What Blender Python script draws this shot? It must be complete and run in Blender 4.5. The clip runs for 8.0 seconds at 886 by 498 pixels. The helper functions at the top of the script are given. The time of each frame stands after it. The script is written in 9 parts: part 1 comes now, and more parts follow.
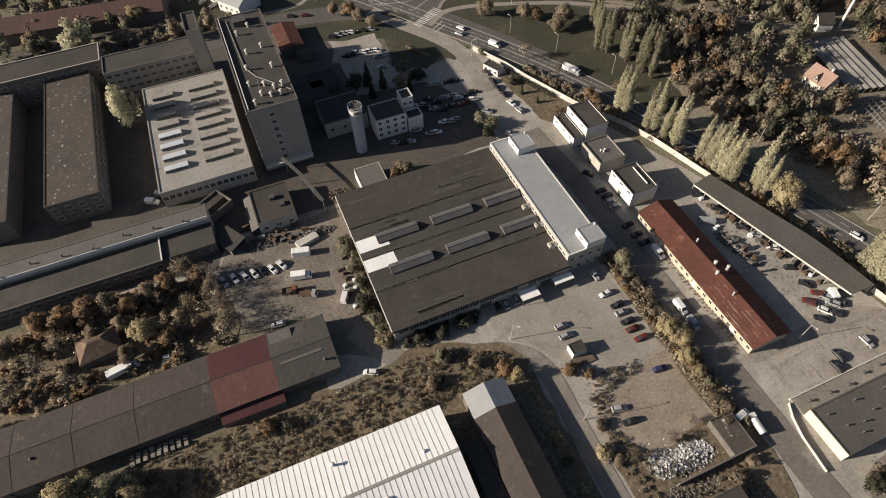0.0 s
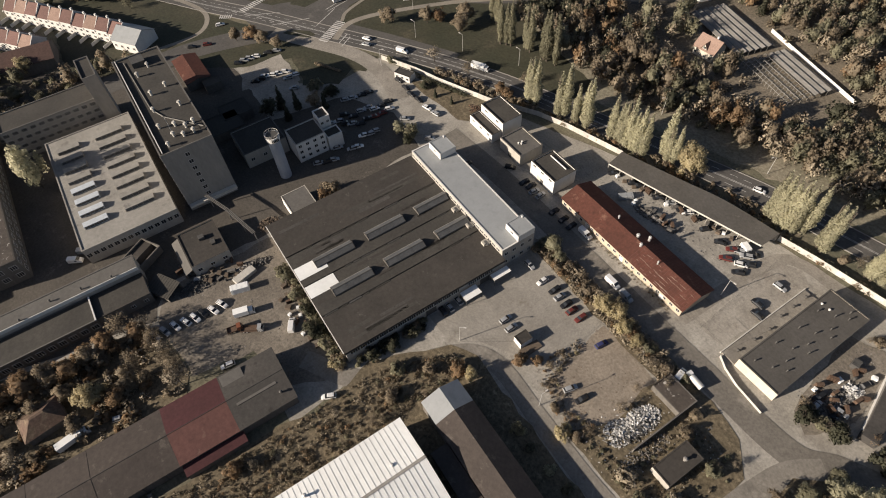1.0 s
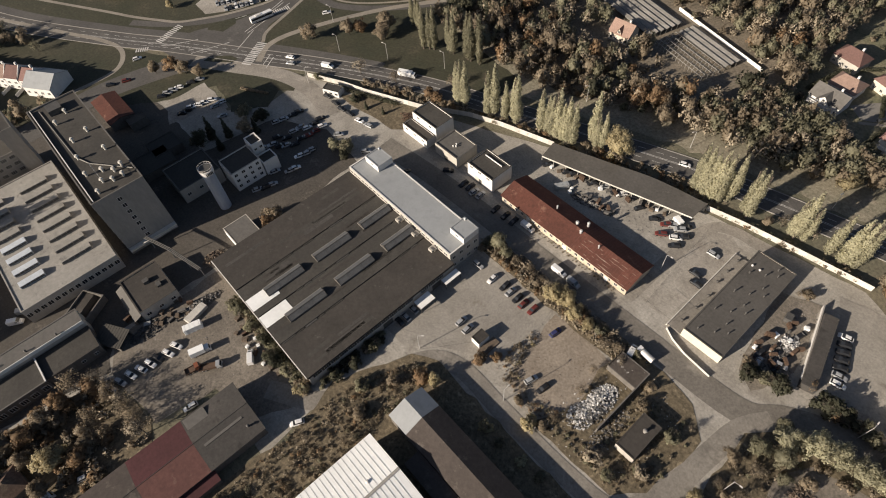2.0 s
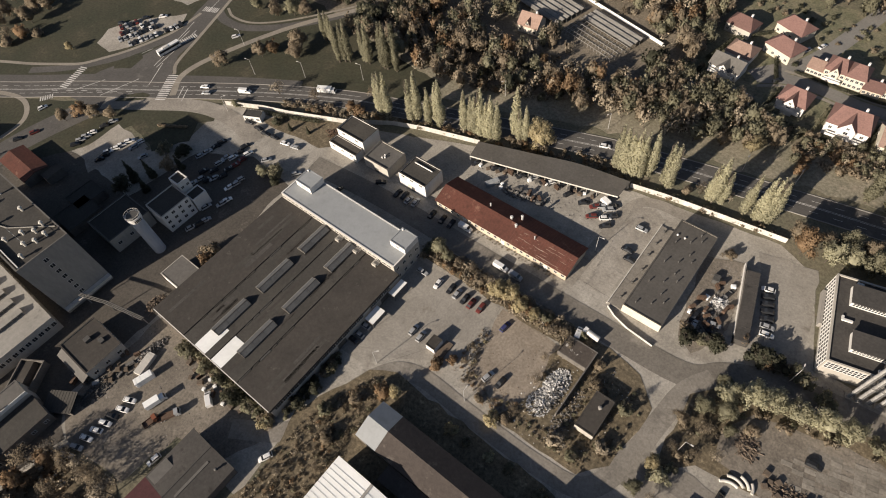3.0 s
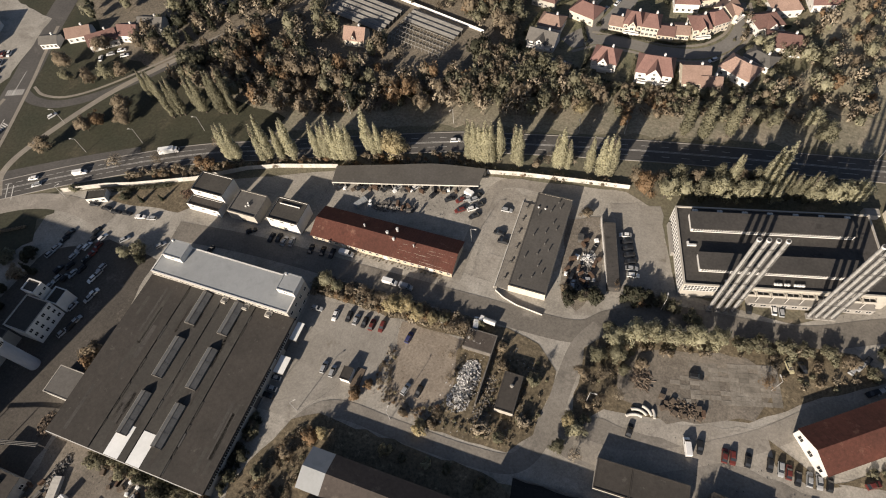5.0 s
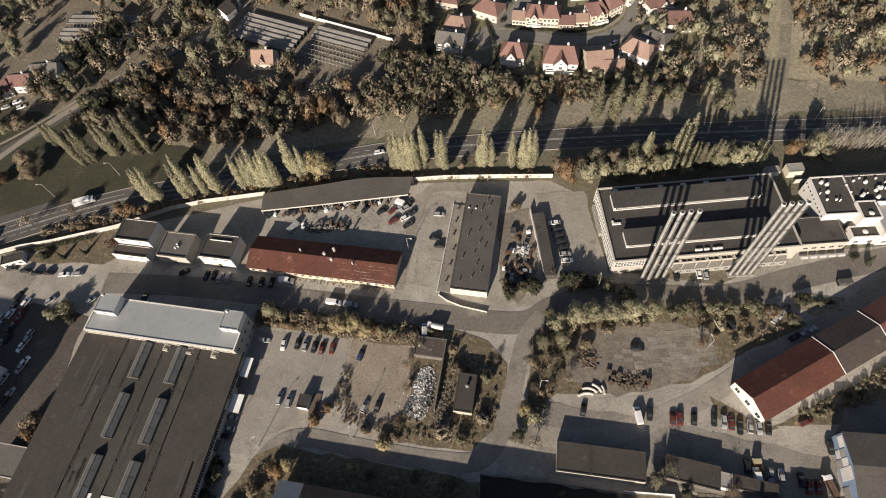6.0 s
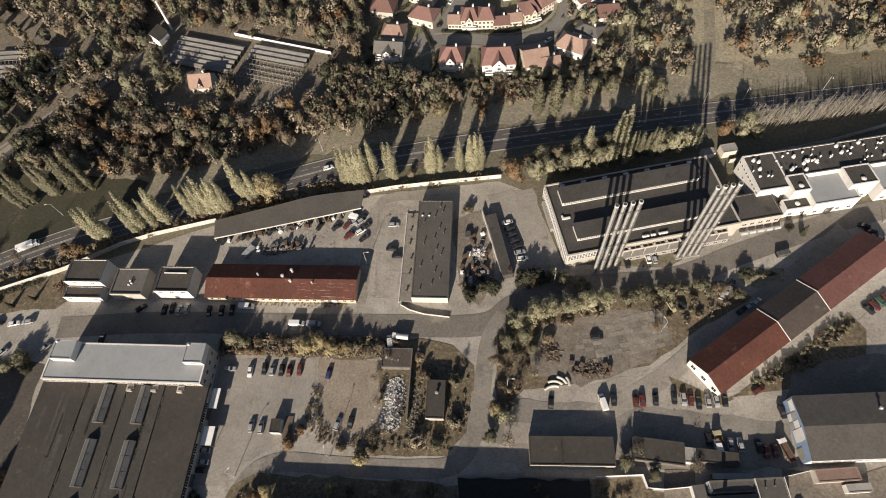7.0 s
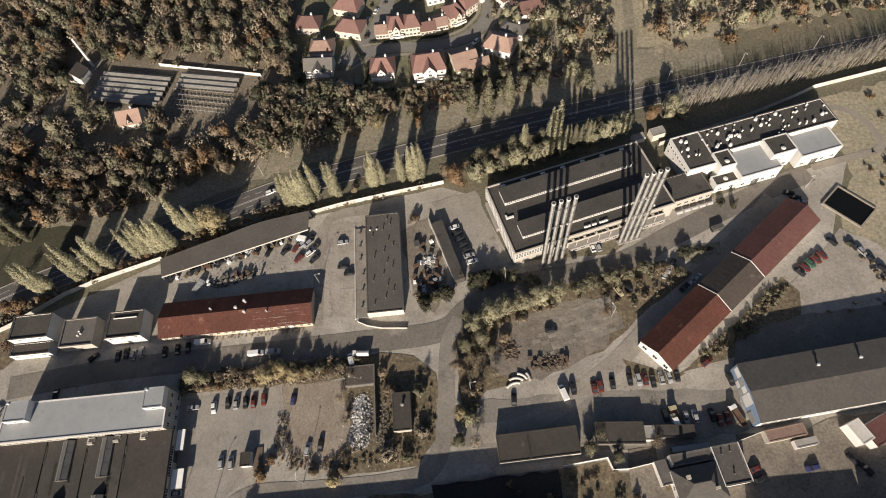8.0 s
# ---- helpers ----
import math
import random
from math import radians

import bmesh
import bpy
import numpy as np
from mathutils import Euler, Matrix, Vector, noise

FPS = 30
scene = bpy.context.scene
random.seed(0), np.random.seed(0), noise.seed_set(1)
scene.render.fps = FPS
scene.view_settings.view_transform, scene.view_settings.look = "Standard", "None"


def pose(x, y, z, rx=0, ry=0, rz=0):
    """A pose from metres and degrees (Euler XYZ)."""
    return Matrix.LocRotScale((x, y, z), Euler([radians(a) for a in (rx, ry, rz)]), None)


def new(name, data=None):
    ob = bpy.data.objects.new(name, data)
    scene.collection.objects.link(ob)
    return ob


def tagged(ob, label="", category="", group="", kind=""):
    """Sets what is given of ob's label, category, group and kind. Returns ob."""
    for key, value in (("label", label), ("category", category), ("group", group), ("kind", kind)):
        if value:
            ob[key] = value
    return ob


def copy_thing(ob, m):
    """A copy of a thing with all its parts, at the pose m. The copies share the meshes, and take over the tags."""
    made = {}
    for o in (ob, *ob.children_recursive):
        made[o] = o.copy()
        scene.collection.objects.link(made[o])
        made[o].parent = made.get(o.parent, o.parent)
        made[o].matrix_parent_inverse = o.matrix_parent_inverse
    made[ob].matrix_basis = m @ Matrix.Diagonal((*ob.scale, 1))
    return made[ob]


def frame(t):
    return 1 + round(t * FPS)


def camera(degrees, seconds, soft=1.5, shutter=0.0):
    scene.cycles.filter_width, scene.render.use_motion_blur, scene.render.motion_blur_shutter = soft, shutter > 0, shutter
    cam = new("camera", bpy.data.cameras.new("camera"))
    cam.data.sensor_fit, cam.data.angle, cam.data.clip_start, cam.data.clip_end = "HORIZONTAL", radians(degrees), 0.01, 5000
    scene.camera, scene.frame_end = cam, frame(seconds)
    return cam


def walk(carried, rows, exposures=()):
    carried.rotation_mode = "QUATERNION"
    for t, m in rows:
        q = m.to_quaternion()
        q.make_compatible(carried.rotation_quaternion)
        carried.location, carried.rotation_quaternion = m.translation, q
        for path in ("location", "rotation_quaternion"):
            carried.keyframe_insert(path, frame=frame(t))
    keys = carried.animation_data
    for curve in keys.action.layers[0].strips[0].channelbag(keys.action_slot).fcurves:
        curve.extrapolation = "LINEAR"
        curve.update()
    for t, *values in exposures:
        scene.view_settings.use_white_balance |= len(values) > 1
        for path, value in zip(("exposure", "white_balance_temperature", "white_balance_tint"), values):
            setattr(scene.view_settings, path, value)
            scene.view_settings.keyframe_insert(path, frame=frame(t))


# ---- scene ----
import collections

cam = camera(75.298, 8.0, soft=1.05)
EXPOSURES = [(0.0, 0.9, 6580, 11), (8.0, 0.95, 6580, 11)]
ROWS = [
    (0, 83.405, -74.808, 154.356, 37.167, 1.274, 67.039),
    (0.5, 83.342, -73.4, 157.529, 36.709, 1.726, 61.76),
    (1, 83.363, -71.417, 160.557, 36.228, 2.25, 56.627),
    (1.5, 83.789, -69.76, 162.846, 35.947, 2.686, 52.56),
    (3, 85.608, -63.382, 171.432, 34.082, 4.071, 38.424),
    (3.5, 86.205, -61.656, 174.377, 33.393, 4.167, 34.095),
    (4, 86.842, -59.926, 177.026, 32.792, 4.201, 29.107),
    (4.5, 87.873, -58.015, 179.664, 32.163, 4.292, 24.673),
    (6, 92.432, -53.411, 186.611, 30.546, 4.119, 9.618),
    (6.5, 93.741, -52.011, 188.912, 30.093, 4.031, 6.284),
    (7, 95.279, -50.693, 191.175, 29.694, 3.889, 2.938),
    (7.5, 96.962, -48.931, 193.473, 29.179, 3.773, -0.512),
    (8, 101.112, -47.208, 196.029, 28.615, 4.026, -4.672),
]
walk(cam, [(t, pose(x, y, z, rx, ry, rz)) for t, x, y, z, rx, ry, rz in ROWS], EXPOSURES)
# end of path

# ---- light ----
SUN_AZ = radians(12.4)          # the way the shadows fall, from +y towards +x
SUN_EL = radians(21.0)
sun_way = Vector((math.sin(SUN_AZ) * math.cos(SUN_EL), math.cos(SUN_AZ) * math.cos(SUN_EL), -math.sin(SUN_EL)))
sun = new("sun", bpy.data.lights.new("sun", "SUN"))
sun.data.energy, sun.data.angle, sun.data.color = 5.0, radians(0.6), (1.0, 0.89, 0.75)
sun.matrix_world = Matrix.Translation((0, 0, 300)) @ sun_way.to_track_quat("-Z", "Y").to_matrix().to_4x4()
world = bpy.data.worlds.new("sky")
scene.world = world
world.use_nodes = True
wn = world.node_tree.nodes
sky = wn.new("ShaderNodeTexSky")
sky.sky_type, sky.sun_disc = "NISHITA", False
sky.air_density, sky.ozone_density = 0.68, 0.35
sky.sun_elevation, sky.sun_rotation = SUN_EL, SUN_AZ + math.pi
world.node_tree.links.new(sky.outputs["Color"], wn["Background"].inputs["Color"])
wn["Background"].inputs["Strength"].default_value = 0.05


# ---- materials ----
def mat(name, base, other=None, rough=0.85, coarse=0.12, fine=1.2, amount=0.6, grain=0.35, bump=0.25, metal=0.0, island=0.0, rand=0.0, stretch=(1, 1, 1), spots=None, spot_scale=0.5, spot_cut=0.62, edge=0.06, thin=0.0, patches=0.0, patch_size=9.0, wear=0.0):
    """A worn surface: two colours mixed by broad noise, grain on top, spots of a third colour, relief."""
    m = bpy.data.materials.new(name)
    m.use_nodes = True
    n, l = m.node_tree.nodes, m.node_tree.links
    p = n["Principled BSDF"]
    p.inputs["Roughness"].default_value, p.inputs["Metallic"].default_value = rough, metal
    p.inputs["Specular IOR Level"].default_value = 0.25
    geo = n.new("ShaderNodeNewGeometry")
    mp = n.new("ShaderNodeMapping")
    mp.inputs["Scale"].default_value = stretch
    l.new(geo.outputs["Position"], mp.inputs["Vector"])

    def noisy(scale, detail, rough_=0.6):
        t = n.new("ShaderNodeTexNoise")
        t.inputs["Scale"].default_value, t.inputs["Detail"].default_value, t.inputs["Roughness"].default_value = scale, detail, rough_
        l.new(mp.outputs["Vector"], t.inputs["Vector"])
        return t.outputs["Fac"]

    def ranged(v, a, b, c, d):
        r = n.new("ShaderNodeMapRange")
        for k, w in zip(("From Min", "From Max", "To Min", "To Max"), (a, b, c, d)):
            r.inputs[k].default_value = w
        l.new(v, r.inputs["Value"])
        return r.outputs["Result"]

    def mixed(a, b, fac, kind="MIX"):
        x = n.new("ShaderNodeMix")
        x.data_type, x.blend_type = "RGBA", kind
        for s, v in ((x.inputs[0], fac), (x.inputs[6], a), (x.inputs[7], b)):
            if isinstance(v, tuple):
                s.default_value = (*v, 1)
            elif isinstance(v, (int, float)):
                s.default_value = v
            else:
                l.new(v, s)
        return x.outputs[2]

    other = other or tuple(c * 0.72 for c in base)
    big = ranged(noisy(coarse, 6), 0.36, 0.66, 0, amount)
    col = mixed(base, other, big)
    if spots:
        col = mixed(col, spots, ranged(noisy(spot_scale, 4, 0.7), spot_cut, spot_cut + edge, 0, 0.85))
    small = noisy(fine, 5, 0.7)
    if wear:
        col = mixed(col, tuple(c * 0.5 for c in other), ranged(noisy(0.33, 8, 0.72), 0.52, 0.68, 0, wear))
        col = mixed(col, tuple(min(1, c * 1.25) for c in base), ranged(noisy(0.21, 8, 0.75), 0.55, 0.72, 0, wear))
    if patches:
        wob = n.new("ShaderNodeTexNoise")
        wob.inputs["Scale"].default_value = 0.25
        l.new(mp.outputs["Vector"], wob.inputs["Vector"])
        add = n.new("ShaderNodeVectorMath")
        add.operation = "MULTIPLY_ADD"
        add.inputs[1].default_value = (2.2, 2.2, 0)
        l.new(wob.outputs["Color"], add.inputs[0])
        l.new(mp.outputs["Vector"], add.inputs[2])
        vor = n.new("ShaderNodeTexVoronoi")
        vor.distance = "CHEBYCHEV"
        vor.inputs["Scale"].default_value = 1 / patch_size
        l.new(add.outputs[0], vor.inputs["Vector"])
        sep = n.new("ShaderNodeSeparateColor")
        l.new(vor.outputs["Color"], sep.inputs[0])
        col = mixed(col, other, ranged(sep.outputs[0], 0.55, 1.0, 0, patches))
        rim = n.new("ShaderNodeTexVoronoi")
        rim.feature = "DISTANCE_TO_EDGE"
        rim.inputs["Scale"].default_value = 1.3 / patch_size
        l.new(add.outputs[0], rim.inputs["Vector"])
        col = mixed(col, tuple(c * 0.55 for c in other), ranged(rim.outputs["Distance"], 0.0, 0.009, min(0.14, patches * 0.35), 0))
    grey = n.new("ShaderNodeCombineColor")
    g = ranged(small, 0.3, 0.7, 1 - grain, 1 + grain)
    if island:
        k = n.new("ShaderNodeMath")
        k.operation = "MULTIPLY"
        l.new(g, k.inputs[0])
        l.new(ranged(geo.outputs["Random Per Island"], 0, 1, 1 - island, 1 + island), k.inputs[1])
        g = k.outputs[0]
    if rand:
        info = n.new("ShaderNodeObjectInfo")
        k = n.new("ShaderNodeMath")
        k.operation = "MULTIPLY"
        l.new(g, k.inputs[0])
        l.new(ranged(info.outputs["Random"], 0, 1, 1 - rand, 1 + rand), k.inputs[1])
        g = k.outputs[0]
    for c in ("Red", "Green", "Blue"):
        l.new(g, grey.inputs[c])
    final = mixed(col, grey.outputs["Color"], 1.0, "MULTIPLY")
    l.new(final, p.inputs["Base Color"])
    if thin:
        tr, mx = n.new("ShaderNodeBsdfTranslucent"), n.new("ShaderNodeMixShader")
        l.new(final, tr.inputs["Color"])
        mx.inputs[0].default_value = thin
        l.new(p.outputs[0], mx.inputs[1])
        l.new(tr.outputs[0], mx.inputs[2])
        l.new(mx.outputs[0], n["Material Output"].inputs["Surface"])
    if bump:
        b = n.new("ShaderNodeBump")
        b.inputs["Strength"].default_value, b.inputs["Distance"].default_value = bump, 0.15
        l.new(small, b.inputs["Height"])
        l.new(b.outputs["Normal"], p.inputs["Normal"])
    return m


def plain(name, base, rough=0.5, metal=0.0, spec=0.5):
    m = bpy.data.materials.new(name)
    m.use_nodes = True
    p = m.node_tree.nodes["Principled BSDF"]
    p.inputs["Base Color"].default_value = (*base, 1)
    p.inputs["Roughness"].default_value, p.inputs["Metallic"].default_value = rough, metal
    p.inputs["Specular IOR Level"].default_value = spec
    return m


GRASS = mat("grass", (0.1, 0.0967, 0.0664), (0.151, 0.13, 0.0915), coarse=0.035, fine=0.9, amount=0.9, grain=0.4, spots=(0.186, 0.156, 0.114), spot_scale=0.09, spot_cut=0.56, edge=0.12, wear=0.35)
LAWN = mat("lawn", (0.166, 0.154, 0.112), (0.227, 0.199, 0.151), coarse=0.05, fine=0.8, amount=0.9, grain=0.42, spots=(0.282, 0.238, 0.182), spot_scale=0.12, spot_cut=0.55, edge=0.12, wear=0.35)
DAMPLAWN = mat("damp_lawn", (0.036, 0.038, 0.024), (0.055, 0.05, 0.033), coarse=0.04, fine=0.8, amount=0.9, grain=0.35, spots=(0.08, 0.069, 0.047), spot_scale=0.08, spot_cut=0.58, edge=0.14, wear=0.35)
LITTER = mat("leaf_litter", (0.169, 0.143, 0.109), (0.117, 0.101, 0.078), coarse=0.08, fine=0.9, amount=0.9, grain=0.5, spots=(0.225, 0.186, 0.141), spot_scale=0.2, spot_cut=0.57, edge=0.12, wear=0.35)
MEADOW = mat("meadow", (0.287, 0.252, 0.182), (0.207, 0.189, 0.132), coarse=0.04, fine=0.7, amount=0.9, grain=0.42, spots=(0.3, 0.248, 0.177), spot_scale=0.1, spot_cut=0.57, edge=0.1, wear=0.35)
SCRUB = mat("scrub", (0.132, 0.106, 0.0704), (0.088, 0.0726, 0.0484), coarse=0.1, fine=0.9, amount=0.9, grain=0.55, spots=(0.231, 0.189, 0.127), spot_scale=0.3, spot_cut=0.57, edge=0.1, wear=0.35)
YARD = mat("worn_concrete", (0.325, 0.303, 0.267), (0.207, 0.19, 0.164), coarse=0.05, fine=1.3, amount=0.9, grain=0.24, spots=(0.16, 0.141, 0.12), spot_scale=0.09, spot_cut=0.56, edge=0.2, patches=0.4, bump=0.1, wear=0.5)
DUST = mat("dusty_yard", (0.322, 0.297, 0.26), (0.212, 0.192, 0.165), coarse=0.06, fine=1.3, amount=0.9, grain=0.24, spots=(0.16, 0.133, 0.107), spot_scale=0.08, spot_cut=0.56, edge=0.2, patches=0.25, patch_size=14, bump=0.1, wear=0.5)
LOT = mat("car_park_asphalt", (0.262, 0.243, 0.214), (0.19, 0.174, 0.152), coarse=0.06, fine=1.3, amount=0.85, grain=0.2, spots=(0.14, 0.122, 0.1), spot_scale=0.1, spot_cut=0.6, edge=0.15, bump=0.1, wear=0.4)
SOIL = mat("bare_soil_yard", (0.255, 0.217, 0.174), (0.178, 0.149, 0.119), coarse=0.07, fine=1.3, amount=0.9, grain=0.28, spots=(0.15, 0.12, 0.088), spot_scale=0.1, spot_cut=0.57, edge=0.15, bump=0.15, wear=0.5)
GRIME = mat("grimy_yard", (0.185, 0.162, 0.134), (0.116, 0.101, 0.0843), coarse=0.08, fine=1.3, amount=0.9, grain=0.34, spots=(0.249, 0.219, 0.182), spot_scale=0.13, spot_cut=0.6, edge=0.12, patches=0.3, wear=0.55)
ASPHALT = mat("asphalt", (0.0918, 0.0859, 0.079), (0.0663, 0.062, 0.0578), coarse=0.07, fine=1.0, amount=0.85, grain=0.2, spots=(0.119, 0.111, 0.1), spot_scale=0.12, spot_cut=0.6, edge=0.1)
LANE = mat("patched_lane", (0.26, 0.236, 0.204), (0.18, 0.163, 0.14), coarse=0.07, fine=1.3, amount=0.85, grain=0.22, spots=(0.31, 0.28, 0.242), spot_scale=0.11, spot_cut=0.58, edge=0.12, patches=0.4, bump=0.1, wear=0.45)
# old asphalt, its colour lowered to stand in for shade on it
SHADELANE = mat("shaded_old_asphalt", (0.165, 0.15, 0.13), (0.115, 0.104, 0.09), coarse=0.07, fine=1.2, amount=0.9, grain=0.22, spots=(0.22, 0.2, 0.172), spot_scale=0.11, spot_cut=0.58, edge=0.12, patches=0.35, bump=0.1, wear=0.45)
MIDLANE = mat("patched_street", (0.21, 0.192, 0.167), (0.145, 0.132, 0.115), coarse=0.07, fine=1.2, amount=0.9, grain=0.22, spots=(0.26, 0.238, 0.207), spot_scale=0.11, spot_cut=0.58, edge=0.12, patches=0.35, bump=0.1, wear=0.45)
PATH = mat("gravel_path", (0.24, 0.215, 0.18), (0.17, 0.15, 0.125), coarse=0.1, fine=1.0, grain=0.15)
PAINT = mat("road_paint", (0.55, 0.53, 0.5), (0.32, 0.31, 0.29), coarse=0.4, fine=2, amount=0.9, grain=0.2, bump=0)
FELT = mat("roof_felt", (0.0433, 0.0401, 0.036), (0.0597, 0.0549, 0.0483), coarse=0.09, fine=1.1, amount=0.9, grain=0.2, spots=(0.0377, 0.0344, 0.0303), spot_scale=0.22, spot_cut=0.6, edge=0.08, bump=0.15, wear=0.22)
MIDFELT = mat("roof_felt_grey", (0.082, 0.076, 0.069), (0.066, 0.061, 0.055), coarse=0.1, fine=1.0, amount=0.9, grain=0.18, spots=(0.1, 0.092, 0.082), spot_scale=0.25, spot_cut=0.62, edge=0.1, bump=0.12, wear=0.22)
DARKFELT = mat("black_roof_felt", (0.049, 0.0455, 0.042), (0.066, 0.06, 0.055), coarse=0.1, fine=1.1, amount=0.9, grain=0.22, spots=(0.034, 0.031, 0.028), spot_scale=0.22, spot_cut=0.6, edge=0.08, bump=0.15, wear=0.22)
FELT2 = mat("roof_felt_brown", (0.0514, 0.0454, 0.0401), (0.0378, 0.034, 0.0302), coarse=0.1, fine=1.0, amount=0.9, grain=0.2, spots=(0.0756, 0.068, 0.0605), spot_scale=0.3, spot_cut=0.63, edge=0.05, bump=0.15, wear=0.22)
FELT3 = mat("roof_felt_pale", (0.11, 0.103, 0.095), (0.085, 0.08, 0.073), coarse=0.1, fine=0.9, grain=0.15, bump=0.12, wear=0.22)
OLDFELT = mat("roof_felt_flaking", (0.075, 0.062, 0.053), (0.052, 0.044, 0.038), coarse=0.1, fine=1.0, amount=0.9, grain=0.25, spots=(0.42, 0.4, 0.37), spot_scale=0.6, spot_cut=0.63, edge=0.015, wear=0.25)
METALROOF = mat("grey_sheet_roof", (0.26, 0.27, 0.275), (0.22, 0.228, 0.232), rough=0.6, coarse=0.06, fine=0.5, grain=0.06, bump=0.05, wear=0.22)
PALE = mat("pale_roof", (0.265, 0.252, 0.23), (0.2, 0.19, 0.173), coarse=0.09, fine=0.7, amount=0.8, grain=0.14, spots=(0.16, 0.15, 0.137), spot_scale=0.2, spot_cut=0.6, bump=0.1, wear=0.22)
WHITEROOF = mat("white_sheet_roof", (0.72, 0.722, 0.705), (0.6, 0.6, 0.58), rough=0.55, coarse=0.08, fine=0.6, grain=0.06, bump=0.04)
REDROOF = mat("red_sheet_roof", (0.092, 0.035, 0.025), (0.066, 0.027, 0.02), coarse=0.09, fine=1.0, amount=0.9, grain=0.25, spots=(0.165, 0.088, 0.064), spot_scale=0.22, spot_cut=0.6, edge=0.12, wear=0.22)
REDROOF2 = mat("faded_red_roof", (0.108, 0.05, 0.043), (0.084, 0.04, 0.035), coarse=0.09, fine=0.9, amount=0.9, grain=0.2, spots=(0.145, 0.088, 0.072), spot_scale=0.25, spot_cut=0.62, edge=0.1, wear=0.22)
BROWNROOF = mat("brown_sheet_roof", (0.06, 0.049, 0.043), (0.046, 0.038, 0.034), coarse=0.09, fine=0.9, amount=0.9, grain=0.2, spots=(0.1, 0.085, 0.073), spot_scale=0.25, spot_cut=0.6, edge=0.1, wear=0.22)
TILE = mat("clay_tile_roof", (0.23, 0.158, 0.127), (0.178, 0.12, 0.097), coarse=0.3, fine=2.0, grain=0.25, rand=0.22)
TILERED = mat("red_tile_roof", (0.155, 0.09, 0.078), (0.12, 0.07, 0.061), coarse=0.3, fine=2.0, grain=0.25, rand=0.22)
PLASTER = mat("pale_plaster", (0.36, 0.335, 0.295), (0.27, 0.25, 0.22), coarse=0.15, fine=1.0, grain=0.1, stretch=(1, 1, 0.35), bump=0.08)
WHITE = mat("white_plaster", (0.57, 0.555, 0.53), (0.46, 0.445, 0.42), coarse=0.14, fine=1.0, grain=0.08, stretch=(1, 1, 0.35), bump=0.06)
CREAM = mat("cream_plaster", (0.5, 0.455, 0.375), (0.4, 0.36, 0.295), coarse=0.2, fine=1.0, grain=0.12, stretch=(1, 1, 0.35), bump=0.06)
OCHRE = mat("ochre_plaster", (0.43, 0.365, 0.28), (0.3, 0.25, 0.19), coarse=0.25, fine=1.0, grain=0.14, stretch=(1, 1, 0.35), spots=(0.55, 0.5, 0.42), spot_scale=0.5, spot_cut=0.62)
CONCRETE = mat("grey_concrete_wall", (0.25, 0.235, 0.215), (0.185, 0.172, 0.158), coarse=0.12, fine=1.0, grain=0.12, stretch=(1, 1, 0.3))
DARKWALL = mat("sooty_wall", (0.13, 0.118, 0.105), (0.09, 0.082, 0.073), coarse=0.15, fine=1.0, grain=0.2, stretch=(1, 1, 0.35))
FENCEWALL = mat("concrete_fence", (0.46, 0.44, 0.4), (0.36, 0.34, 0.31), coarse=0.2, fine=1.5, grain=0.12, stretch=(1, 1, 0.4), rand=0.12)
BLUE = mat("blue_cladding", (0.2, 0.265, 0.37), (0.16, 0.21, 0.3), coarse=0.2, fine=1.0, grain=0.08, rough=0.5)
STEEL = mat("galvanised_steel", (0.5, 0.49, 0.475), (0.4, 0.39, 0.375), coarse=0.4, fine=1.5, grain=0.1, rough=0.42, metal=0.35, bump=0.05)
FLUE = mat("weathered_flue_sheet", (0.33, 0.325, 0.315), (0.23, 0.225, 0.215), coarse=0.5, fine=2.2, amount=0.9, grain=0.28, rough=0.55, metal=0.2, bump=0.1)
SILO = mat("silo_shell", (0.3, 0.325, 0.37), (0.24, 0.26, 0.295), coarse=0.2, fine=0.9, grain=0.1, rough=0.5, stretch=(1, 1, 0.3))
RUST = mat("rusty_metal", (0.12, 0.075, 0.05), (0.08, 0.06, 0.05), coarse=0.7, fine=2.5, grain=0.3, island=0.5)
SCRAP = mat("scrap", (0.16, 0.15, 0.14), (0.08, 0.075, 0.07), coarse=0.9, fine=2.5, grain=0.3, island=0.75)
RUBBLE = mat("white_rubble", (0.42, 0.41, 0.395), (0.24, 0.232, 0.22), coarse=0.6, fine=2.5, grain=0.25, island=0.75)
GHGLASS = mat("clouded_greenhouse_glass", (0.2, 0.19, 0.175), (0.13, 0.123, 0.113), rough=0.5, coarse=0.3, fine=1.5, amount=0.9, grain=0.3, bump=0, stretch=(0.4, 1.4, 1))
# dark patched asphalt, lowered further to hold the buildings' shade
WESTLANE = mat("shade_dark_patched_lane", (0.085, 0.075, 0.064), (0.058, 0.052, 0.045), coarse=0.07, fine=1.2, grain=0.28, spots=(0.125, 0.11, 0.094), spot_scale=0.15, spot_cut=0.6, edge=0.08, patches=0.4, wear=0.4)
# dark asphalt with the long shed's shade put into its colour
SHADEBLACK = mat("shade_black_asphalt", (0.025, 0.024, 0.022), (0.035, 0.033, 0.03), coarse=0.12, fine=1.0, grain=0.25)
WOOD = mat("old_timber", (0.13, 0.1, 0.075), (0.09, 0.072, 0.057), coarse=0.6, fine=2.5, grain=0.3, island=0.4)
BARK = mat("bark", (0.085, 0.07, 0.055), (0.055, 0.046, 0.038), coarse=1.0, fine=4.0, grain=0.3)
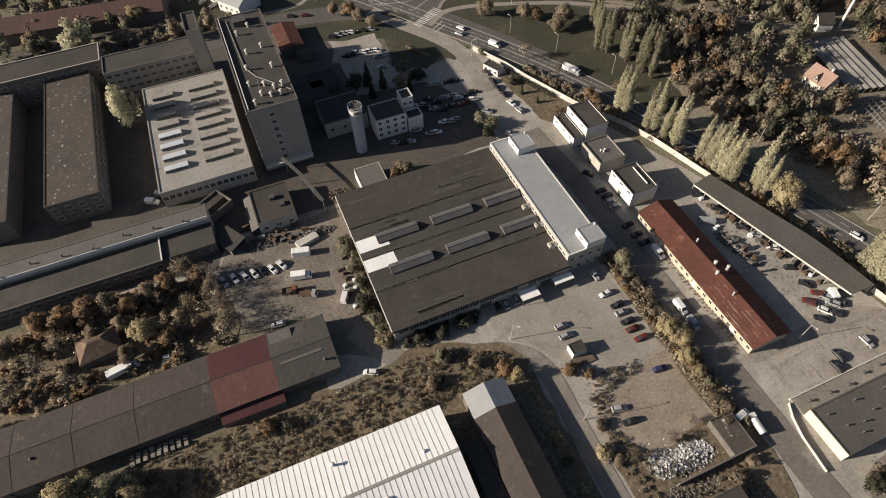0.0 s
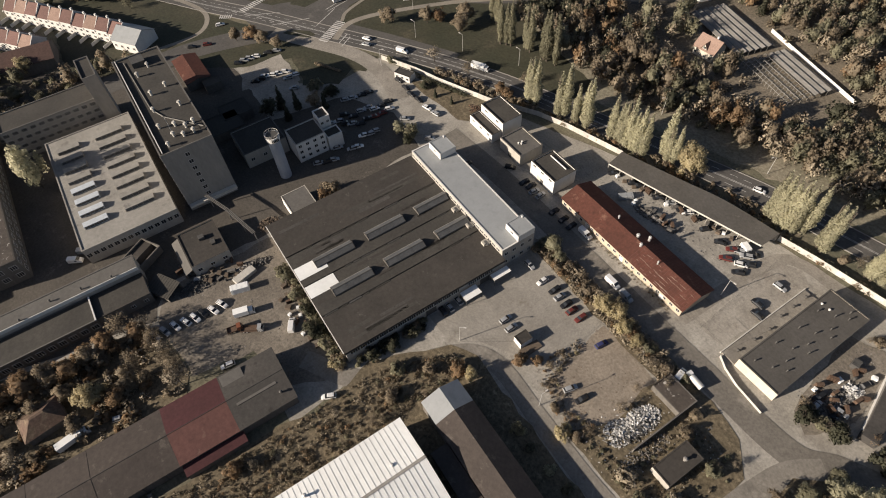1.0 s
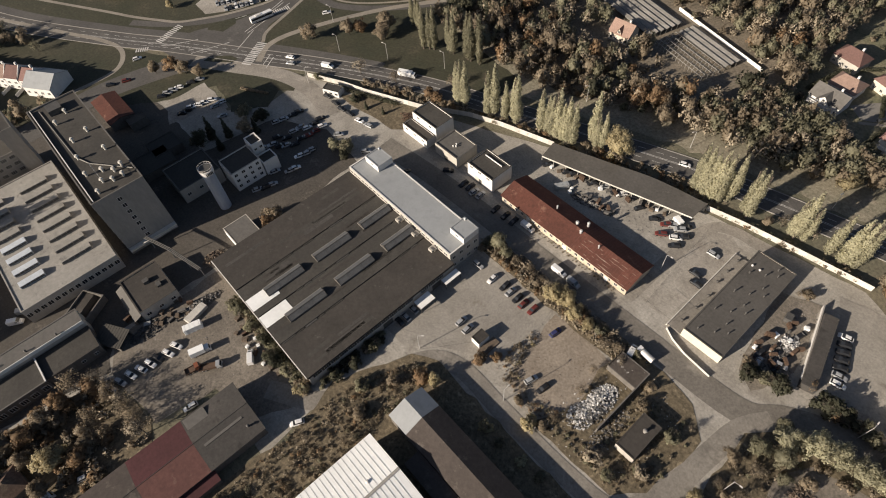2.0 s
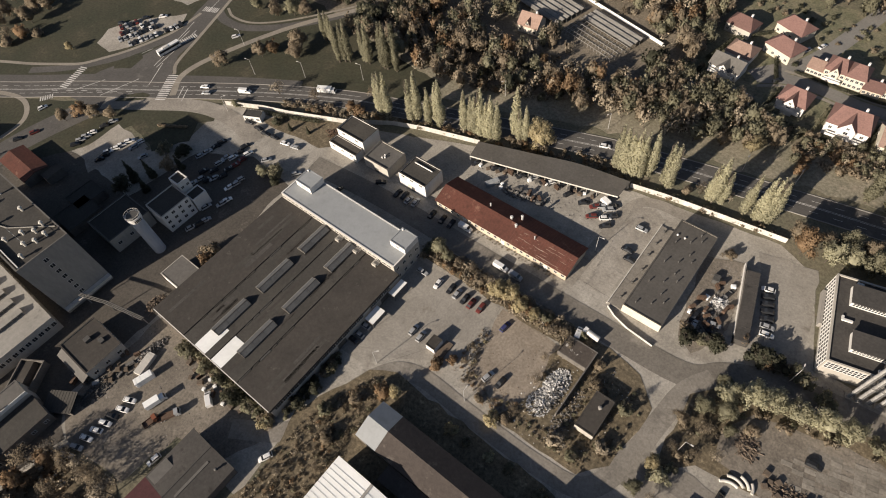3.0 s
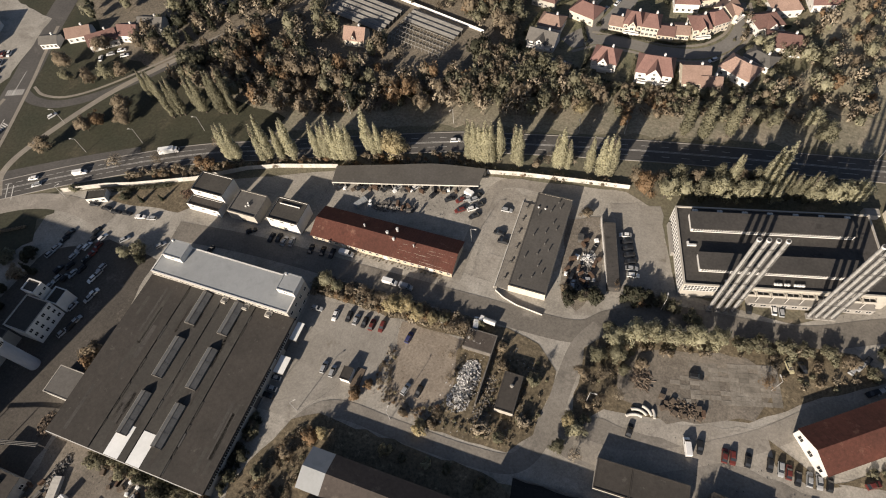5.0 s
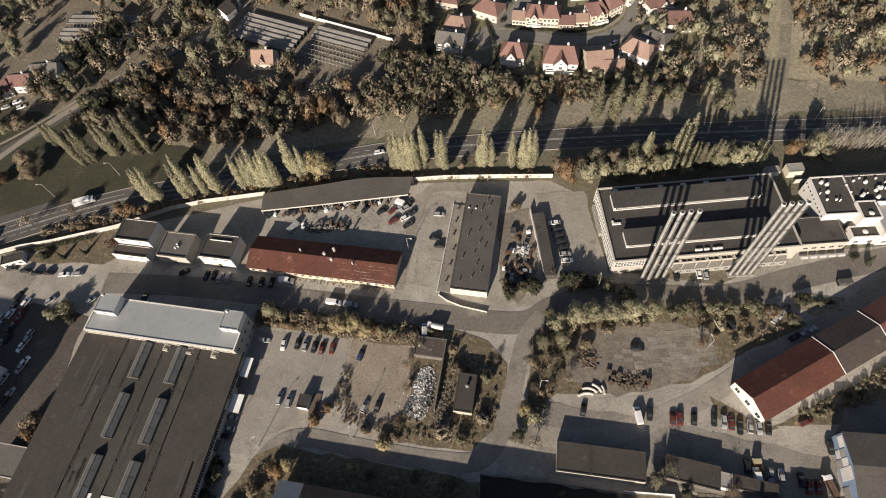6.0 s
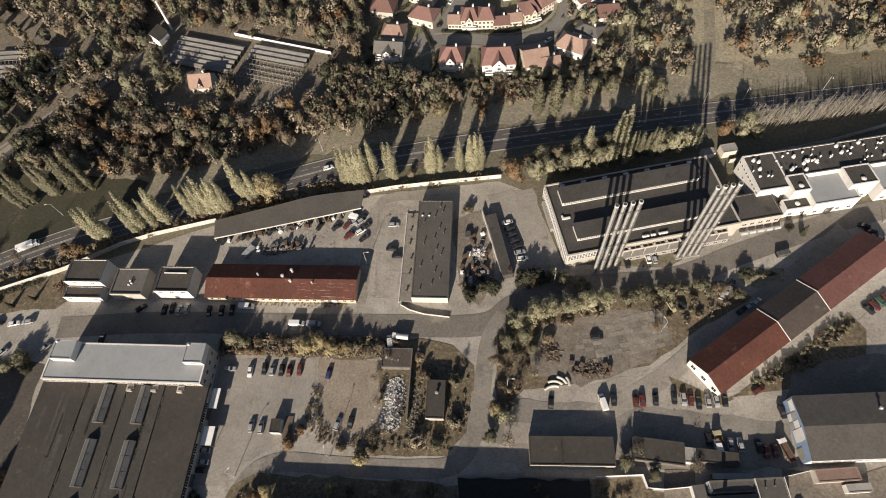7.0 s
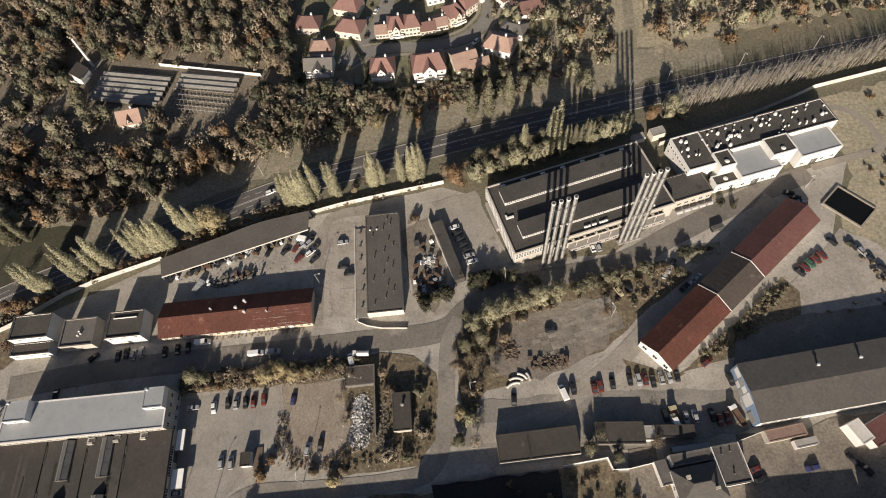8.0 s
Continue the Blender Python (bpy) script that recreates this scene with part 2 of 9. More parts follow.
BARKPALE = mat("pale_bark", (0.36, 0.33, 0.28), (0.25, 0.225, 0.19), coarse=1.0, fine=4.0, grain=0.3)
GLASS = plain("dark_glass", (0.02, 0.022, 0.025), 0.12, 0.0, 0.6)
SKYGLASS = mat("wired_skylight_glass", (0.10, 0.10, 0.10), (0.06, 0.06, 0.06), rough=0.3, coarse=0.3, fine=1.5, grain=0.2, bump=0)
PALEGLASS = mat("bright_skylight_glass", (0.5, 0.53, 0.56), (0.4, 0.43, 0.46), rough=0.25, coarse=0.3, fine=1.5, grain=0.1, bump=0)
FRAME = plain("pale_frame", (0.5, 0.48, 0.45), 0.6)
DARKMETAL = mat("dark_metal", (0.06, 0.058, 0.055), (0.09, 0.085, 0.08), coarse=0.6, fine=2, grain=0.2, rough=0.6)
TYRE = plain("tyre_rubber", (0.02, 0.02, 0.02), 0.85, 0, 0.2)
WATER = plain("still_water", (0.006, 0.0065, 0.006), 0.1, 0, 0.2)
LEAVES = {
    "olive": mat("olive_leaves", (0.265, 0.25, 0.172), (0.195, 0.186, 0.127), coarse=0.11, fine=1.0, amount=0.9, grain=0.3, island=0.14, rand=0.18, bump=0, rough=0.7, thin=0.55),
    "poplar": mat("poplar_leaves", (0.43, 0.408, 0.285), (0.325, 0.308, 0.213), coarse=0.12, fine=1.0, amount=0.8, grain=0.25, island=0.14, rand=0.15, bump=0, rough=0.7, thin=0.55),
    "yellow": mat("yellow_leaves", (0.44, 0.378, 0.235), (0.34, 0.29, 0.18), coarse=0.12, fine=1.0, amount=0.8, grain=0.25, island=0.14, rand=0.15, bump=0, rough=0.7, thin=0.55),
    "orange": mat("orange_leaves", (0.33, 0.228, 0.138), (0.25, 0.174, 0.107), coarse=0.12, fine=1.0, amount=0.8, grain=0.25, island=0.14, rand=0.15, bump=0, rough=0.7, thin=0.55),
    "brown": mat("brown_leaves", (0.305, 0.25, 0.18), (0.23, 0.19, 0.138), coarse=0.1, fine=1.0, amount=0.9, grain=0.3, island=0.14, rand=0.2, bump=0, rough=0.75, thin=0.55),
    "dark": mat("dark_needles", (0.101, 0.101, 0.069), (0.0722, 0.0737, 0.0508), coarse=0.12, fine=1.0, amount=0.9, grain=0.3, island=0.14, rand=0.2, bump=0, rough=0.75, thin=0.55),
    "twig": mat("bare_twigs", (0.265, 0.222, 0.163), (0.2, 0.167, 0.123), coarse=0.1, fine=1.0, amount=0.9, grain=0.3, island=0.14, rand=0.2, bump=0, rough=0.8),
}


# ---- building blocks ----
def quadmesh(name, verts, faces, material):
    me = bpy.data.meshes.new(name)
    me.from_pydata([tuple(v) for v in verts], [], [tuple(f) for f in faces])
    me.materials.append(material)
    return me


def under(ob, parent):
    ob.parent = parent
    return ob


def part(name, bm, material, parent, label=""):
    """Links a bmesh as one mesh object under a thing or a part."""
    me = bpy.data.meshes.new(name)
    bmesh.ops.recalc_face_normals(bm, faces=bm.faces)
    bm.to_mesh(me)
    bm.free()
    me.materials.append(material)
    ob = new(name, me)
    if parent:
        ob.parent = parent
    return tagged(ob, label)


def share(name, me, parent, m=None, label=""):
    ob = new(name, me)
    if parent:
        ob.parent = parent
    if m is not None:
        ob.matrix_basis = m
    return tagged(ob, label)


def thing(name, label, category, x=0, y=0, z=0.0, rot=0.0, group="", kind=""):
    ob = new(name)
    ob.empty_display_size = 0.5
    ob.matrix_basis = pose(x, y, z, 0, 0, rot)
    return tagged(ob, label, category, group, kind)


def hull(bm, lower, upper):
    """A closed solid between two rings with the same count of corners."""
    a = [bm.verts.new(v) for v in lower]
    b = [bm.verts.new(v) for v in upper]
    n = len(a)
    bm.faces.new(a[::-1])
    bm.faces.new(b)
    for i in range(n):
        bm.faces.new((a[i], a[(i + 1) % n], b[(i + 1) % n], b[i]))
    return bm


def box(bm, x0, x1, y0, y1, z0, z1):
    r = ((x0, y0), (x1, y0), (x1, y1), (x0, y1))
    return hull(bm, [(*p, z0) for p in r], [(*p, z1) for p in r])


def boxes(*rows):
    bm = bmesh.new()
    for r in rows:
        box(bm, *r)
    return bm


def ring(bm, x0, x1, y0, y1, z0, z1, t):
    """Four walls round a rectangle, as one closed ring."""
    o = ((x0, y0), (x1, y0), (x1, y1), (x0, y1))
    i = ((x0 + t, y0 + t), (x1 - t, y0 + t), (x1 - t, y1 - t), (x0 + t, y1 - t))
    v = [[bm.verts.new((*p, z)) for p in r] for r, z in ((o, z0), (o, z1), (i, z1), (i, z0))]
    for k in range(4):
        for a, b in ((0, 1), (1, 2), (2, 3), (3, 0)):
            bm.faces.new((v[a][k], v[a][(k + 1) % 4], v[b][(k + 1) % 4], v[b][k]))
    return bm


def drum(bm, x, y, z0, z1, r0, r1=None, n=12):
    r1 = r0 if r1 is None else r1
    c = [(math.cos(k * math.tau / n), math.sin(k * math.tau / n)) for k in range(n)]
    return hull(bm, [(x + r0 * a, y + r0 * b, z0) for a, b in c], [(x + r1 * a, y + r1 * b, z1) for a, b in c])


def beam(bm, a, b, r, n=4):
    """A straight bar between two points."""
    a, b = Vector(a), Vector(b)
    q = (b - a).to_track_quat("Z", "Y")
    c = [Vector((r * math.cos(k * math.tau / n + 0.785), r * math.sin(k * math.tau / n + 0.785), 0)) for k in range(n)]
    return hull(bm, [a + q @ v for v in c], [b + q @ v for v in c])


def bars(name, rows, r, material, parent, n=4):
    """Many thin bars joined, too small to tell apart."""
    bm = bmesh.new()
    for a, b in rows:
        beam(bm, a, b, r, n)
    return tagged(part(name, bm, material, parent), kind="stuff")


def slab(bm, pts, z0, z1):
    return hull(bm, [(*p, z0) for p in pts], [(*p, z1) for p in pts])


def plate(us, zs, y0, y1, at=lambda u, y, z: (u, y, z)):
    """A grid of bars as one solid: bars between even and odd stops of us and zs, holes elsewhere."""
    bm = bmesh.new()
    vs = {}

    def v(i, j, y):
        key = i, j, y
        if key not in vs:
            vs[key] = bm.verts.new(at(us[i], y, zs[j]))
        return vs[key]

    nu, nz = len(us) - 1, len(zs) - 1
    solid = lambda i, j: 0 <= i < nu and 0 <= j < nz and (i % 2 == 0 or j % 2 == 0)
    for i in range(nu):
        for j in range(nz):
            if solid(i, j):
                bm.faces.new((v(i, j, y0), v(i + 1, j, y0), v(i + 1, j + 1, y0), v(i, j + 1, y0)))
                bm.faces.new((v(i, j, y1), v(i, j + 1, y1), v(i + 1, j + 1, y1), v(i + 1, j, y1)))
                for di, dj, a, b in ((-1, 0, (i, j), (i, j + 1)), (1, 0, (i + 1, j), (i + 1, j + 1)), (0, -1, (i, j), (i + 1, j)), (0, 1, (i, j + 1), (i + 1, j + 1))):
                    if not solid(i + di, j + dj):
                        bm.faces.new((v(*a, y0), v(*b, y0), v(*b, y1), v(*a, y1)))
    return bm


def stops(length, n, bar):
    """Stops along a length for n openings between n + 1 bars."""
    gap = (length - bar * (n + 1)) / n
    out = [0.0]
    for k in range(n):
        out += [out[-1] + bar, out[-1] + bar + gap]
    return out + [length]


WINDOWS = {}


def window_meshes(w, h, bars):
    key = (round(w, 2), round(h, 2), bars)
    if key not in WINDOWS:
        t = 0.09
        f = plate([u - w / 2 for u in stops(w, bars + 1, t)], stops(h, 1, t), -0.1, 0.02)
        me = bpy.data.meshes.new("window")
        bmesh.ops.recalc_face_normals(f, faces=f.faces)
        f.to_mesh(me)
        f.free()
        me.materials.append(FRAME)
        g = boxes((-w / 2 + t, w / 2 - t, -0.05, -0.01, t, h - t))
        mg = bpy.data.meshes.new("pane")
        bmesh.ops.recalc_face_normals(g, faces=g.faces)
        g.to_mesh(mg)
        g.free()
        mg.materials.append(GLASS)
        WINDOWS[key] = me, mg
    return WINDOWS[key]


def window(parent, x, y, z, turn, w, h, bars=1):
    """A framed window on a wall that faces -y before it is turned."""
    me, mg = window_meshes(w, h, bars)
    ob = share("window", me, parent, pose(x, y, z, 0, 0, turn))
    share("pane", mg, ob)


def window_row(parent, side, x0, x1, y0, y1, n, z, w, h, bars=1, start=0.0, end=1.0):
    """n windows along one side (s, n, w, e) of a rectangle."""
    for k in range(n):
        f = start + (end - start) * (k + 0.5) / n
        if side == "s":
            window(parent, x0 + (x1 - x0) * f, y0, z, 0, w, h, bars)
        elif side == "n":
            window(parent, x0 + (x1 - x0) * f, y1, z, 180, w, h, bars)
        elif side == "e":
            window(parent, x1, y0 + (y1 - y0) * f, z, 90, w, h, bars)
        else:
            window(parent, x0, y0 + (y1 - y0) * f, z, -90, w, h, bars)


def flat_block(parent, x0, x1, y0, y1, h, wall, roof, lip=0.35, coping=None, thick=0.35, z0=0.0):
    """Walls with thickness, a roof slab between them, and a coping on top."""
    part("wall", ring(bmesh.new(), x0, x1, y0, y1, z0, h, thick), wall, parent)
    part("roof", boxes((x0 + thick, x1 - thick, y0 + thick, y1 - thick, h - lip - 0.3, h - lip)), roof, parent)
    part("coping", ring(bmesh.new(), x0 - 0.06, x1 + 0.06, y0 - 0.06, y1 + 0.06, h + 0.004, h + 0.08, thick + 0.12), coping or roof, parent)


def gable_block(parent, x0, x1, y0, y1, eave, ridge, wall, roof, along="x", over=0.4, roofs=None, inner=None):
    """A house with a pitched roof along x or y. roofs: stretches (start, end, material) of the roof."""
    t = 0.3
    part("wall", ring(bmesh.new(), x0, x1, y0, y1, 0, eave, t), wall, parent)
    a0, a1, b0, b1 = (x0, x1, y0, y1) if along == "x" else (y0, y1, x0, x1)
    mid = (b0 + b1) / 2
    at = (lambda a, b, z: (a, b, z)) if along == "x" else (lambda a, b, z: (b, a, z))
    for e in (a0, a1 - t):
        bm = bmesh.new()
        hull(bm, [at(e, b0, eave), at(e, b1, eave), at(e, mid, ridge)], [at(e + t, b0, eave), at(e + t, b1, eave), at(e + t, mid, ridge)])
        part("gable", bm, wall, parent)
    fall = (ridge - eave) / (mid - b0)
    for s0, s1, material in roofs or ((a0 - over, a1 + over, roof),):
        for edge, sign in ((b0 - over, -1), (b1 + over, 1)):
            z = eave - over * fall
            bm = bmesh.new()
            hull(bm, [at(s0, mid, ridge + 0.004), at(s1, mid, ridge + 0.004), at(s1, edge, z + 0.004), at(s0, edge, z + 0.004)], [at(s0, mid, ridge + 0.18), at(s1, mid, ridge + 0.18), at(s1, edge, z + 0.16), at(s0, edge, z + 0.16)])
            part("roof_slope", bm, material[sign > 0] if isinstance(material, tuple) else material, parent)


def vent(parent, x, y, z, r=0.22, h=1.0, material=None):
    bm = drum(bmesh.new(), x, y, z, z + h, r, r, 8)
    drum(bm, x, y, z + h + 0.002, z + h + 0.25, r * 1.7, r * 0.7, 8)
    part("vent", bm, material or STEEL, parent)


def sheet(name, pts, z, material, label, category="ground", kind="structure", bumpy=1.2, step=4.0, seed=1):
    """A thin patch of ground with a slightly uneven outline."""
    rng = random.Random(seed)
    out = []
    for k, p in enumerate(pts):
        a, b = Vector(p), Vector(pts[(k + 1) % len(pts)])
        n = max(1, int((b - a).length / step))
        for i in range(n):
            q = a.lerp(b, i / n)
            out.append((q.x + rng.uniform(-1, 1) * bumpy * 0.5, q.y + rng.uniform(-1, 1) * bumpy * 0.5))
    bm = bmesh.new()
    vs = [bm.verts.new((x, y, z)) for x, y in out]
    f = bm.faces.new(vs)
    if sum(a[0] * b[1] - b[0] * a[1] for a, b in zip(out, out[1:] + out[:1])) < 0:
        f.normal_flip()
    bm.normal_update()
    bmesh.ops.triangulate(bm, faces=bm.faces)
    me = bpy.data.meshes.new(name)
    bm.to_mesh(me)
    bm.free()
    me.materials.append(material)
    return tagged(new(name, me), label, category, kind=kind)


def smooth(pts, n=6):
    """A Catmull-Rom line through points."""
    p = [Vector(q) for q in pts]
    p = [p[0] * 2 - p[1]] + p + [p[-1] * 2 - p[-2]]
    out = []
    for k in range(1, len(p) - 2):
        for i in range(n):
            t = i / n
            out.append(0.5 * (2 * p[k] + (p[k + 1] - p[k - 1]) * t + (2 * p[k - 1] - 5 * p[k] + 4 * p[k + 1] - p[k + 2]) * t * t + (3 * p[k] - p[k - 1] - 3 * p[k + 1] + p[k + 2]) * t ** 3))
    return out + [p[-2]]


def ribbon_rows(line, width, shift=0.0):
    rows = []
    for k, p in enumerate(line):
        d = (line[min(k + 1, len(line) - 1)] - line[max(k - 1, 0)]).normalized()
        s = Vector((-d.y, d.x))
        rows.append((p + s * (shift - width / 2), p + s * (shift + width / 2)))
    return rows


def ribbon(name, pts, width, z, material, label, category="road", kind="structure", parent=None, shift=0.0, n=6):
    rows = ribbon_rows(smooth(pts, n), width, shift)
    verts, faces = [], []
    for a, b in rows:
        verts += [(a.x, a.y, z), (b.x, b.y, z)]
    for k in range(len(rows) - 1):
        faces.append((2 * k, 2 * k + 2, 2 * k + 3, 2 * k + 1))
    ob = new(name, quadmesh(name, verts, faces, material))
    if parent:
        ob.parent = parent
        return ob
    return tagged(ob, label, category, kind=kind)


def kerbed(name, pts, width, z, label, n=6, high=0.14):
    """Kerbs along both sides of a road."""
    for side in (-1, 1):
        line = smooth(pts, n)
        bm = bmesh.new()
        rows = ribbon_rows(line, 0.35, side * (width / 2 + 0.18))
        for (a, b), (c, d) in zip(rows, rows[1:]):
            hull(bm, [(a.x, a.y, 0), (b.x, b.y, 0), (d.x, d.y, 0), (c.x, c.y, 0)], [(a.x, a.y, z + high), (b.x, b.y, z + high), (d.x, d.y, z + high), (c.x, c.y, z + high)])
        tagged(part(name, bm, CONCRETE, None), label, "kerb", kind="structure")
# ---- ground ----
bm = bmesh.new()
bmesh.ops.create_grid(bm, x_segments=8, y_segments=8, size=2500)
tagged(part("ground", bm, GRASS, None), "dull autumn grass and soil reaching to the horizon", "ground", kind="structure")
sheet("pavement_yard", [(-127, 24), (-108, 31), (-72, 45), (-16, 68), (43, 82), (98, 90), (111, 84), (122, 52), (160, 51), (188, 68), (246, 80), (262, 84), (240, 46), (252, 25), (236, -45), (150, -45), (108, -24), (75, -28), (24, -28), (6, -58), (9, -82), (-20, -80), (-22, -100), (-44, -104), (-60, -175), (-185, -175), (-180, -60), (-158, -30), (-152, -14), (-132, -14), (-122, 0), (-124, 12)], 0.03, YARD, "worn grey concrete works yard with stains and dust", "yard", bumpy=0.5, seed=2)
# ground colour includes shade of the tower and courtyards
sheet("pavement_west_lane", [(-60, -56), (-60, -98), (-48, -104), (-60, -175), (-216, -190), (-212, -110), (-184, -78), (-180, -60), (-160, -34), (-116, -34), (-112, -2), (-90, 10), (-66, 8), (-62, -30)], 0.07, WESTLANE, "dark patched ground between the old works buildings, darkened further for their shade", "lane", seed=3)
sheet("pavement_south_yard", [(-19, -59), (-58, -57), (-58, -98), (-47, -104), (-22, -100.5), (-19, -82), (-4, -80), (5, -62)], 0.075, GRIME, "grimy yard behind the hall with mud and tyre marks", "yard", seed=41)
sheet("forest_floor", [(-120, 100), (-84, 92), (-40, 95), (-10, 107), (24, 127), (34, 142), (30, 230), (40, 330), (-330, 330), (-330, 190), (-220, 172), (-190, 128), (-150, 104)], 0.05, LITTER, "brown leaf litter under the trees", "ground", kind="stuff", seed=42, bumpy=3)
sheet("pavement_car_park", [(0, 12), (34, 12.5), (38, -8), (28, -15), (15, -24), (9, -30), (1.5, -30)], 0.07, LOT, "dusty pale concrete car park", "car park", seed=4)
sheet("pavement_back_car_park", [(35, 12.5), (60, 13), (60, -6), (52, -15.5), (40, -15.5), (38, -6)], 0.07, SOIL, "dusty unpaved car park with bare soil", "car park", seed=5)
sheet("pavement_side_car_park", [(49, 37), (60, 37), (63, 76), (56, 80), (47, 74)], 0.07, DUST, "pale concrete forecourt beside a low building", "car park", seed=6)
sheet("pavement_visitor_car_park", [(-157, -30), (-156.6, -12), (-133.5, -12.6), (-142.5, -37)], 0.075, DUST, "pale sunlit visitor car park", "car park", seed=7)
sheet("pavement_east_yard", [(106, -9), (118, 4), (150, 12), (168, 25), (166, 4), (192, 8), (190, -12), (156, -10)], 0.07, DUST, "dusty parking yard", "yard", seed=8)
# street colour also carries the shade of the annex and shrub strip
ribbon("lane_street", [(-66, 22), (-30, 25), (20, 25.5), (60, 26), (92, 27), (104, 35), (122, 42), (160, 46.5), (186, 57), (214, 68), (244, 78)], 8.5, 0.11, SHADELANE, "patched works street, darkened for annex and shrub shade", "lane")
ribbon("lane_south", [(-8, -70), (8, -58), (16, -32), (26, -22.5), (48, -22.5), (70, -22.5), (85, -20), (91, -8), (93, 8), (95, 22), (100, 31)], 6.0, 0.115, MIDLANE, "narrow asphalt works road", "lane")
ribbon("lane_north", [(47, 34), (47.5, 55), (49, 76), (56, 82), (68, 82.5)], 4.5, 0.115, LANE, "patched asphalt lane between low buildings", "lane")
ribbon("lane_diagonal", [(100, -10), (120, -8), (150, 8), (170, 24), (200, 46), (226, 68)], 6.5, 0.12, LANE, "grey concrete driveway beside a long barn", "lane")
SLAB = mat("old_slab", (0.216, 0.196, 0.168), (0.136, 0.122, 0.102), coarse=0.2, fine=1.6, amount=0.9, grain=0.3, rand=0.16, wear=0.5)
field = thing("slab_field", "old concrete slab field overgrown at its joints", "slab field", 124, 21.5, 0, 12, kind="structure")
slab_me = bpy.data.meshes.new("slab")
bm = boxes((0.04, 2.96, 0.03, 1.47, 0, 0.14))
bm.to_mesh(slab_me)
bm.free()
slab_me.materials.append(SLAB)
rng = random.Random(8)
for i in range(11):
    for j in range(9):
        if rng.random() < (0.97 if i > 5 else 0.62 - 0.09 * max(0, 4 - i)):
            share("slab", slab_me, field, pose(i * 3, -9 + j * 1.5 + i * 0.18, 0.03 + rng.uniform(0, 0.05), rng.uniform(-0.8, 0.8), rng.uniform(-0.8, 0.8), rng.uniform(-1, 1)))
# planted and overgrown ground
# near-black sheet where the shed's shadow falls; the shade is in its colour
sheet("pavement_dark_yard", [(86, -24.6), (126, -23.4), (126, -35.8), (86, -35.8)], 0.19, SHADEBLACK, "dark asphalt yard, coloured black for the shade of a long shed", "yard", seed=43)
sheet("pavement_town_yard", [(184, -17.6), (207, -18.8), (214, -16), (232, -15), (232, -60), (146, -60), (149, -19.5), (158, -19.5), (158, -33), (183, -33)], 0.18, GRIME, "worn concrete back yard of a town house", "yard", seed=47)
sheet("scrub_garden", [(104, -25), (126, -23), (142, -22), (143, -26), (160, -25), (164, -60), (104, -60)], 0.17, SCRUB, "overgrown back garden behind the garages", "scrub", kind="stuff", seed=29)
sheet("scrub_strip", [(0, 13.5), (34, 13), (60, 13.5), (67, 17), (60, 21.2), (20, 21), (0, 21)], 0.15, SCRUB, "overgrown strip of dry weeds and leaves", "scrub", kind="stuff", seed=11)
sheet("scrub_bank", [(4, -54), (14, -30), (22, -25.8), (80, -25.8), (88, -32), (130, -24), (130, -60), (60, -60), (40, -140), (8, -160), (7, -84), (10, -74)], 0.15, SCRUB, "overgrown bank of brown weeds", "scrub", kind="stuff", seed=12)
sheet("scrub_rubble", [(54, -19), (60, -5), (57, 8), (58, 20), (70, 21), (82, 19), (90, 12), (88, -10), (82, -18)], 0.14, SCRUB, "overgrown plot of weeds and rubble", "scrub", kind="stuff", seed=13)
sheet("scrub_round", [(97, 22), (103, 30), (122, 37), (150, 42), (178, 46), (187, 40), (165, 26), (149, 14), (120, 6), (106, 4), (99, -7), (97, 2)], 0.13, SCRUB, "overgrown plot of weeds and shrubs", "scrub", kind="stuff", seed=14)
sheet("scrub_west", [(-51, -175), (-49, -120), (-46, -106), (-24, -101), (-17, -104), (-16, -175)], 0.14, SCRUB, "wild plot of brown shrubs and fallen leaves", "scrub", kind="stuff", seed=15)
sheet("scrub_yard_edge", [(-56, 48), (-60, 38), (-70, 30), (-92, 27), (-104, 27), (-96, 36), (-72, 45)], 0.12, SCRUB, "weedy ground beside a fence", "scrub", kind="stuff", seed=16)
sheet("scrub_scrapyard", [(80, 71), (91, 76), (97, 49), (91, 34), (85, 38), (82, 52)], 0.12, GRIME, "oily bare ground of a scrap yard", "yard", seed=17)
sheet("pavement_boiler_yard", [(93, 83), (112, 86.4), (116, 66), (118, 50), (104, 45.4), (99, 67), (96, 77)], 0.1, LOT, "pale dusty yard between a shed and a boiler house", "yard", seed=63)
# darker sheet deepens the garages' shadow, laid wider than the shadow itself
sheet("pavement_garage_front", [(84, -12), (84, -1), (108, 1), (150, 0), (189, -4), (189, -17.2), (150, -20)], 0.085, MIDLANE, "yard sheet before the garages, darker for their shadow", "yard", seed=64)
# the blue hall's shadow is put into this strip's dark colour
sheet("pavement_hall_side", [(190, 4), (195, 15), (222, 19.6), (262, 20), (262, 9), (230, 5)], 0.136, SHADELANE, "asphalt strip beside a hall, darkened for the hall's shadow", "yard", seed=65)
sheet("scrub_gable", [(154.6, 10.4), (158.6, 8.4), (166, 4.2), (173.5, 3.2), (167, 0.6), (156.7, 3.6)], 0.14, SCRUB, "weeds along the gable of a barn", "scrub", kind="stuff", seed=66)
sheet("pavement_barn_yard", [(214, 28), (240, 47), (246, 52), (256, 44), (262, 24), (248, 18), (222, 18)], 0.122, DUST, "pale gravel yard behind a barn", "yard", seed=48)
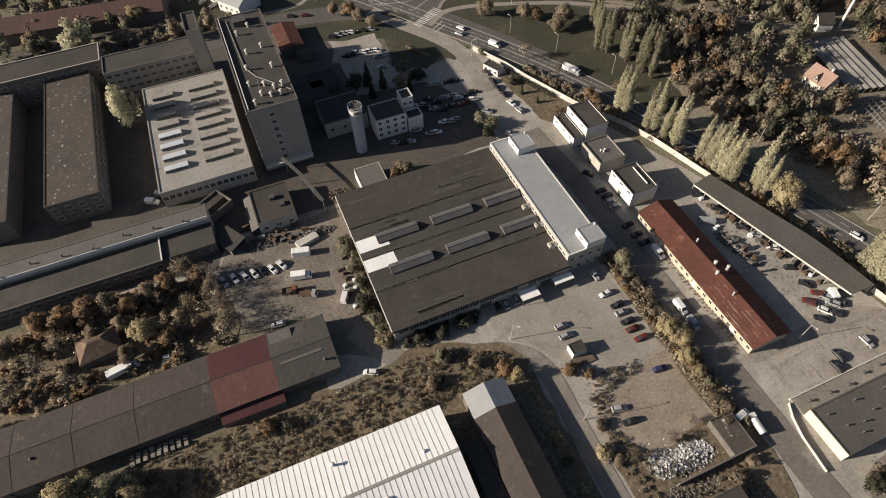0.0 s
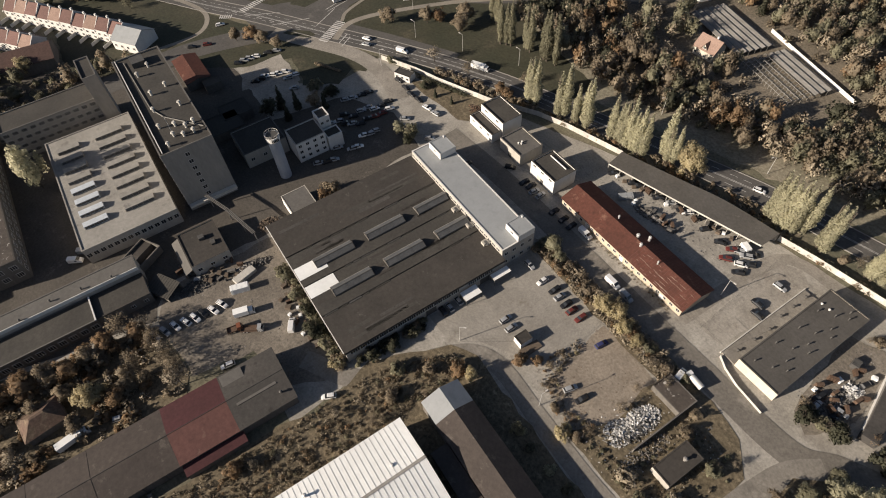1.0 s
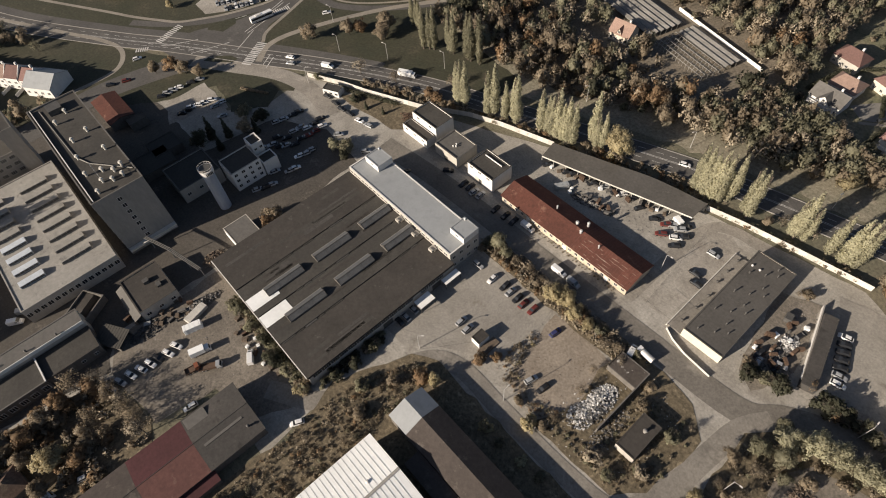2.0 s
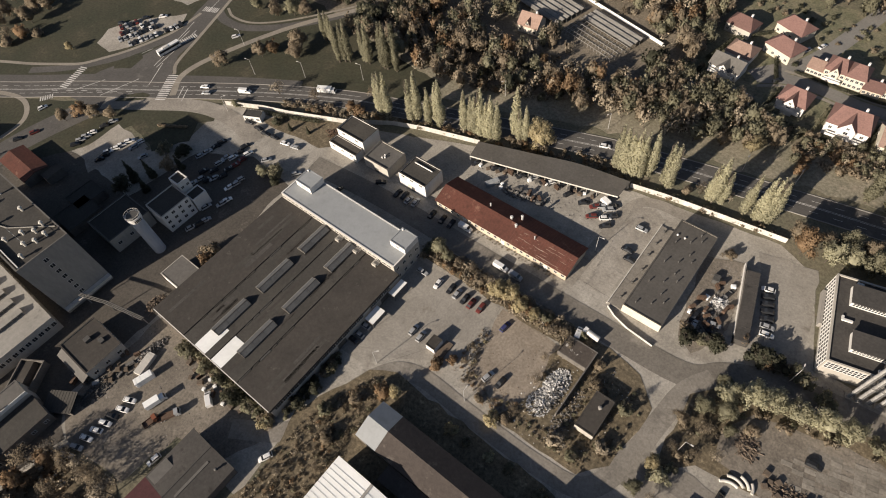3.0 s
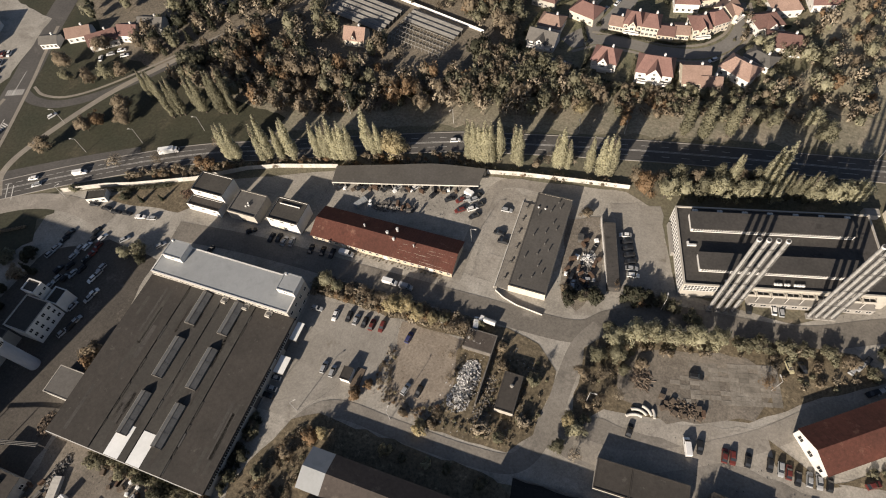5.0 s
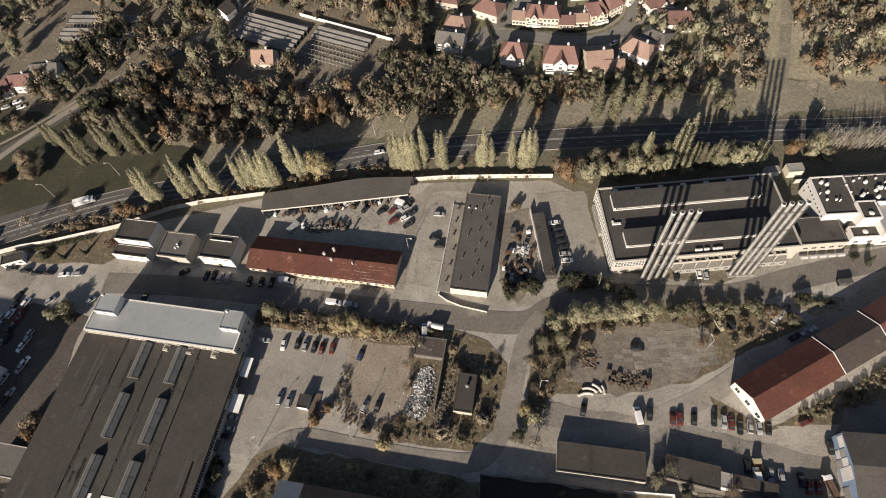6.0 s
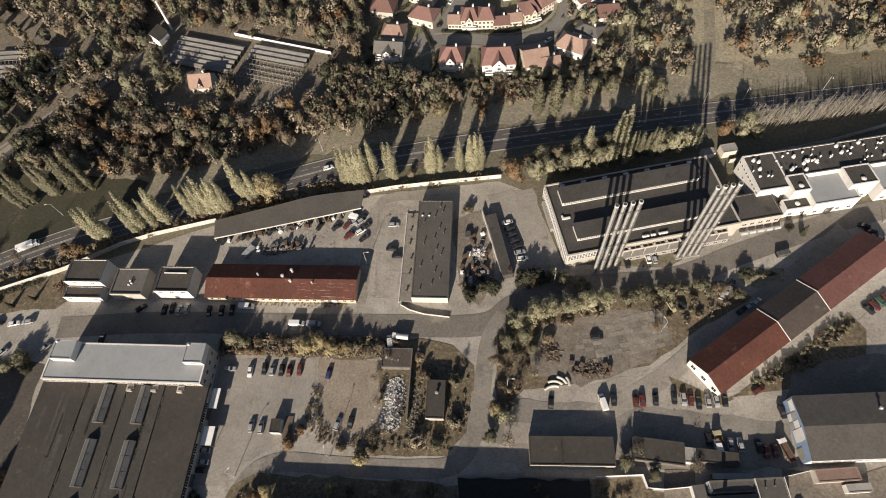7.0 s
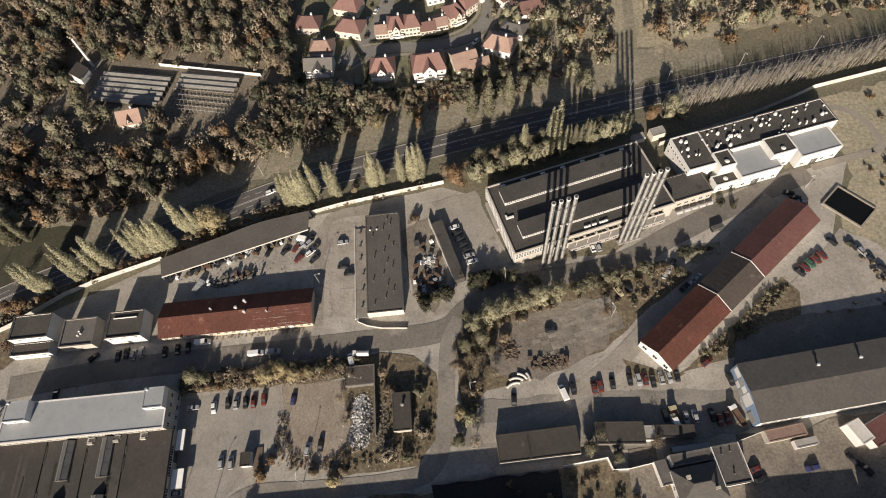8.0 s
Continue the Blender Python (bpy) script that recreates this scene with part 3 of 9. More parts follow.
sheet("scrub_barn", [(172, 3), (198, 20), (218, 34), (222, 28), (218, 17), (196, 8)], 0.13, SCRUB, "weedy ground behind a barn", "scrub", kind="stuff", seed=18)
sheet("lawn_gate", [(-155, -8), (-127, 11), (-121, 0), (-130, -14), (-134, -12)], 0.14, DAMPLAWN, "mown green lawn beside the gate", "lawn", seed=19)
sheet("lawn_traffic_bed", [(183, 46), (189, 51), (200, 51), (199, 46), (190, 43)], 0.17, LAWN, "oval bed of grass with low plants", "lawn", seed=20)
sheet("lawn_verge", [(-130, 44), (-105, 60), (-84, 70), (-40, 84), (20, 104), (120, 124), (230, 142), (232, 160), (120, 146), (60, 134), (20, 122), (-30, 98), (-70, 96), (-130, 100), (-150, 70)], 0.06, LAWN, "wide mown verge beside the main road", "lawn", seed=21, bumpy=3)
sheet("lawn_west", [(-330, 170), (-190, 128), (-150, 104), (-120, 100), (-84, 92), (-52, 90), (-52, 74), (-76, 66), (-130, 38), (-160, 20), (-195, -3), (-230, -40), (-330, -70)], 0.066, DAMPLAWN, "dull damp grass beyond the main road", "lawn", seed=44, bumpy=2)
sheet("lawn_south_verge", [(-330, -95), (-195, -19), (-160, 4), (-128, 24), (-122, 14), (-152, -10), (-160, -34), (-182, -64), (-188, -100)], 0.066, DAMPLAWN, "dull grass strip beside the side road", "lawn", seed=45, bumpy=1)
sheet("pavement_slab_ground", [(110, 9), (126, 6), (150, 15), (156, 29), (146, 35), (114, 28), (108, 18)], 0.148, GRIME, "bare soil and dust round old slabs", "yard", seed=46)
sheet("lawn_junction", [(-300, 60), (-300, -30), (-230, -6), (-214, 8), (-188, 30), (-200, 60), (-215, 80)], 0.06, DAMPLAWN, "wide green lawn beside the junction", "lawn", seed=22, bumpy=2)
sheet("meadow", [(150, 152), (240, 160), (380, 170), (420, 320), (170, 330), (160, 220)], 0.075, MEADOW, "dry brown meadow with weeds", "meadow", kind="stuff", seed=23, bumpy=5)
sheet("meadow_pond", [(250, 108), (262, 114), (320, 124), (340, 20), (258, 22), (244, 46), (262, 82)], 0.06, MEADOW, "dry grassland round a fire pond", "meadow", kind="stuff", seed=24, bumpy=3)
# roads
MAIN = [(-330, -84), (-275, -60), (-224, -29), (-195, -9), (-160, 13), (-130, 32), (-100, 49), (-76, 60.5), (-52, 69), (15, 92.5), (40, 99.5), (100, 112), (165, 122.5), (258, 136), (310, 143), (420, 158)]
ribbon("road_lanes", [(-330, -80), (-275, -55), (-224, -24), (-195, -4), (-160, 18), (-130, 36), (-104, 50)], 13.0, 0.096, ASPHALT, "extra turning lanes of the main road", n=8)
ribbon("road", MAIN, 10.5, 0.10, ASPHALT, "four-lane asphalt main road", n=8)
kerbed("kerb", MAIN, 10.5, 0.10, "pale concrete kerb of the main road", n=8)
CROSS = [(-225, 170), (-209, 118), (-201, 97), (-195, 81), (-190, 65), (-184, 50), (-181, 34), (-176, 18), (-172, 4), (-180, -20), (-186, -48), (-184, -75), (-180, -120)]
ribbon("road_cross", CROSS, 13.5, 0.105, ASPHALT, "asphalt side road meeting the main road", n=8)
ribbon("road_slip", [(-188.5, 58), (-189.5, 42), (-194, 28), (-201, 13), (-214, -3), (-230, -16)], 4.6, 0.112, ASPHALT, "turning lane beside the junction")
ribbon("road_loop", [(-188, 70), (-176, 66), (-160, 69), (-140, 86), (-112, 123), (-86, 155)], 5.0, 0.11, ASPHALT, "narrow asphalt road to the allotments")
ribbon("road_entry", [(-176, -8), (-158, 3), (-136, 16), (-116, 20), (-96, 17)], 8.0, 0.12, LANE, "entry road of the works")
sheet("road_junction", [(-186, -14), (-160, 6), (-148, 18), (-150, 24), (-166, 24), (-176, 36), (-181, 52), (-186, 62), (-191, 60), (-187, 44), (-190, 24), (-198, 4), (-200, -16)], 0.115, ASPHALT, "asphalt area of the road junction", "road", seed=25, bumpy=0.3)
ribbon("path", [(-152, 14), (-160, 26), (-157, 46), (-141, 84), (-115, 122), (-86, 158), (-60, 200)], 3.2, 0.13, PATH, "pale gravel footpath across the grass", "path")
ribbon("path_south", [(-300, -72), (-245, -43), (-227, -33.6), (-214, -29.6), (-204.2, -31.6), (-197.5, -38), (-196, -49), (-197, -70), (-199, -95)], 2.4, 0.13, PATH, "pale footpath along the side road", "path")
sheet("lawn_island", [(-172.3, -4.6), (-173, -1), (-165.7, 7.4), (-161.2, 8.4), (-160.2, 5)], 0.145, DAMPLAWN, "small grass island at the junction", "lawn", seed=61)
sheet("lawn_triangle", [(-198, 12.5), (-192.5, 25), (-187.6, 22), (-187, 14.5), (-193.5, 9)], 0.145, DAMPLAWN, "triangular grass island at the junction", "lawn", seed=62)
ribbon("path_meadow", [(259, 110), (271, 107), (277, 95), (276, 86), (262, 83), (246, 80)], 3.0, 0.13, PATH, "trodden sandy path", "path")
ribbon("path_track", [(204, 230), (198, 190), (193, 159), (186, 134)], 5.0, 0.14, LAWN, "grassy track through the meadow", "path")
ESTATE = mat("estate_asphalt", (0.185, 0.175, 0.16), (0.14, 0.132, 0.12), coarse=0.08, fine=1.2, amount=0.8, grain=0.14, wear=0.25, bump=0.08)
GARDEN = mat("garden_lawn", (0.114, 0.113, 0.0696), (0.18, 0.158, 0.108), coarse=0.09, fine=1.0, amount=0.9, grain=0.4, spots=(0.072, 0.0744, 0.048), spot_scale=0.16, spot_cut=0.54, edge=0.1, wear=0.35)
sheet("lawn_gardens", [(32, 146), (62, 142), (120, 143), (146, 152), (166, 190), (160, 236), (30, 236)], 0.085, GARDEN, "uneven garden lawns of the estate", "lawn", seed=49)
STREET = [(96, 262), (87, 238), (78, 204), (71.5, 187), (62, 176), (56, 168)]
ribbon("road_estate", STREET, 7.5, 0.13, ESTATE, "light asphalt estate street")
ribbon("path_estate", [(60, 163), (70, 169), (84, 169.4), (100, 168), (119, 171.5), (131.5, 184), (136, 200), (133, 217)], 1.6, 0.16, PATH, "pale pavement of the estate street", "path")
ribbon("path_estate_inner", [(66, 178.5), (75, 179), (88, 179), (100, 178), (113, 180.5), (122.5, 189), (126, 200), (123, 215)], 1.5, 0.16, PATH, "pale pavement before the terrace", "path")
ribbon("road_estate_curve", [(58, 168), (70, 174), (84, 174.5), (100, 173), (116, 176), (127, 186), (131, 200), (128, 216)], 6.6, 0.14, ESTATE, "curved light asphalt estate street")
sheet("pavement_retail", [(-320, 62), (-262, 60), (-228, 60), (-206, 64), (-202, 76), (-212, 120), (-320, 150)], 0.13, YARD, "grey car park of a shop", "car park", seed=26)
sheet("pavement_bus_lot", [(-220, 16), (-224.5, 26), (-221, 38), (-207, 51), (-200, 58.5), (-195.2, 53), (-195.4, 40), (-200, 27), (-208, 16)], 0.13, DUST, "rounded gravel car park beside the junction", "car park", seed=27)
# road paint
marks = thing("road_marking", "worn white lane lines and crossing stripes on asphalt", "road marking", kind="structure")
line = smooth(MAIN, 8)
for shift in (-0.25, 0.25):
    ribbon("centre_line", MAIN, 0.16, 0.125, PAINT, "", parent=marks, shift=shift, n=8)
verts, faces = [], []
for shift in (-2.6, 2.6):
    run = 0.0
    for a, b in zip(line, line[1:]):
        d = (b - a).normalized()
        s = Vector((-d.y, d.x))
        pos = 0.0
        while pos + 3 < (b - a).length:
            p = a + d * pos + s * shift
            k = len(verts)
            for u, v in ((0, -0.08), (3, -0.08), (3, 0.08), (0, 0.08)):
                c = p + d * u + s * v
                verts.append((c.x, c.y, 0.13))
            faces.append((k, k + 1, k + 2, k + 3))
            pos += 7.5
share("lane_dashes", quadmesh("lane_dashes", verts, faces, PAINT), marks)


def zebra(x, y, rot, length, width, n):
    verts, faces = [], []
    for k in range(n):
        u = -length / 2 + length * (k + 0.5) / n
        w = length / n * 0.26
        for a, b in ((u - w, -width / 2), (u + w, -width / 2), (u + w, width / 2), (u - w, width / 2)):
            verts.append((a, b, 0.135))
        faces.append(tuple(range(4 * k, 4 * k + 4)))
    share("crossing", quadmesh("crossing", verts, faces, PAINT), marks, pose(x, y, 0, 0, 0, rot))


ribbon("path_loop", [(-184, 74), (-175, 70.5), (-161, 73.5), (-144, 89), (-116, 126), (-90, 158)], 1.4, 0.135, PATH, "pale footway beside the narrow road", "path")
ribbon("path_cross", [(-204, 116), (-196, 96), (-189, 80), (-182, 62), (-176, 46), (-170, 30), (-164, 24)], 1.8, 0.135, PATH, "pale footway beside the cross road", "path")
ribbon("path_slip", [(-193.2, 63), (-192.6, 53.6), (-193, 41.7), (-199.4, 22.8), (-205.8, 11), (-211.7, 2.1), (-221, -4.5), (-235, -13.2), (-251, -21.5), (-300, -48)], 1.9, 0.135, PATH, "pale footway beside the junction", "path")
zebra(-181, 45, 78, 10, 3.4, 9)
zebra(-203.2, -22, 55, 6.5, 3.4, 6)
for a, b in (((-176, 22), (-183, 52)), ((-182, -6), (-176, 12)), ((-197, -12), (-190, 2)), ((-168, 12), (-176, 26)), ((-190, 30), (-196, 12))):
    ribbon("turn_line", [a, b], 0.3, 0.13, PAINT, "", parent=marks, n=1)
for k in range(6):
    ribbon("arrow_mark", [(-206 + k * 6.5, -17.6 + k * 4.1), (-203.4 + k * 6.5, -16 + k * 4.1)], 0.3, 0.13, PAINT, "", parent=marks, n=1)
zebra(-159, 16, 122, 18, 5, 13)
zebra(-191, 68, 20, 9, 4, 9)
zebra(-205.4, -6, 108, 16, 4, 12)
for a, b in (((-196, 82), (-191, 66)), ((-186, 50), (-178, 22)), ((-190, 56), (-183, 36))):
    ribbon("turn_line", [a, b], 0.3, 0.13, PAINT, "", parent=marks, n=1)
for k in range(2):
    ribbon("stop_line", [(-148 + 3 * k, 14), (-152.5 + 3 * k, 21)], 0.4, 0.14, PAINT, "", parent=marks, n=1)


# ---- fences ----
def panel_wall(name, pts, high, label, material=FENCEWALL, step=2.5, cap=False):
    """A concrete panel fence: posts, panels and a coping, piece by piece."""
    root = thing(name, label, "fence")
    post = bpy.data.meshes.new("post")
    bm = boxes((-0.1, 0.1, -0.1, 0.1, 0, high + 0.1))
    bm.to_mesh(post)
    bm.free()
    post.materials.append(material)
    pan = bpy.data.meshes.new("panel")
    bm = boxes((0.1, step - 0.1, -0.05, 0.05, 0, high))
    bm.to_mesh(pan)
    bm.free()
    pan.materials.append(material)
    top = bpy.data.meshes.new("coping")
    bm = boxes((0.1, step - 0.1, -0.14, 0.14, high, high + 0.08))
    bm.to_mesh(top)
    bm.free()
    top.materials.append(material)
    for a, b in zip(pts, pts[1:]):
        a, b = Vector(a), Vector(b)
        n = max(1, round((b - a).length / step))
        rot = math.degrees(math.atan2(b.y - a.y, b.x - a.x))
        for k in range(n):
            p = a.lerp(b, k / n)
            m = pose(p.x, p.y, 0, 0, 0, rot) @ Matrix.Diagonal(((b - a).length / n / step, 1, 1, 1))
            share("panel", pan, root, m)
            share("post", post, root, pose(p.x, p.y, 0, 0, 0, rot))
            if cap:
                share("coping", top, root, m)
    return root


NORTH = [(-125, 24.5), (-108, 32.5), (-96, 36.5), (-72, 46.5), (-53, 57.8), (-40, 62.8), (-16, 69.5)]
panel_wall("concrete_fence", NORTH, 2.4, "pale concrete panel fence along the works")
panel_wall("concrete_fence", [(44, 83.6), (56, 86), (78, 89), (99, 91.5)], 2.4, "pale concrete panel fence along the works")
panel_wall("concrete_fence", [(190, 99), (230, 109), (252, 116.5), (262, 120.5), (300, 127), (360, 138)], 2.4, "pale concrete panel fence along the works")
panel_wall("low_wall", [(62.5, 33.8), (66, 31.9), (71.2, 30.4), (80.6, 29.4)], 1.1, "curved low white wall before a building", FENCEWALL)
panel_wall("garden_wall", [(86, -24.2), (104, -23.4), (126, -22.9)], 0.9, "low pale wall above a dark yard", CONCRETE)
panel_wall("garden_wall", [(128, -22.5), (142, -21.3), (143, -25), (148, -25.2), (160, -23.6)], 2.0, "old white rendered yard wall", WHITE)
panel_wall("garden_wall", [(172, -21.6), (182, -20.6), (192, -18)], 2.0, "old white rendered yard wall", WHITE)
panel_wall("greenhouse_wall", [(-35, 180.5), (17, 165.5)], 1.8, "long white wall behind the old greenhouses", WHITE)


def wire_fence(pts, high, label, step=3.0):
    """Posts with top and middle rails."""
    root = thing("wire_fence", label, "fence")
    for a, b in zip(pts, pts[1:]):
        a, b = Vector(a), Vector(b)
        n = max(1, round((b - a).length / step))
        for k in range(n + 1):
            p = a.lerp(b, k / n)
            part("post", drum(bmesh.new(), p.x, p.y, 0, high, 0.032, 0.032, 5), DARKMETAL, root)
        bm = bmesh.new()
        for z in (0.35, high - 0.05):
            beam(bm, (*a, z), (*b, z), 0.01)
        part("rail", bm, DARKMETAL, root)


wire_fence([(33.5, 12.8), (35.5, 4), (38, -8.5)], 1.6, "rusty wire fence between two car parks")
wire_fence([(1, 12.8), (34, 12.9), (58, 13.2)], 1.7, "wire fence along the shrub strip")
wire_fence([(46, 36), (52.5, 37), (49.5, 78)], 1.8, "wire fence beside the forecourt")
wire_fence([(-15.5, 48), (-16, 66)], 2.0, "dark yard gate fence")
wire_fence([(24, -26.5), (48, -27), (84, -26.8), (104, -24)], 1.7, "mesh fence along the works road")
wire_fence([(92, 74), (103.5, 46), (122, 51.5)], 1.9, "old fence of the scrap yard")
wire_fence([(38, 158), (52, 155.5), (62, 148), (84, 147), (106, 147.5), (118, 146.5), (134, 154)], 1.5, "dark garden fence below the houses", 4.0)
wire_fence([(68, 166), (66, 148)], 1.4, "dark garden fence between two houses", 4.0)
wire_fence([(88, 166), (87, 148)], 1.4, "dark garden fence between two houses", 4.0)
wire_fence([(107, 166), (106.5, 148)], 1.4, "dark garden fence between two houses", 4.0)
wire_fence([(38, -15.8), (54, -16.2), (61, -6)], 1.4, "broken fence round the back car park")
# ---- the large hall ----
hall = thing("production_hall", "wide low factory hall with dark felt roof and long skylights", "factory hall")
part("wall", ring(bmesh.new(), -58, 0.8, -59, 0, 0, 5.9, 0.4), PLASTER, hall)
edges = (-58.3, -41.3, -27.2, -14.1, 1.2)
for k, (a, b) in enumerate(zip(edges, edges[1:])):
    bm = bmesh.new()
    hull(bm, [(a + 0.01, -59.4, 6.0), (b, -59.4, 6.0), (b, -0.02, 6.0), (a + 0.01, -0.02, 6.0)], [(a + 0.01, -59.4, 6.25), (b, -59.4, 6.62), (b, -0.02, 6.62), (a + 0.01, -0.02, 6.25)])
    part("roof_bay", bm, (FELT2, FELT, FELT, FELT2)[k], hall)
for x0, x1, y0 in ((-35.3, -30.0, -59.3), (-26.9, -21.9, -59.3)):
    f = 6.25 + 0.37 * (x1 - edges[1 if x1 < -27.2 else 2]) / 14
    part("roof_sheet", boxes((x0, x1, y0, y0 + 10.2, f - 0.25, f + 0.05)), WHITEROOF, hall, "new white roofing sheet")
rng = random.Random(4)
for k in range(46):
    b = rng.randrange(4)
    a, c = edges[b], edges[b + 1]
    w, ln = rng.uniform(0.8, 1.6), rng.uniform(6, 22)
    x = rng.uniform(a + 1, c - 3)
    y = rng.uniform(-58.5, -2 - ln)
    if -36 < x < -20 and y < -46:
        continue
    z = 6.25 + 0.37 * (x + w - a) / (c - a)
    bm = bmesh.new()
    s = 0.37 / (c - a)
    hull(bm, [(x, y, z - w * s - 0.1), (x + w, y, z - 0.1), (x + w, y + ln, z - 0.1), (x, y + ln, z - w * s - 0.1)], [(x, y, z - w * s + 0.015), (x + w, y, z + 0.015), (x + w, y + ln, z + 0.015), (x, y + ln, z - w * s + 0.015)])
    part("felt_strip", bm, rng.choice((FELT, FELT2, DARKFELT)), hall)
for edge in edges[1:4]:
    y = -58.5
    while y < -3:
        ln = rng.uniform(2, 7)
        if rng.random() < 0.65:
            part("step_flashing", boxes((edge - 0.05, edge + rng.uniform(0.3, 0.7), y, y + ln * 0.8, 6.1, 6.42)), rng.choice((FELT, DARKMETAL, FELT)), hall)
        y += ln


def skylight(x, y0, y1):
    """A long roof light: kerb, two glazed slopes, end walls and pale bars."""
    s = thing("skylight", "long raised wired-glass roof light on felt roof", "skylight", x, (y0 + y1) / 2, 6.3, group="hall skylights")
    h = (y1 - y0) / 2
    part("kerb", ring(bmesh.new(), -1.9, 1.9, -h, h, 0, 0.75, 0.18), FELT3, s)
    for side in (-1, 1):
        bm = bmesh.new()
        hull(bm, [(side * 1.85, -h + 0.2, 0.76), (side * 1.85, h - 0.2, 0.76), (0, h - 0.2, 1.7), (0, -h + 0.2, 1.7)], [(side * 1.85, -h + 0.2, 0.84), (side * 1.85, h - 0.2, 0.84), (0, h - 0.2, 1.78), (0, -h + 0.2, 1.78)])
        part("glazing", bm, SKYGLASS, s)
    for e in (-h, h - 0.2):
        bm = bmesh.new()
        hull(bm, [(-1.9, e, 0.752), (1.9, e, 0.752), (0, e, 1.8)], [(-1.9, e + 0.2, 0.752), (1.9, e + 0.2, 0.752), (0, e + 0.2, 1.8)])
        part("end_wall", bm, FELT, s)
    n = 3
    for k in range(n + 1):
        y = -h + 0.1 + (2 * h - 0.2) * k / n
        bm = bmesh.new()
        for side in (-1, 1):
            beam(bm, (side * 1.9, y, 0.8), (0, y, 1.82), 0.06)
        part("glazing_bar", bm, FELT3, s)
    part("ridge_cap", boxes((-0.12, 0.12, -h, h, 1.79, 1.88)), FELT3, s)
    part("gutter_edge", boxes((-2.05, -1.91, -h, h, 0.02, 0.8)), PALE, s)


for x in (-33.2, -20.0):
    for y0, y1 in ((-52.5, -38.2), (-33.0, -18.5), (-13.2, -0.6)):
        skylight(x, y0, y1)
# shop-front glazing under the eave of the hall's long side
for k in range(17):
    y = -57.2 + k * 3.3
    if y < -20 or k % 4:
        window(hall, 0.8, y + 1.2, 3.4, 90, 3.2, 1.8, 3)
for k in range(9):
    window(hall, -54 + k * 6.3, -59, 3.0, 0, 3.0, 1.6, 2)
for y in (-8, -29):
    part("roller_door", boxes((0.81, 0.95, y - 1.9, y + 1.9, 0.1, 2.8)), DARKMETAL, hall)
part("gutter", boxes((0.92, 1.3, -59.3, -0.1, 5.72, 5.97)), DARKMETAL, hall)
part("gutter", boxes((-58.1, 0.8, -59.66, -59.42, 5.9, 6.24)), WHITE, hall)

annex = thing("office_wing", "two-storey wing with grey sheet roof beside the hall", "office building")
flat_block(annex, -57.2, -0.8, 0.02, 13.2, 9.3, PLASTER, METALROOF, lip=0.15, coping=WHITE)
for k in range(24):
    window(annex, -56 + k * 2.3, 0.02, 7.1, 0, 1.7, 1.1, 1)
window_row(annex, "e", -57.2, -0.8, 0.02, 13.2, 4, 1.2, 1.5, 1.5)
window_row(annex, "e", -57.2, -0.8, 0.02, 13.2, 4, 5.6, 1.5, 1.6)
window_row(annex, "n", -57.2, -0.8, 0.02, 13.2, 16, 5.4, 2.0, 1.6)
window_row(annex, "n", -57.2, -0.8, 0.02, 13.2, 16, 1.4, 2.0, 1.6)
for x0, x1 in ((-55.0, -47.2), (-7.6, -0.82)):
    head = thing("stair_head", "white rendered stair head on a flat roof", "stair head", 0, 0, 0, group="stair heads")
    flat_block(head, x0, x1, 6.4, 13.18, 12.0, WHITE, METALROOF, lip=0.1, coping=METALROOF, thick=0.25, z0=9.2)
    window(head, (x0 + x1) / 2, 6.4, 10.3, 0, 1.5, 0.8, 1)
    vent(head, x0 + 1, 12.4, 11.9, 0.3, 0.7)
for y in (-3.2, -9.5):
    for x in (-26, -17.3, -8.2):
        if y > -5:
            bm = boxes((x - 0.9, x + 0.9, -2.6, -1.9, 6.4, 7.5), (x - 1.2, x + 1.2, -1.7, -0.3, 6.4, 7.0))
            tagged(part("roof_hatch", bm, PLASTER, None), "small pale roof hatch box on felt", "roof hatch", "roof hatches")


def canopy(x0, x1, y0, y1, h):
    c = thing("loading_canopy", "flat white loading canopy on steel posts", "canopy", group="loading canopies")
    part("deck", boxes((x0, x1, y0, y1, h, h + 0.18)), WHITEROOF, c)
    for x in (x0 + 0.15, x1 - 0.15):
        for y in (y0 + 0.15, y1 - 0.15):
            part("post", boxes((x - 0.07, x + 0.07, y - 0.07, y + 0.07, 0, h)), DARKMETAL, c)
    part("fascia", ring(bmesh.new(), x0 - 0.05, x1 + 0.05, y0 - 0.05, y1 + 0.05, h - 0.1, h + 0.22, 0.048), PLASTER, c)


canopy(1.4, 5.1, -18.4, -12.3, 3.0)
canopy(1.4, 4.0, -6.4, 0.3, 3.2)


# ---- small works houses along the street ----
def works_house(x0, x1, y0, y1, h, wall, roof, label, nwin=3, zwin=None, side="s"):
    b = thing("workshop", label, "workshop", (x0 + x1) / 2, (y0 + y1) / 2)
    dx, dy = (x1 - x0) / 2, (y1 - y0) / 2
    flat_block(b, -dx, dx, -dy, dy, h, wall, roof)
    if nwin:
        window_row(b, side, -dx, dx, -dy, dy, nwin, zwin or h - 2.2, 1.6, 0.9)
    part("door", boxes((-1.0, 1.0, -dy - 0.06, -dy + 0.02, 0.05, 2.3)), DARKMETAL, b)
    return b


gatehouse = works_house(-65.0, -50.5, 37.6, 47.0, 8.0, WHITE, FELT, "two-storey white workshop with dark flat roof", 2, 6.2)
low = thing("lean_to", "white lean-to with dark flat roof against a workshop", "lean-to", 0, 0)
flat_block(low, -66.0, -51.0, 32.8, 37.5, 4.2, WHITE, FELT2)
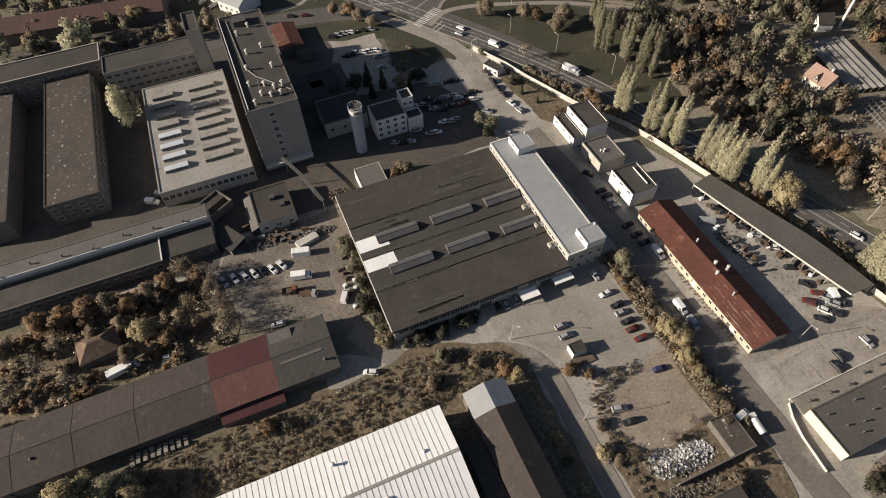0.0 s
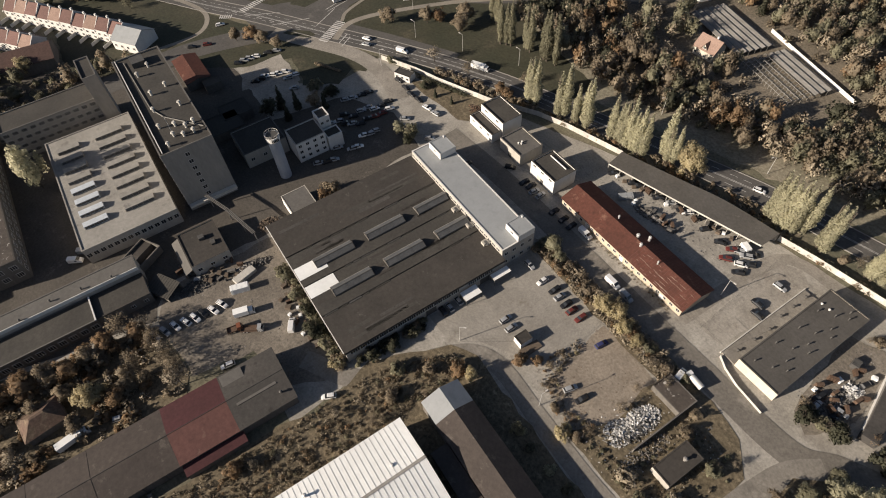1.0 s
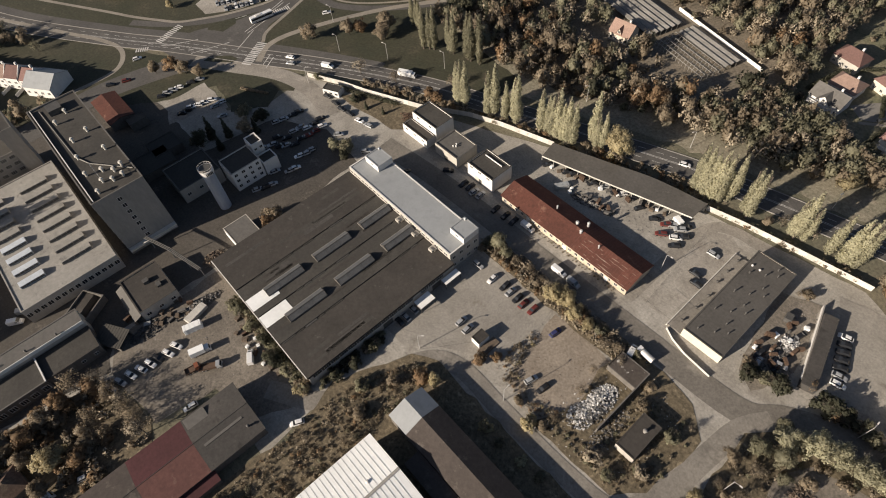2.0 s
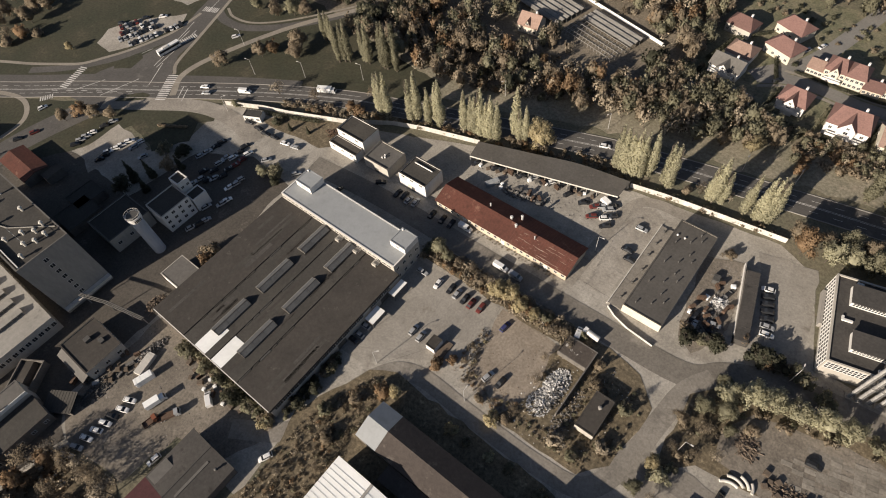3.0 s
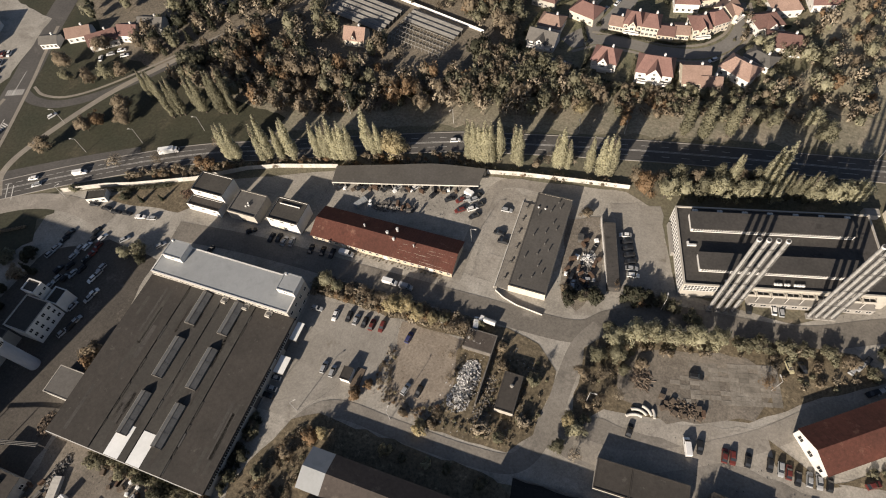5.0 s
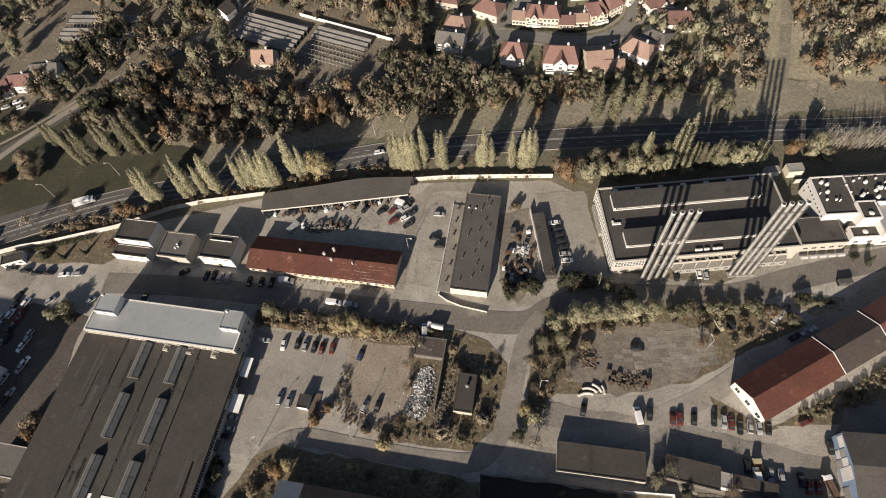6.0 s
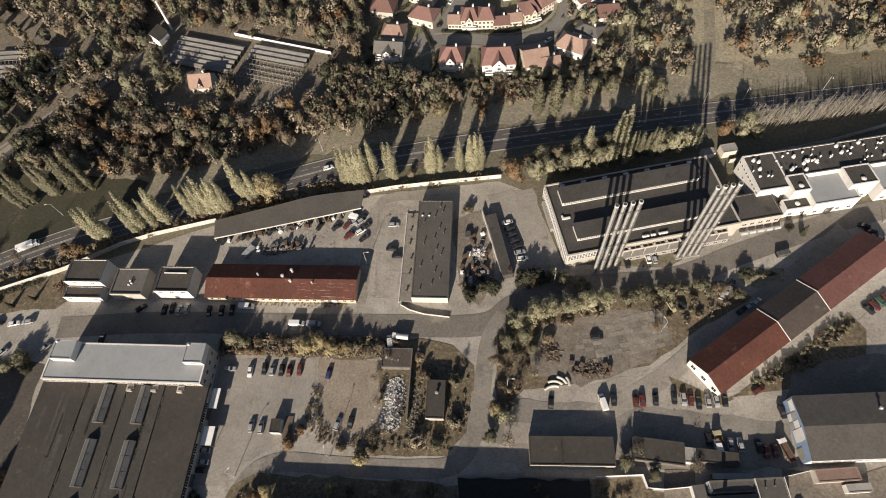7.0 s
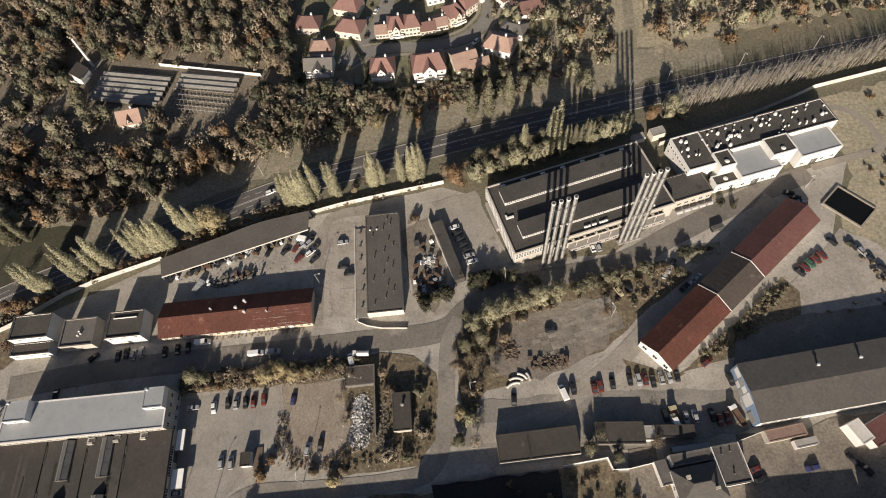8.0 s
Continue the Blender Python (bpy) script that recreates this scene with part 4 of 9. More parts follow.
window_row(low, "s", -66, -51, 32.8, 37.5, 3, 2.4, 1.6, 0.8)
sqb = works_house(-47.2, -34.6, 34.0, 44.8, 5.2, PLASTER, FELT3, "single-storey rendered workshop with grey felt roof", 0)
for x, y in ((0.5, 0), (1.2, -0.9), (0.3, -1.6)):
    vent(sqb, x, y, 4.8, 0.25, 0.7, WHITE)
sqc = works_house(-29.2, -16.0, 34.8, 45.2, 6.8, WHITE, FELT, "white workshop with a band of windows and dark roof", 3, 5.4)
part("roof_rail", boxes((-4.5, 4.2, 2.2, 2.4, 6.6, 7.1)), WHITE, sqc)
part("door", boxes((-2.5, -0.5, -5.27, -5.18, 0.1, 2.6)), CREAM, sqc)

red = thing("long_workshop", "long low workshop with rusty red sheet roof and ochre walls", "workshop", 18, 40.9)
gable_block(red, -28.2, 28.0, -6.6, 6.6, 3.9, 6.2, OCHRE, REDROOF, "x", 0.5)
bars("seams", [((-28.2 + k * 1.05, s * 0.1, 6.36), (-28.2 + k * 1.05, s * 7.05, 3.93)) for k in range(31) for s in (-1, 1)], 0.02, REDROOF, red)
bars("seams", [((4.4 + k * 1.05, s * 0.1, 6.36), (4.4 + k * 1.05, s * 7.05, 3.93)) for k in range(23) for s in (-1, 1)], 0.06, REDROOF2, red)
PEEL = mat("peeled_roof_metal", (0.3, 0.24, 0.2), (0.2, 0.13, 0.1), coarse=0.5, fine=2.0, grain=0.3)
rng = random.Random(61)
for k in range(46):
    x, f = rng.uniform(5, 26.5), rng.choice((0.22, 0.38, 0.54, 0.7, 0.86, 0.94)) + rng.uniform(-0.02, 0.02)
    ln = rng.uniform(0.5, 2.6)
    y, z = -7.1 * f, 6.38 - (6.38 - 3.89) * f + 0.02
    part("peeled_strip", beam(bmesh.new(), (x, y, z), (min(x + ln, 28.2), y, z), 0.05), PEEL, red)
for k in range(20):
    window(red, -26.5 + k * 2.8, -6.6, 1.4, 0, 1.3, 1.3, 1)
for x in (-15, 2, 20):
    part("door", boxes((x - 0.8, x + 0.8, -6.68, -6.58, 0.1, 2.3)), WHITE, red)
for x, y, r in ((0.5, 1.0, 0.5), (3.5, 3.4, 0.45), (3.8, -1.0, 0.45), (-9, 1.5, 0.3), (12, -1.6, 0.25)):
    bm = drum(bmesh.new(), x, y, 4.6, 7.1, r, r, 8)
    drum(bm, x, y, 7.102, 7.5, r * 1.35, r * 0.8, 8)
    part("ventilator", bm, STEEL, red)

lowroof = thing("open_shed", "long curved open-fronted shed with dark felt roof along the fence", "shed")
front = smooth([(-13.6, 59.6), (10, 65.5), (25, 69.4), (43.4, 74.2)], 5)
back = smooth([(-15.0, 67.4), (8, 74.6), (24, 79.6), (43.8, 82.6)], 5)
for (a, b), (c, d) in zip(zip(front, front[1:]), zip(back, back[1:])):
    bm = bmesh.new()
    hull(bm, [(a.x, a.y, 3.3), (b.x, b.y, 3.3), (d.x, d.y, 3.9), (c.x, c.y, 3.9)], [(a.x, a.y, 3.55), (b.x, b.y, 3.55), (d.x, d.y, 4.15), (c.x, c.y, 4.15)])
    part("roof_panel", bm, MIDFELT, lowroof)
    bm = bmesh.new()
    hull(bm, [(c.x, c.y, 0), (d.x, d.y, 0), (d.x, d.y - 0.3, 0), (c.x, c.y - 0.3, 0)], [(c.x, c.y, 3.88), (d.x, d.y, 3.88), (d.x, d.y - 0.3, 3.88), (c.x, c.y - 0.3, 3.88)])
    part("back_wall", bm, PLASTER, lowroof)
    bm = bmesh.new()
    hull(bm, [(a.x, a.y - 0.12, 3.0), (b.x, b.y - 0.12, 3.0), (b.x, b.y - 0.01, 3.0), (a.x, a.y - 0.01, 3.0)], [(a.x, a.y - 0.12, 3.6), (b.x, b.y - 0.12, 3.6), (b.x, b.y - 0.01, 3.6), (a.x, a.y - 0.01, 3.6)])
    part("fascia", bm, FENCEWALL, lowroof, "white eaves board")
    part("post", boxes((a.x - 0.12, a.x + 0.12, a.y + 0.1, a.y + 0.34, 0, 3.3)), CONCRETE, lowroof)

flat = thing("low_building", "long low cream building with dark flat roof and vents", "building", 73.2, 56.2)
flat_block(flat, -6.6, 6.6, -21, 21, 4.2, CREAM, MIDFELT, lip=0.12, coping=MIDFELT, thick=0.3)
part("terrace", boxes((-11.4, -6.62, -21.0, 17.5, 0.05, 0.6)), MIDLANE, flat, "raised concrete terrace")
part("terrace_kerb", boxes((-11.75, -11.42, -21.3, 17.8, 0.05, 0.85)), FENCEWALL, flat, "pale terrace kerb")
for y in (-17, -10, -3.5, 3, 9, 15):
    vent(flat, -9.4 + 0.4 * (y % 3), y, 0.6, 0.3, 0.9, DARKMETAL)
for k in range(12):
    window(flat, -6.6, -18.5 + k * 3.3, 1.3, -90, 1.4, 1.4, 1)
rng = random.Random(7)
for k in range(16):
    vent(flat, (-3.6, 0.3, 3.4, 1.8)[k % 4] + rng.uniform(-0.5, 0.5), -18 + k * 2.4, 4.0, 0.18, rng.uniform(0.8, 1.4), DARKMETAL)
for x in (-4.8, -2.2):
    vent(flat, x, 14.0, 4.0, 0.25, 0.5, WHITE)

# roofless store with rubble, and a hut
store = thing("ruined_store", "roofless old store with dark wall stubs", "ruin", 63.5, 4)
for a in ((-5.3, 5.0, 12.2, 12.6), (4.6, 5.0, -11.5, 12.18), (-5.3, -4.9, 6.0, 12.18), (-5.3, 4.58, 5.7, 6.0)):
    part("wall_stub", boxes((*a, 0, 2.7)), DARKWALL, store)
part("roof_remnant", boxes((-5.2, 4.58, 6.02, 12.18, 2.4, 2.7)), OLDFELT, store)


def heap(name, label, category, x, y, rx, ry, n, size, material, high=1.0, seed=1, rot=0, long=0.5):
    """A heap of broken pieces as one mesh: a share of long bars, the rest small blocks and torn sheets."""
    r = random.Random(seed)
    bm = bmesh.new()
    lean = r.uniform(0, 3.1)
    for k in range(n):
        a, d = r.uniform(0, math.tau), math.sqrt(r.random())
        px, py = rx * d * math.cos(a), ry * d * math.sin(a)
        pz = max(0.05, high * (1 - d) * r.uniform(0.3, 1.0))
        if r.random() < long:
            l, w, h = size * r.uniform(1.2, 3.4), size * r.uniform(0.1, 0.3), size * r.uniform(0.3, 0.8)
        elif r.random() < 0.55:
            l, w, h = size * r.uniform(0.5, 1.1), size * r.uniform(0.5, 1.0), size * r.uniform(0.8, 2.2)
        else:
            l, w, h = size * r.uniform(0.8, 1.7), size * r.uniform(0.6, 1.3), size * 0.2
        turn = lean + r.gauss(0, 0.5) + r.choice((0, 1.57))
        m = Matrix.Translation((px, py, pz)) @ Euler((r.uniform(-0.4, 0.4), r.uniform(-0.35, 0.35), turn)).to_matrix().to_4x4()
        c = [(-l / 2, -w / 2.2), (l / 2, -w / 2), (l / 2.2, w / 2), (-l / 2.1, w / 2.3)]
        hull(bm, [m @ Vector((*p, -h / 4)) for p in c], [m @ Vector((p[0] * 0.92, p[1] * 0.85, h / 4)) for p in c])
    ob = part(name, bm, material, None)
    ob.matrix_basis = pose(x, y, 0.1, 0, 0, rot)
    return tagged(ob, label, category, kind="stuff")


heap("rubble_heap", "pale heap of broken plaster and sacks inside a ruin", "rubble", 63.4, 0.5, 3.6, 6.5, 560, 0.6, RUBBLE, 1.2, 3, 0, 0.3)
heap("rubble_heap", "broken plaster and sacks strewn inside a ruin", "rubble", 62.6, -6.5, 3.8, 5.0, 300, 0.55, RUBBLE, 0.7, 13, 0, 0.35)
heap("rubble_heap", "dark charred beams among rubble in a ruin", "rubble", 64.6, -1.5, 2.8, 8.5, 120, 0.6, DARKMETAL, 1.4, 14, 0, 0.7)
heap("rubble_heap", "scattered dark rubble beside a ruin", "rubble", 70.5, -6, 2.6, 10, 200, 0.5, SCRAP, 0.5, 5)
hut = thing("hut", "small grey-brown brick hut with dark felt roof", "hut", 77.4, -0.9)
flat_block(hut, -3.0, 3.0, -6.2, 6.4, 3.3, PLASTER, FELT2, lip=0.05, thick=0.25)
vent(hut, 0.4, 2.0, 3.2, 0.4, 1.2, CONCRETE)
lothouse = thing("kiosk", "tiny dark-roofed white kiosk on a car park", "kiosk", 25.2, -11.2)
flat_block(lothouse, -1.7, 1.7, -2.2, 2.2, 2.9, WHITE, FELT2, lip=0.05, thick=0.2)
tagged(part("ramp", boxes((27.2, 30.0, -14.2, -7.4, 0.05, 0.5)), WOOD, None), "low brown timber ramp on a car park", "ramp")

# ---- boiler house with its chimneys ----
boiler = thing("boiler_house", "large flat-roofed boiler house with gridded glass-block walls", "industrial building", 122.4, 50.6, 0, 13)
L, W, HH = 64.5, 31.8, 8.6
flat_block(boiler, 0, L, 0, W, HH, PLASTER, DARKFELT, lip=0.5, coping=PLASTER, thick=0.4)


def lattice(parent, x0, y0, x1, y1, z0, z1, step, name="glass_block_screen", bar=0.24):
    """A concrete grid with dark glass behind it along a wall."""
    a, b = Vector((x0, y0)), Vector((x1, y1))
    d = (b - a).normalized()
    s = Vector((d.y, -d.x))
    n, m = max(1, round((b - a).length / step)), max(1, round((z1 - z0) / step))
    bm = plate(stops((b - a).length, n, bar), [z0 + v for v in stops(z1 - z0, m, bar)], 0.02, 0.14, lambda u, y, z: (*(a + d * u + s * y), z))
    scr = part(name, bm, WHITE, parent, "white concrete grid")
    bm = bmesh.new()
    p, q, u, v = a + s * 0.005, b + s * 0.005, b + s * 0.015, a + s * 0.015
    hull(bm, [(*c, z0) for c in (p, q, u, v)], [(*c, z1) for c in (p, q, u, v)])
    part("glazing", bm, GLASS, scr)


lattice(boiler, 0, W - 0.4, 0, 0.4, 1.4, 8.0, 1.5)
lattice(boiler, 0.4, 0, 12, 0, 4.6, 8.0, 1.1, "glass_block_screen", 0.16)
for k in range(9):
    window(boiler, 16 + k * 5.0, 0, 4.2, 0, 3.6, 2.4, 5)
for k in range(10):
    hood = part("balcony", ring(bmesh.new(), 14 + k * 4.6, 17.9 + k * 4.6, -1.7, -0.02, 6.2, 7.3, 0.14), PLASTER, boiler)
    part("floor", boxes((14.15 + k * 4.6, 17.75 + k * 4.6, -1.55, -0.17, 6.22, 6.32)), DARKMETAL, hood)
    part("cross_bar", boxes((15.9 + k * 4.6, 16.02 + k * 4.6, -1.55, -0.17, 7.0, 7.12)), FRAME, hood)
    part("pipe", beam(bmesh.new(), (14.8 + k * 4.6, -1.9, 0.2), (14.8 + k * 4.6, -1.9, 7.0), 0.09, 6), FRAME, hood)
part("base_annex", boxes((-1.1, -0.16, 16, 29, 0, 2.3)), CONCRETE, boiler)
part("base_annex", boxes((22, 61, -2.4, -0.02, 0, 2.9)), CONCRETE, boiler)
window_row(boiler, "s", 22, 61, -2.4, 0, 12, 1.0, 1.8, 1.3)
for x0, x1, y0, y1 in ((4.2, 57, 21.4, 28.0), (5.3, 55.5, 5.4, 11.4)):
    mon = thing("roof_monitor", "long raised roof lantern with white gridded side glazing", "roof lantern", 122.4, 50.6, 0, 13, group="boiler house lanterns")
    part("wall", ring(bmesh.new(), x0, x1, y0, y1, 8.1, 10.4, 0.3), WHITE, mon)
    part("roof", boxes((x0 - 0.3, x1 + 0.3, y0 - 0.4, y1 + 0.3, 10.404, 10.7)), DARKFELT, mon)
    lattice(mon, x0 + 0.5, y0, x1 - 0.5, y0, 8.5, 10.2, 0.85, "glass_block_screen", 0.13)
rng = random.Random(11)
for k in range(14):
    x, y = (2 + k * 4.2, W - 1.6) if k % 2 else (rng.uniform(3, 60), 2.0)
    vent(boiler, x, y, 8.0, 0.35, 0.7, WHITE)
    vent(boiler, x + 0.9, y, 8.0, 0.35, 0.7, WHITE)
part("roof_duct", boxes((2.5, 5.5, 15.2, 15.9, 8.2, 8.8), (2.5, 3.1, 15.9, 16.9, 8.2, 8.8)), WHITE, boiler)


def flue_stack(x, y, rot, gap, label):
    """Four tall steel flues in a row, with bands, ladders and ties."""
    s = thing("chimney_stack", label, "chimney", x, y, 0, rot, group="chimney stacks")
    top = 43.5
    for k in range(4):
        bm = drum(bmesh.new(), k * gap, 0, 0.6, top, 0.62, 0.62, 14)
        f = part("flue", bm, FLUE, s)
        for j in range(13):
            z = 2.2 + j * 3.2
            part("band", drum(bmesh.new(), k * gap, 0, z, z + 0.16, 0.66, 0.66, 14), STEEL, f)
        part("rim", drum(bmesh.new(), k * gap, 0, top + 0.002, top + 0.5, 0.7, 0.7, 14), WHITE, f)
        part("bore", drum(bmesh.new(), k * gap, 0, top + 0.504, top + 0.53, 0.56, 0.56, 14), DARKMETAL, f)
        bm = bmesh.new()
        for e in (-0.22, 0.22):
            beam(bm, (k * gap + e, -0.85, 1), (k * gap + e, -0.85, top), 0.05)
        for j in range(60):
            beam(bm, (k * gap - 0.3, -0.85, 1.5 + j * 0.7), (k * gap + 0.3, -0.85, 1.5 + j * 0.7), 0.06)
        part("ladder", bm, DARKMETAL, f)
        part("footing", boxes((k * gap - 1.0, k * gap + 1.0, -1.0, 1.0, 0, 0.6)), CONCRETE, s)
    for z in (10, 20, 30, 40):
        bm = bmesh.new()
        beam(bm, (0, 0.8, z), (3 * gap, 0.8, z), 0.09)
        beam(bm, (0, -0.8, z), (3 * gap, -0.8, z), 0.09)
        part("tie", bm, DARKMETAL, s)


flue_stack(132.9, 48.6, 12, 2.5, "row of four tall steel flues before the boiler house")
flue_stack(163.6, 55.4, 12, 2.35, "row of four tall steel flues before the boiler house")

lowboiler = thing("pump_house", "low dark-roofed pump house with pipework", "building", 184.2, 67.0, 0, 12)
flat_block(lowboiler, 0.3, 18.5, 0, 11.2, 5.6, PLASTER, DARKFELT, lip=0.2, coping=DARKFELT)
window_row(lowboiler, "s", 0.3, 18.5, 0, 11.2, 6, 2.0, 1.8, 1.4)
for k in range(5):
    bm = bmesh.new()
    beam(bm, (3 + k * 3.2, -2.6, 1.0), (5.4 + k * 3.2, -2.6, 1.0), 0.7, 10)
    tagged(under(part("tank", bm, STEEL, lowboiler), lowboiler), "pale horizontal steel tank")

# ---- white production buildings ----
lab = thing("production_building", "white two-storey building with many roof vents", "factory building", 194.3, 78.8, 0, 10.8)
LL = 66
flat_block(lab, 0, 12.0, 0, 16.6, 9.0, WHITE, DARKFELT, lip=0.35, coping=WHITE, thick=0.35)
flat_block(lab, 12.02, LL, 4.4, 16.6, 9.0, WHITE, DARKFELT, lip=0.35, coping=FELT3, thick=0.35)
window_row(lab, "w", 0, LL, 0, 16.6, 9, 6.2, 0.9, 1.0, 0)
window_row(lab, "w", 0, LL, 0, 16.6, 4, 3.0, 0.9, 1.0, 0)
rng = random.Random(21)
for k in range(56):
    x, y = rng.uniform(1, LL - 1), rng.uniform(5.4, 15.4)
    if rng.random() < 0.25:
        part("cowl", drum(bmesh.new(), x, y, 8.6, 9.7, 0.75, 0.5, 10), WHITE, lab)
    else:
        vent(lab, x, y, 8.6, rng.uniform(0.18, 0.32), rng.uniform(0.5, 1.1), WHITE)
for x in (14, 26, 38, 50):
    part("roof_joint", boxes((x, x + 0.15, 4.8, 16.2, 8.62, 8.72)), FELT3, lab)
WINGS = ((18.2, 35.4, -8.2, 4.38, 7.2, METALROOF), (44.5, 62.0, -6.5, 4.38, 7.2, METALROOF), (32.6, 42.8, -4.0, 4.38, 10.0, FELT), (11.4, 18.0, -3.0, 4.38, 10.0, FELT), (8.6, 18.18, -7.6, -3.02, 5.2, FELT))
for x0, x1, y0, y1, h, roof in WINGS:
    wing = thing("building_wing", "white rendered wing with flat roof" if roof is FELT else "white rendered wing with light grey sheet roof", "building wing", 194.3, 78.8, 0, 10.8)
    flat_block(wing, x0, x1, y0, y1, h, WHITE, roof, lip=0.2, coping=WHITE)
    window_row(wing, "s", x0, x1, y0, y1, max(1, int((x1 - x0) / 4.2)), 1.4, 1.6, 1.3)
    if x1 - x0 > 15:
        part("loading_door", boxes((x0 + 6, x0 + 9, y0 - 0.07, y0 + 0.02, 0.1, 3.2)), DARKMETAL, wing)
    if roof is FELT:
        vent(wing, (x0 + x1) / 2, y0 + 2, h - 0.2, 0.6, 0.5, WHITE)
for x, y, a, b, h in ((182, 103, 5, 3, 2.6), (190, 104, 6, 4, 3.6)):
    t = thing("transformer_box", "small pale rendered transformer hut", "hut", x, y, 0, 12)
    flat_block(t, -a / 2, a / 2, -b / 2, b / 2, h, CREAM if h > 3 else WHITE, PALE, lip=0.05, thick=0.2)

pond = thing("fire_pond", "dark square fire pond with pale concrete rim", "pond", 252.5, 60.5, 0, -51, kind="structure")
part("rim", ring(bmesh.new(), -7.9, 7.9, -5.9, 5.9, 0.05, 0.75, 0.6), PATH, pond)
part("water", boxes((-7.3, 7.3, -5.3, 5.3, 0.02, 0.4)), WATER, pond)

# ---- long barns in the east ----
barn = thing("barn", "long angled barn with red and grey roof stretches and white gable", "barn", 164.5, 9.0, 0, 36.3)
gable_block(barn, 0, 84, -6.6, 6.6, 5.0, 7.6, WHITE, REDROOF, "x", 0.4, ((-0.4, 31.0, REDROOF), (31.02, 50.0, BROWNROOF), (50.02, 84.4, REDROOF2)))
for x in (30.9, 50.0):
    for s in (-1, 1):
        bm = bmesh.new()
        beam(bm, (x, 0, 7.85), (x, s * 7.0, 5.08), 0.14)
        part("verge_strip", bm, WHITE, barn)
window_row(barn, "w", 0, 84, -6.6, 6.6, 3, 1.6, 1.8, 2.0)
window_row(barn, "s", 0, 84, -6.6, 6.6, 16, 1.6, 1.8, 1.4)
for x0, n, m in ((0.6, 29, REDROOF), (31.6, 18, BROWNROOF), (50.6, 32, REDROOF2)):
    bars("seams", [((x0 + k * 2.1, s * 0.1, 7.772), (x0 + k * 2.1, s * 6.95, 5.022)) for k in range(n // 2) for s in (-1, 1)], 0.016, m, barn)

bluehall = thing("blue_hall", "large hall with dark roof and blue and white clad end wall", "industrial hall", 189.2, -6.8, 0, 4.4)
gable_block(bluehall, 0, 95, -9.4, 9.4, 7.0, 8.6, BLUE, MIDFELT, "x", 0.25)
for y0, y1, z0, z1, m in ((-3.4, 0.2, 1.2, 5.8, WHITE), (0.5, 2.6, 3.4, 6.2, WHITE), (-8.6, -5.0, 0.2, 3.6, PALE), (3.0, 5.2, 1.0, 3.0, WHITE), (3.0, 5.2, 3.4, 6.0, PALE), (5.6, 8.8, 3.8, 6.4, WHITE), (0.5, 2.6, 0.4, 2.9, PALE), (-3.4, 0.2, 6.0, 7.0, WHITE)):
    part("end_panel", boxes((-0.12, -0.02, y0, y1, z0, z1)), m, bluehall)
part("side_cladding", boxes((0.3, 94.5, -9.5, -9.42, 0.2, 5.4)), WHITE, bluehall)
for k in range(30):
    window(bluehall, 2 + k * 3.1, -9.5, 3.6, 0, 2.4, 1.6, 2)
for x in (24, 38, 60):
    vent(bluehall, x, 4.5, 7.8, 0.35, 1.1)

garages = thing("garage_row", "row of low garages with dark felt roofs", "garages", 107.8, -20.2, 0, 1.5)
for x0, x1 in ((0, 10.0), (10.03, 26.0)):
    flat_block(garages, x0, x1, 0, 8.6, 3.6, PLASTER, FELT2, lip=0.08, thick=0.25)
for k in range(9):
    part("garage_door", boxes((1 + k * 2.8, 3.2 + k * 2.8, 8.61, 8.68, 0.1, 2.3)), DARKMETAL, garages)

outer = thing("garage_row", "short dark-roofed garage block with pale end piece", "garages", 139.3, -17.2, 0, -5)
flat_block(outer, 0, 15.2, 0, 6.8, 3.4, DARKWALL, FELT2, lip=0.08, thick=0.25)
flat_block(outer, 15.23, 18.6, 1.2, 5.6, 3.0, WHITE, PALE, lip=0.05, thick=0.2)
for k in range(5):
    part("garage_door", boxes((0.7 + k * 2.9, 2.9 + k * 2.9, 6.81, 6.88, 0.1, 2.3)), DARKMETAL, outer)
lowshed = thing("low_shed", "low shed with flat dark felt roof in the parking yard", "shed", 158.2, -16.9, 0, -5)
flat_block(lowshed, 0, 12.4, 0, 3.9, 2.7, DARKWALL, FELT2, lip=0.06, thick=0.2)

south = thing("town_house", "old town house with dark hipped roof and flat-roofed wings", "house", 160.2, -37, 0, 5)
part("wall", ring(bmesh.new(), 0, 14.2, 0, 9.6, 0, 5.4, 0.35), WHITE, south)
part("hipped_roof", hull(bmesh.new(), [(-0.4, -0.4, 5.3), (14.5, -0.4, 5.3), (14.5, 10.0, 5.3), (-0.4, 10.0, 5.3)], [(4.4, 4.7, 7.7), (9.8, 4.7, 7.7), (9.8, 4.9, 7.7), (4.4, 4.9, 7.7)]), MIDFELT, south)
part("chimney", boxes((3.2, 4.0, 6.2, 7.4, 5.6, 8.8)), PLASTER, south)
part("chimney", boxes((10.6, 11.4, 2.2, 3.0, 5.6, 8.8)), PLASTER, south)
window_row(south, "w", 0, 14.2, 0, 9.6, 3, 2.0, 1.2, 1.5)
wing = thing("house_wing", "flat-roofed grey felt wing of a town house with white edge", "house wing", 174.0, -33.2, 0, 5)
flat_block(wing, 0, 8.6, 0, 11.6, 5.4, WHITE, MIDFELT, lip=0.2, coping=FELT3)
for x in (-0.05, 8.42):
    part("edge_strip", boxes((x, x + 0.24, -0.04, 11.64, 5.49, 5.54)), WHITE, wing)
for x, y in ((2.4, 9.0), (5.2, 9.4), (4, 3)):
    vent(wing, x, y, 5.2, 0.2, 0.7, DARKMETAL)
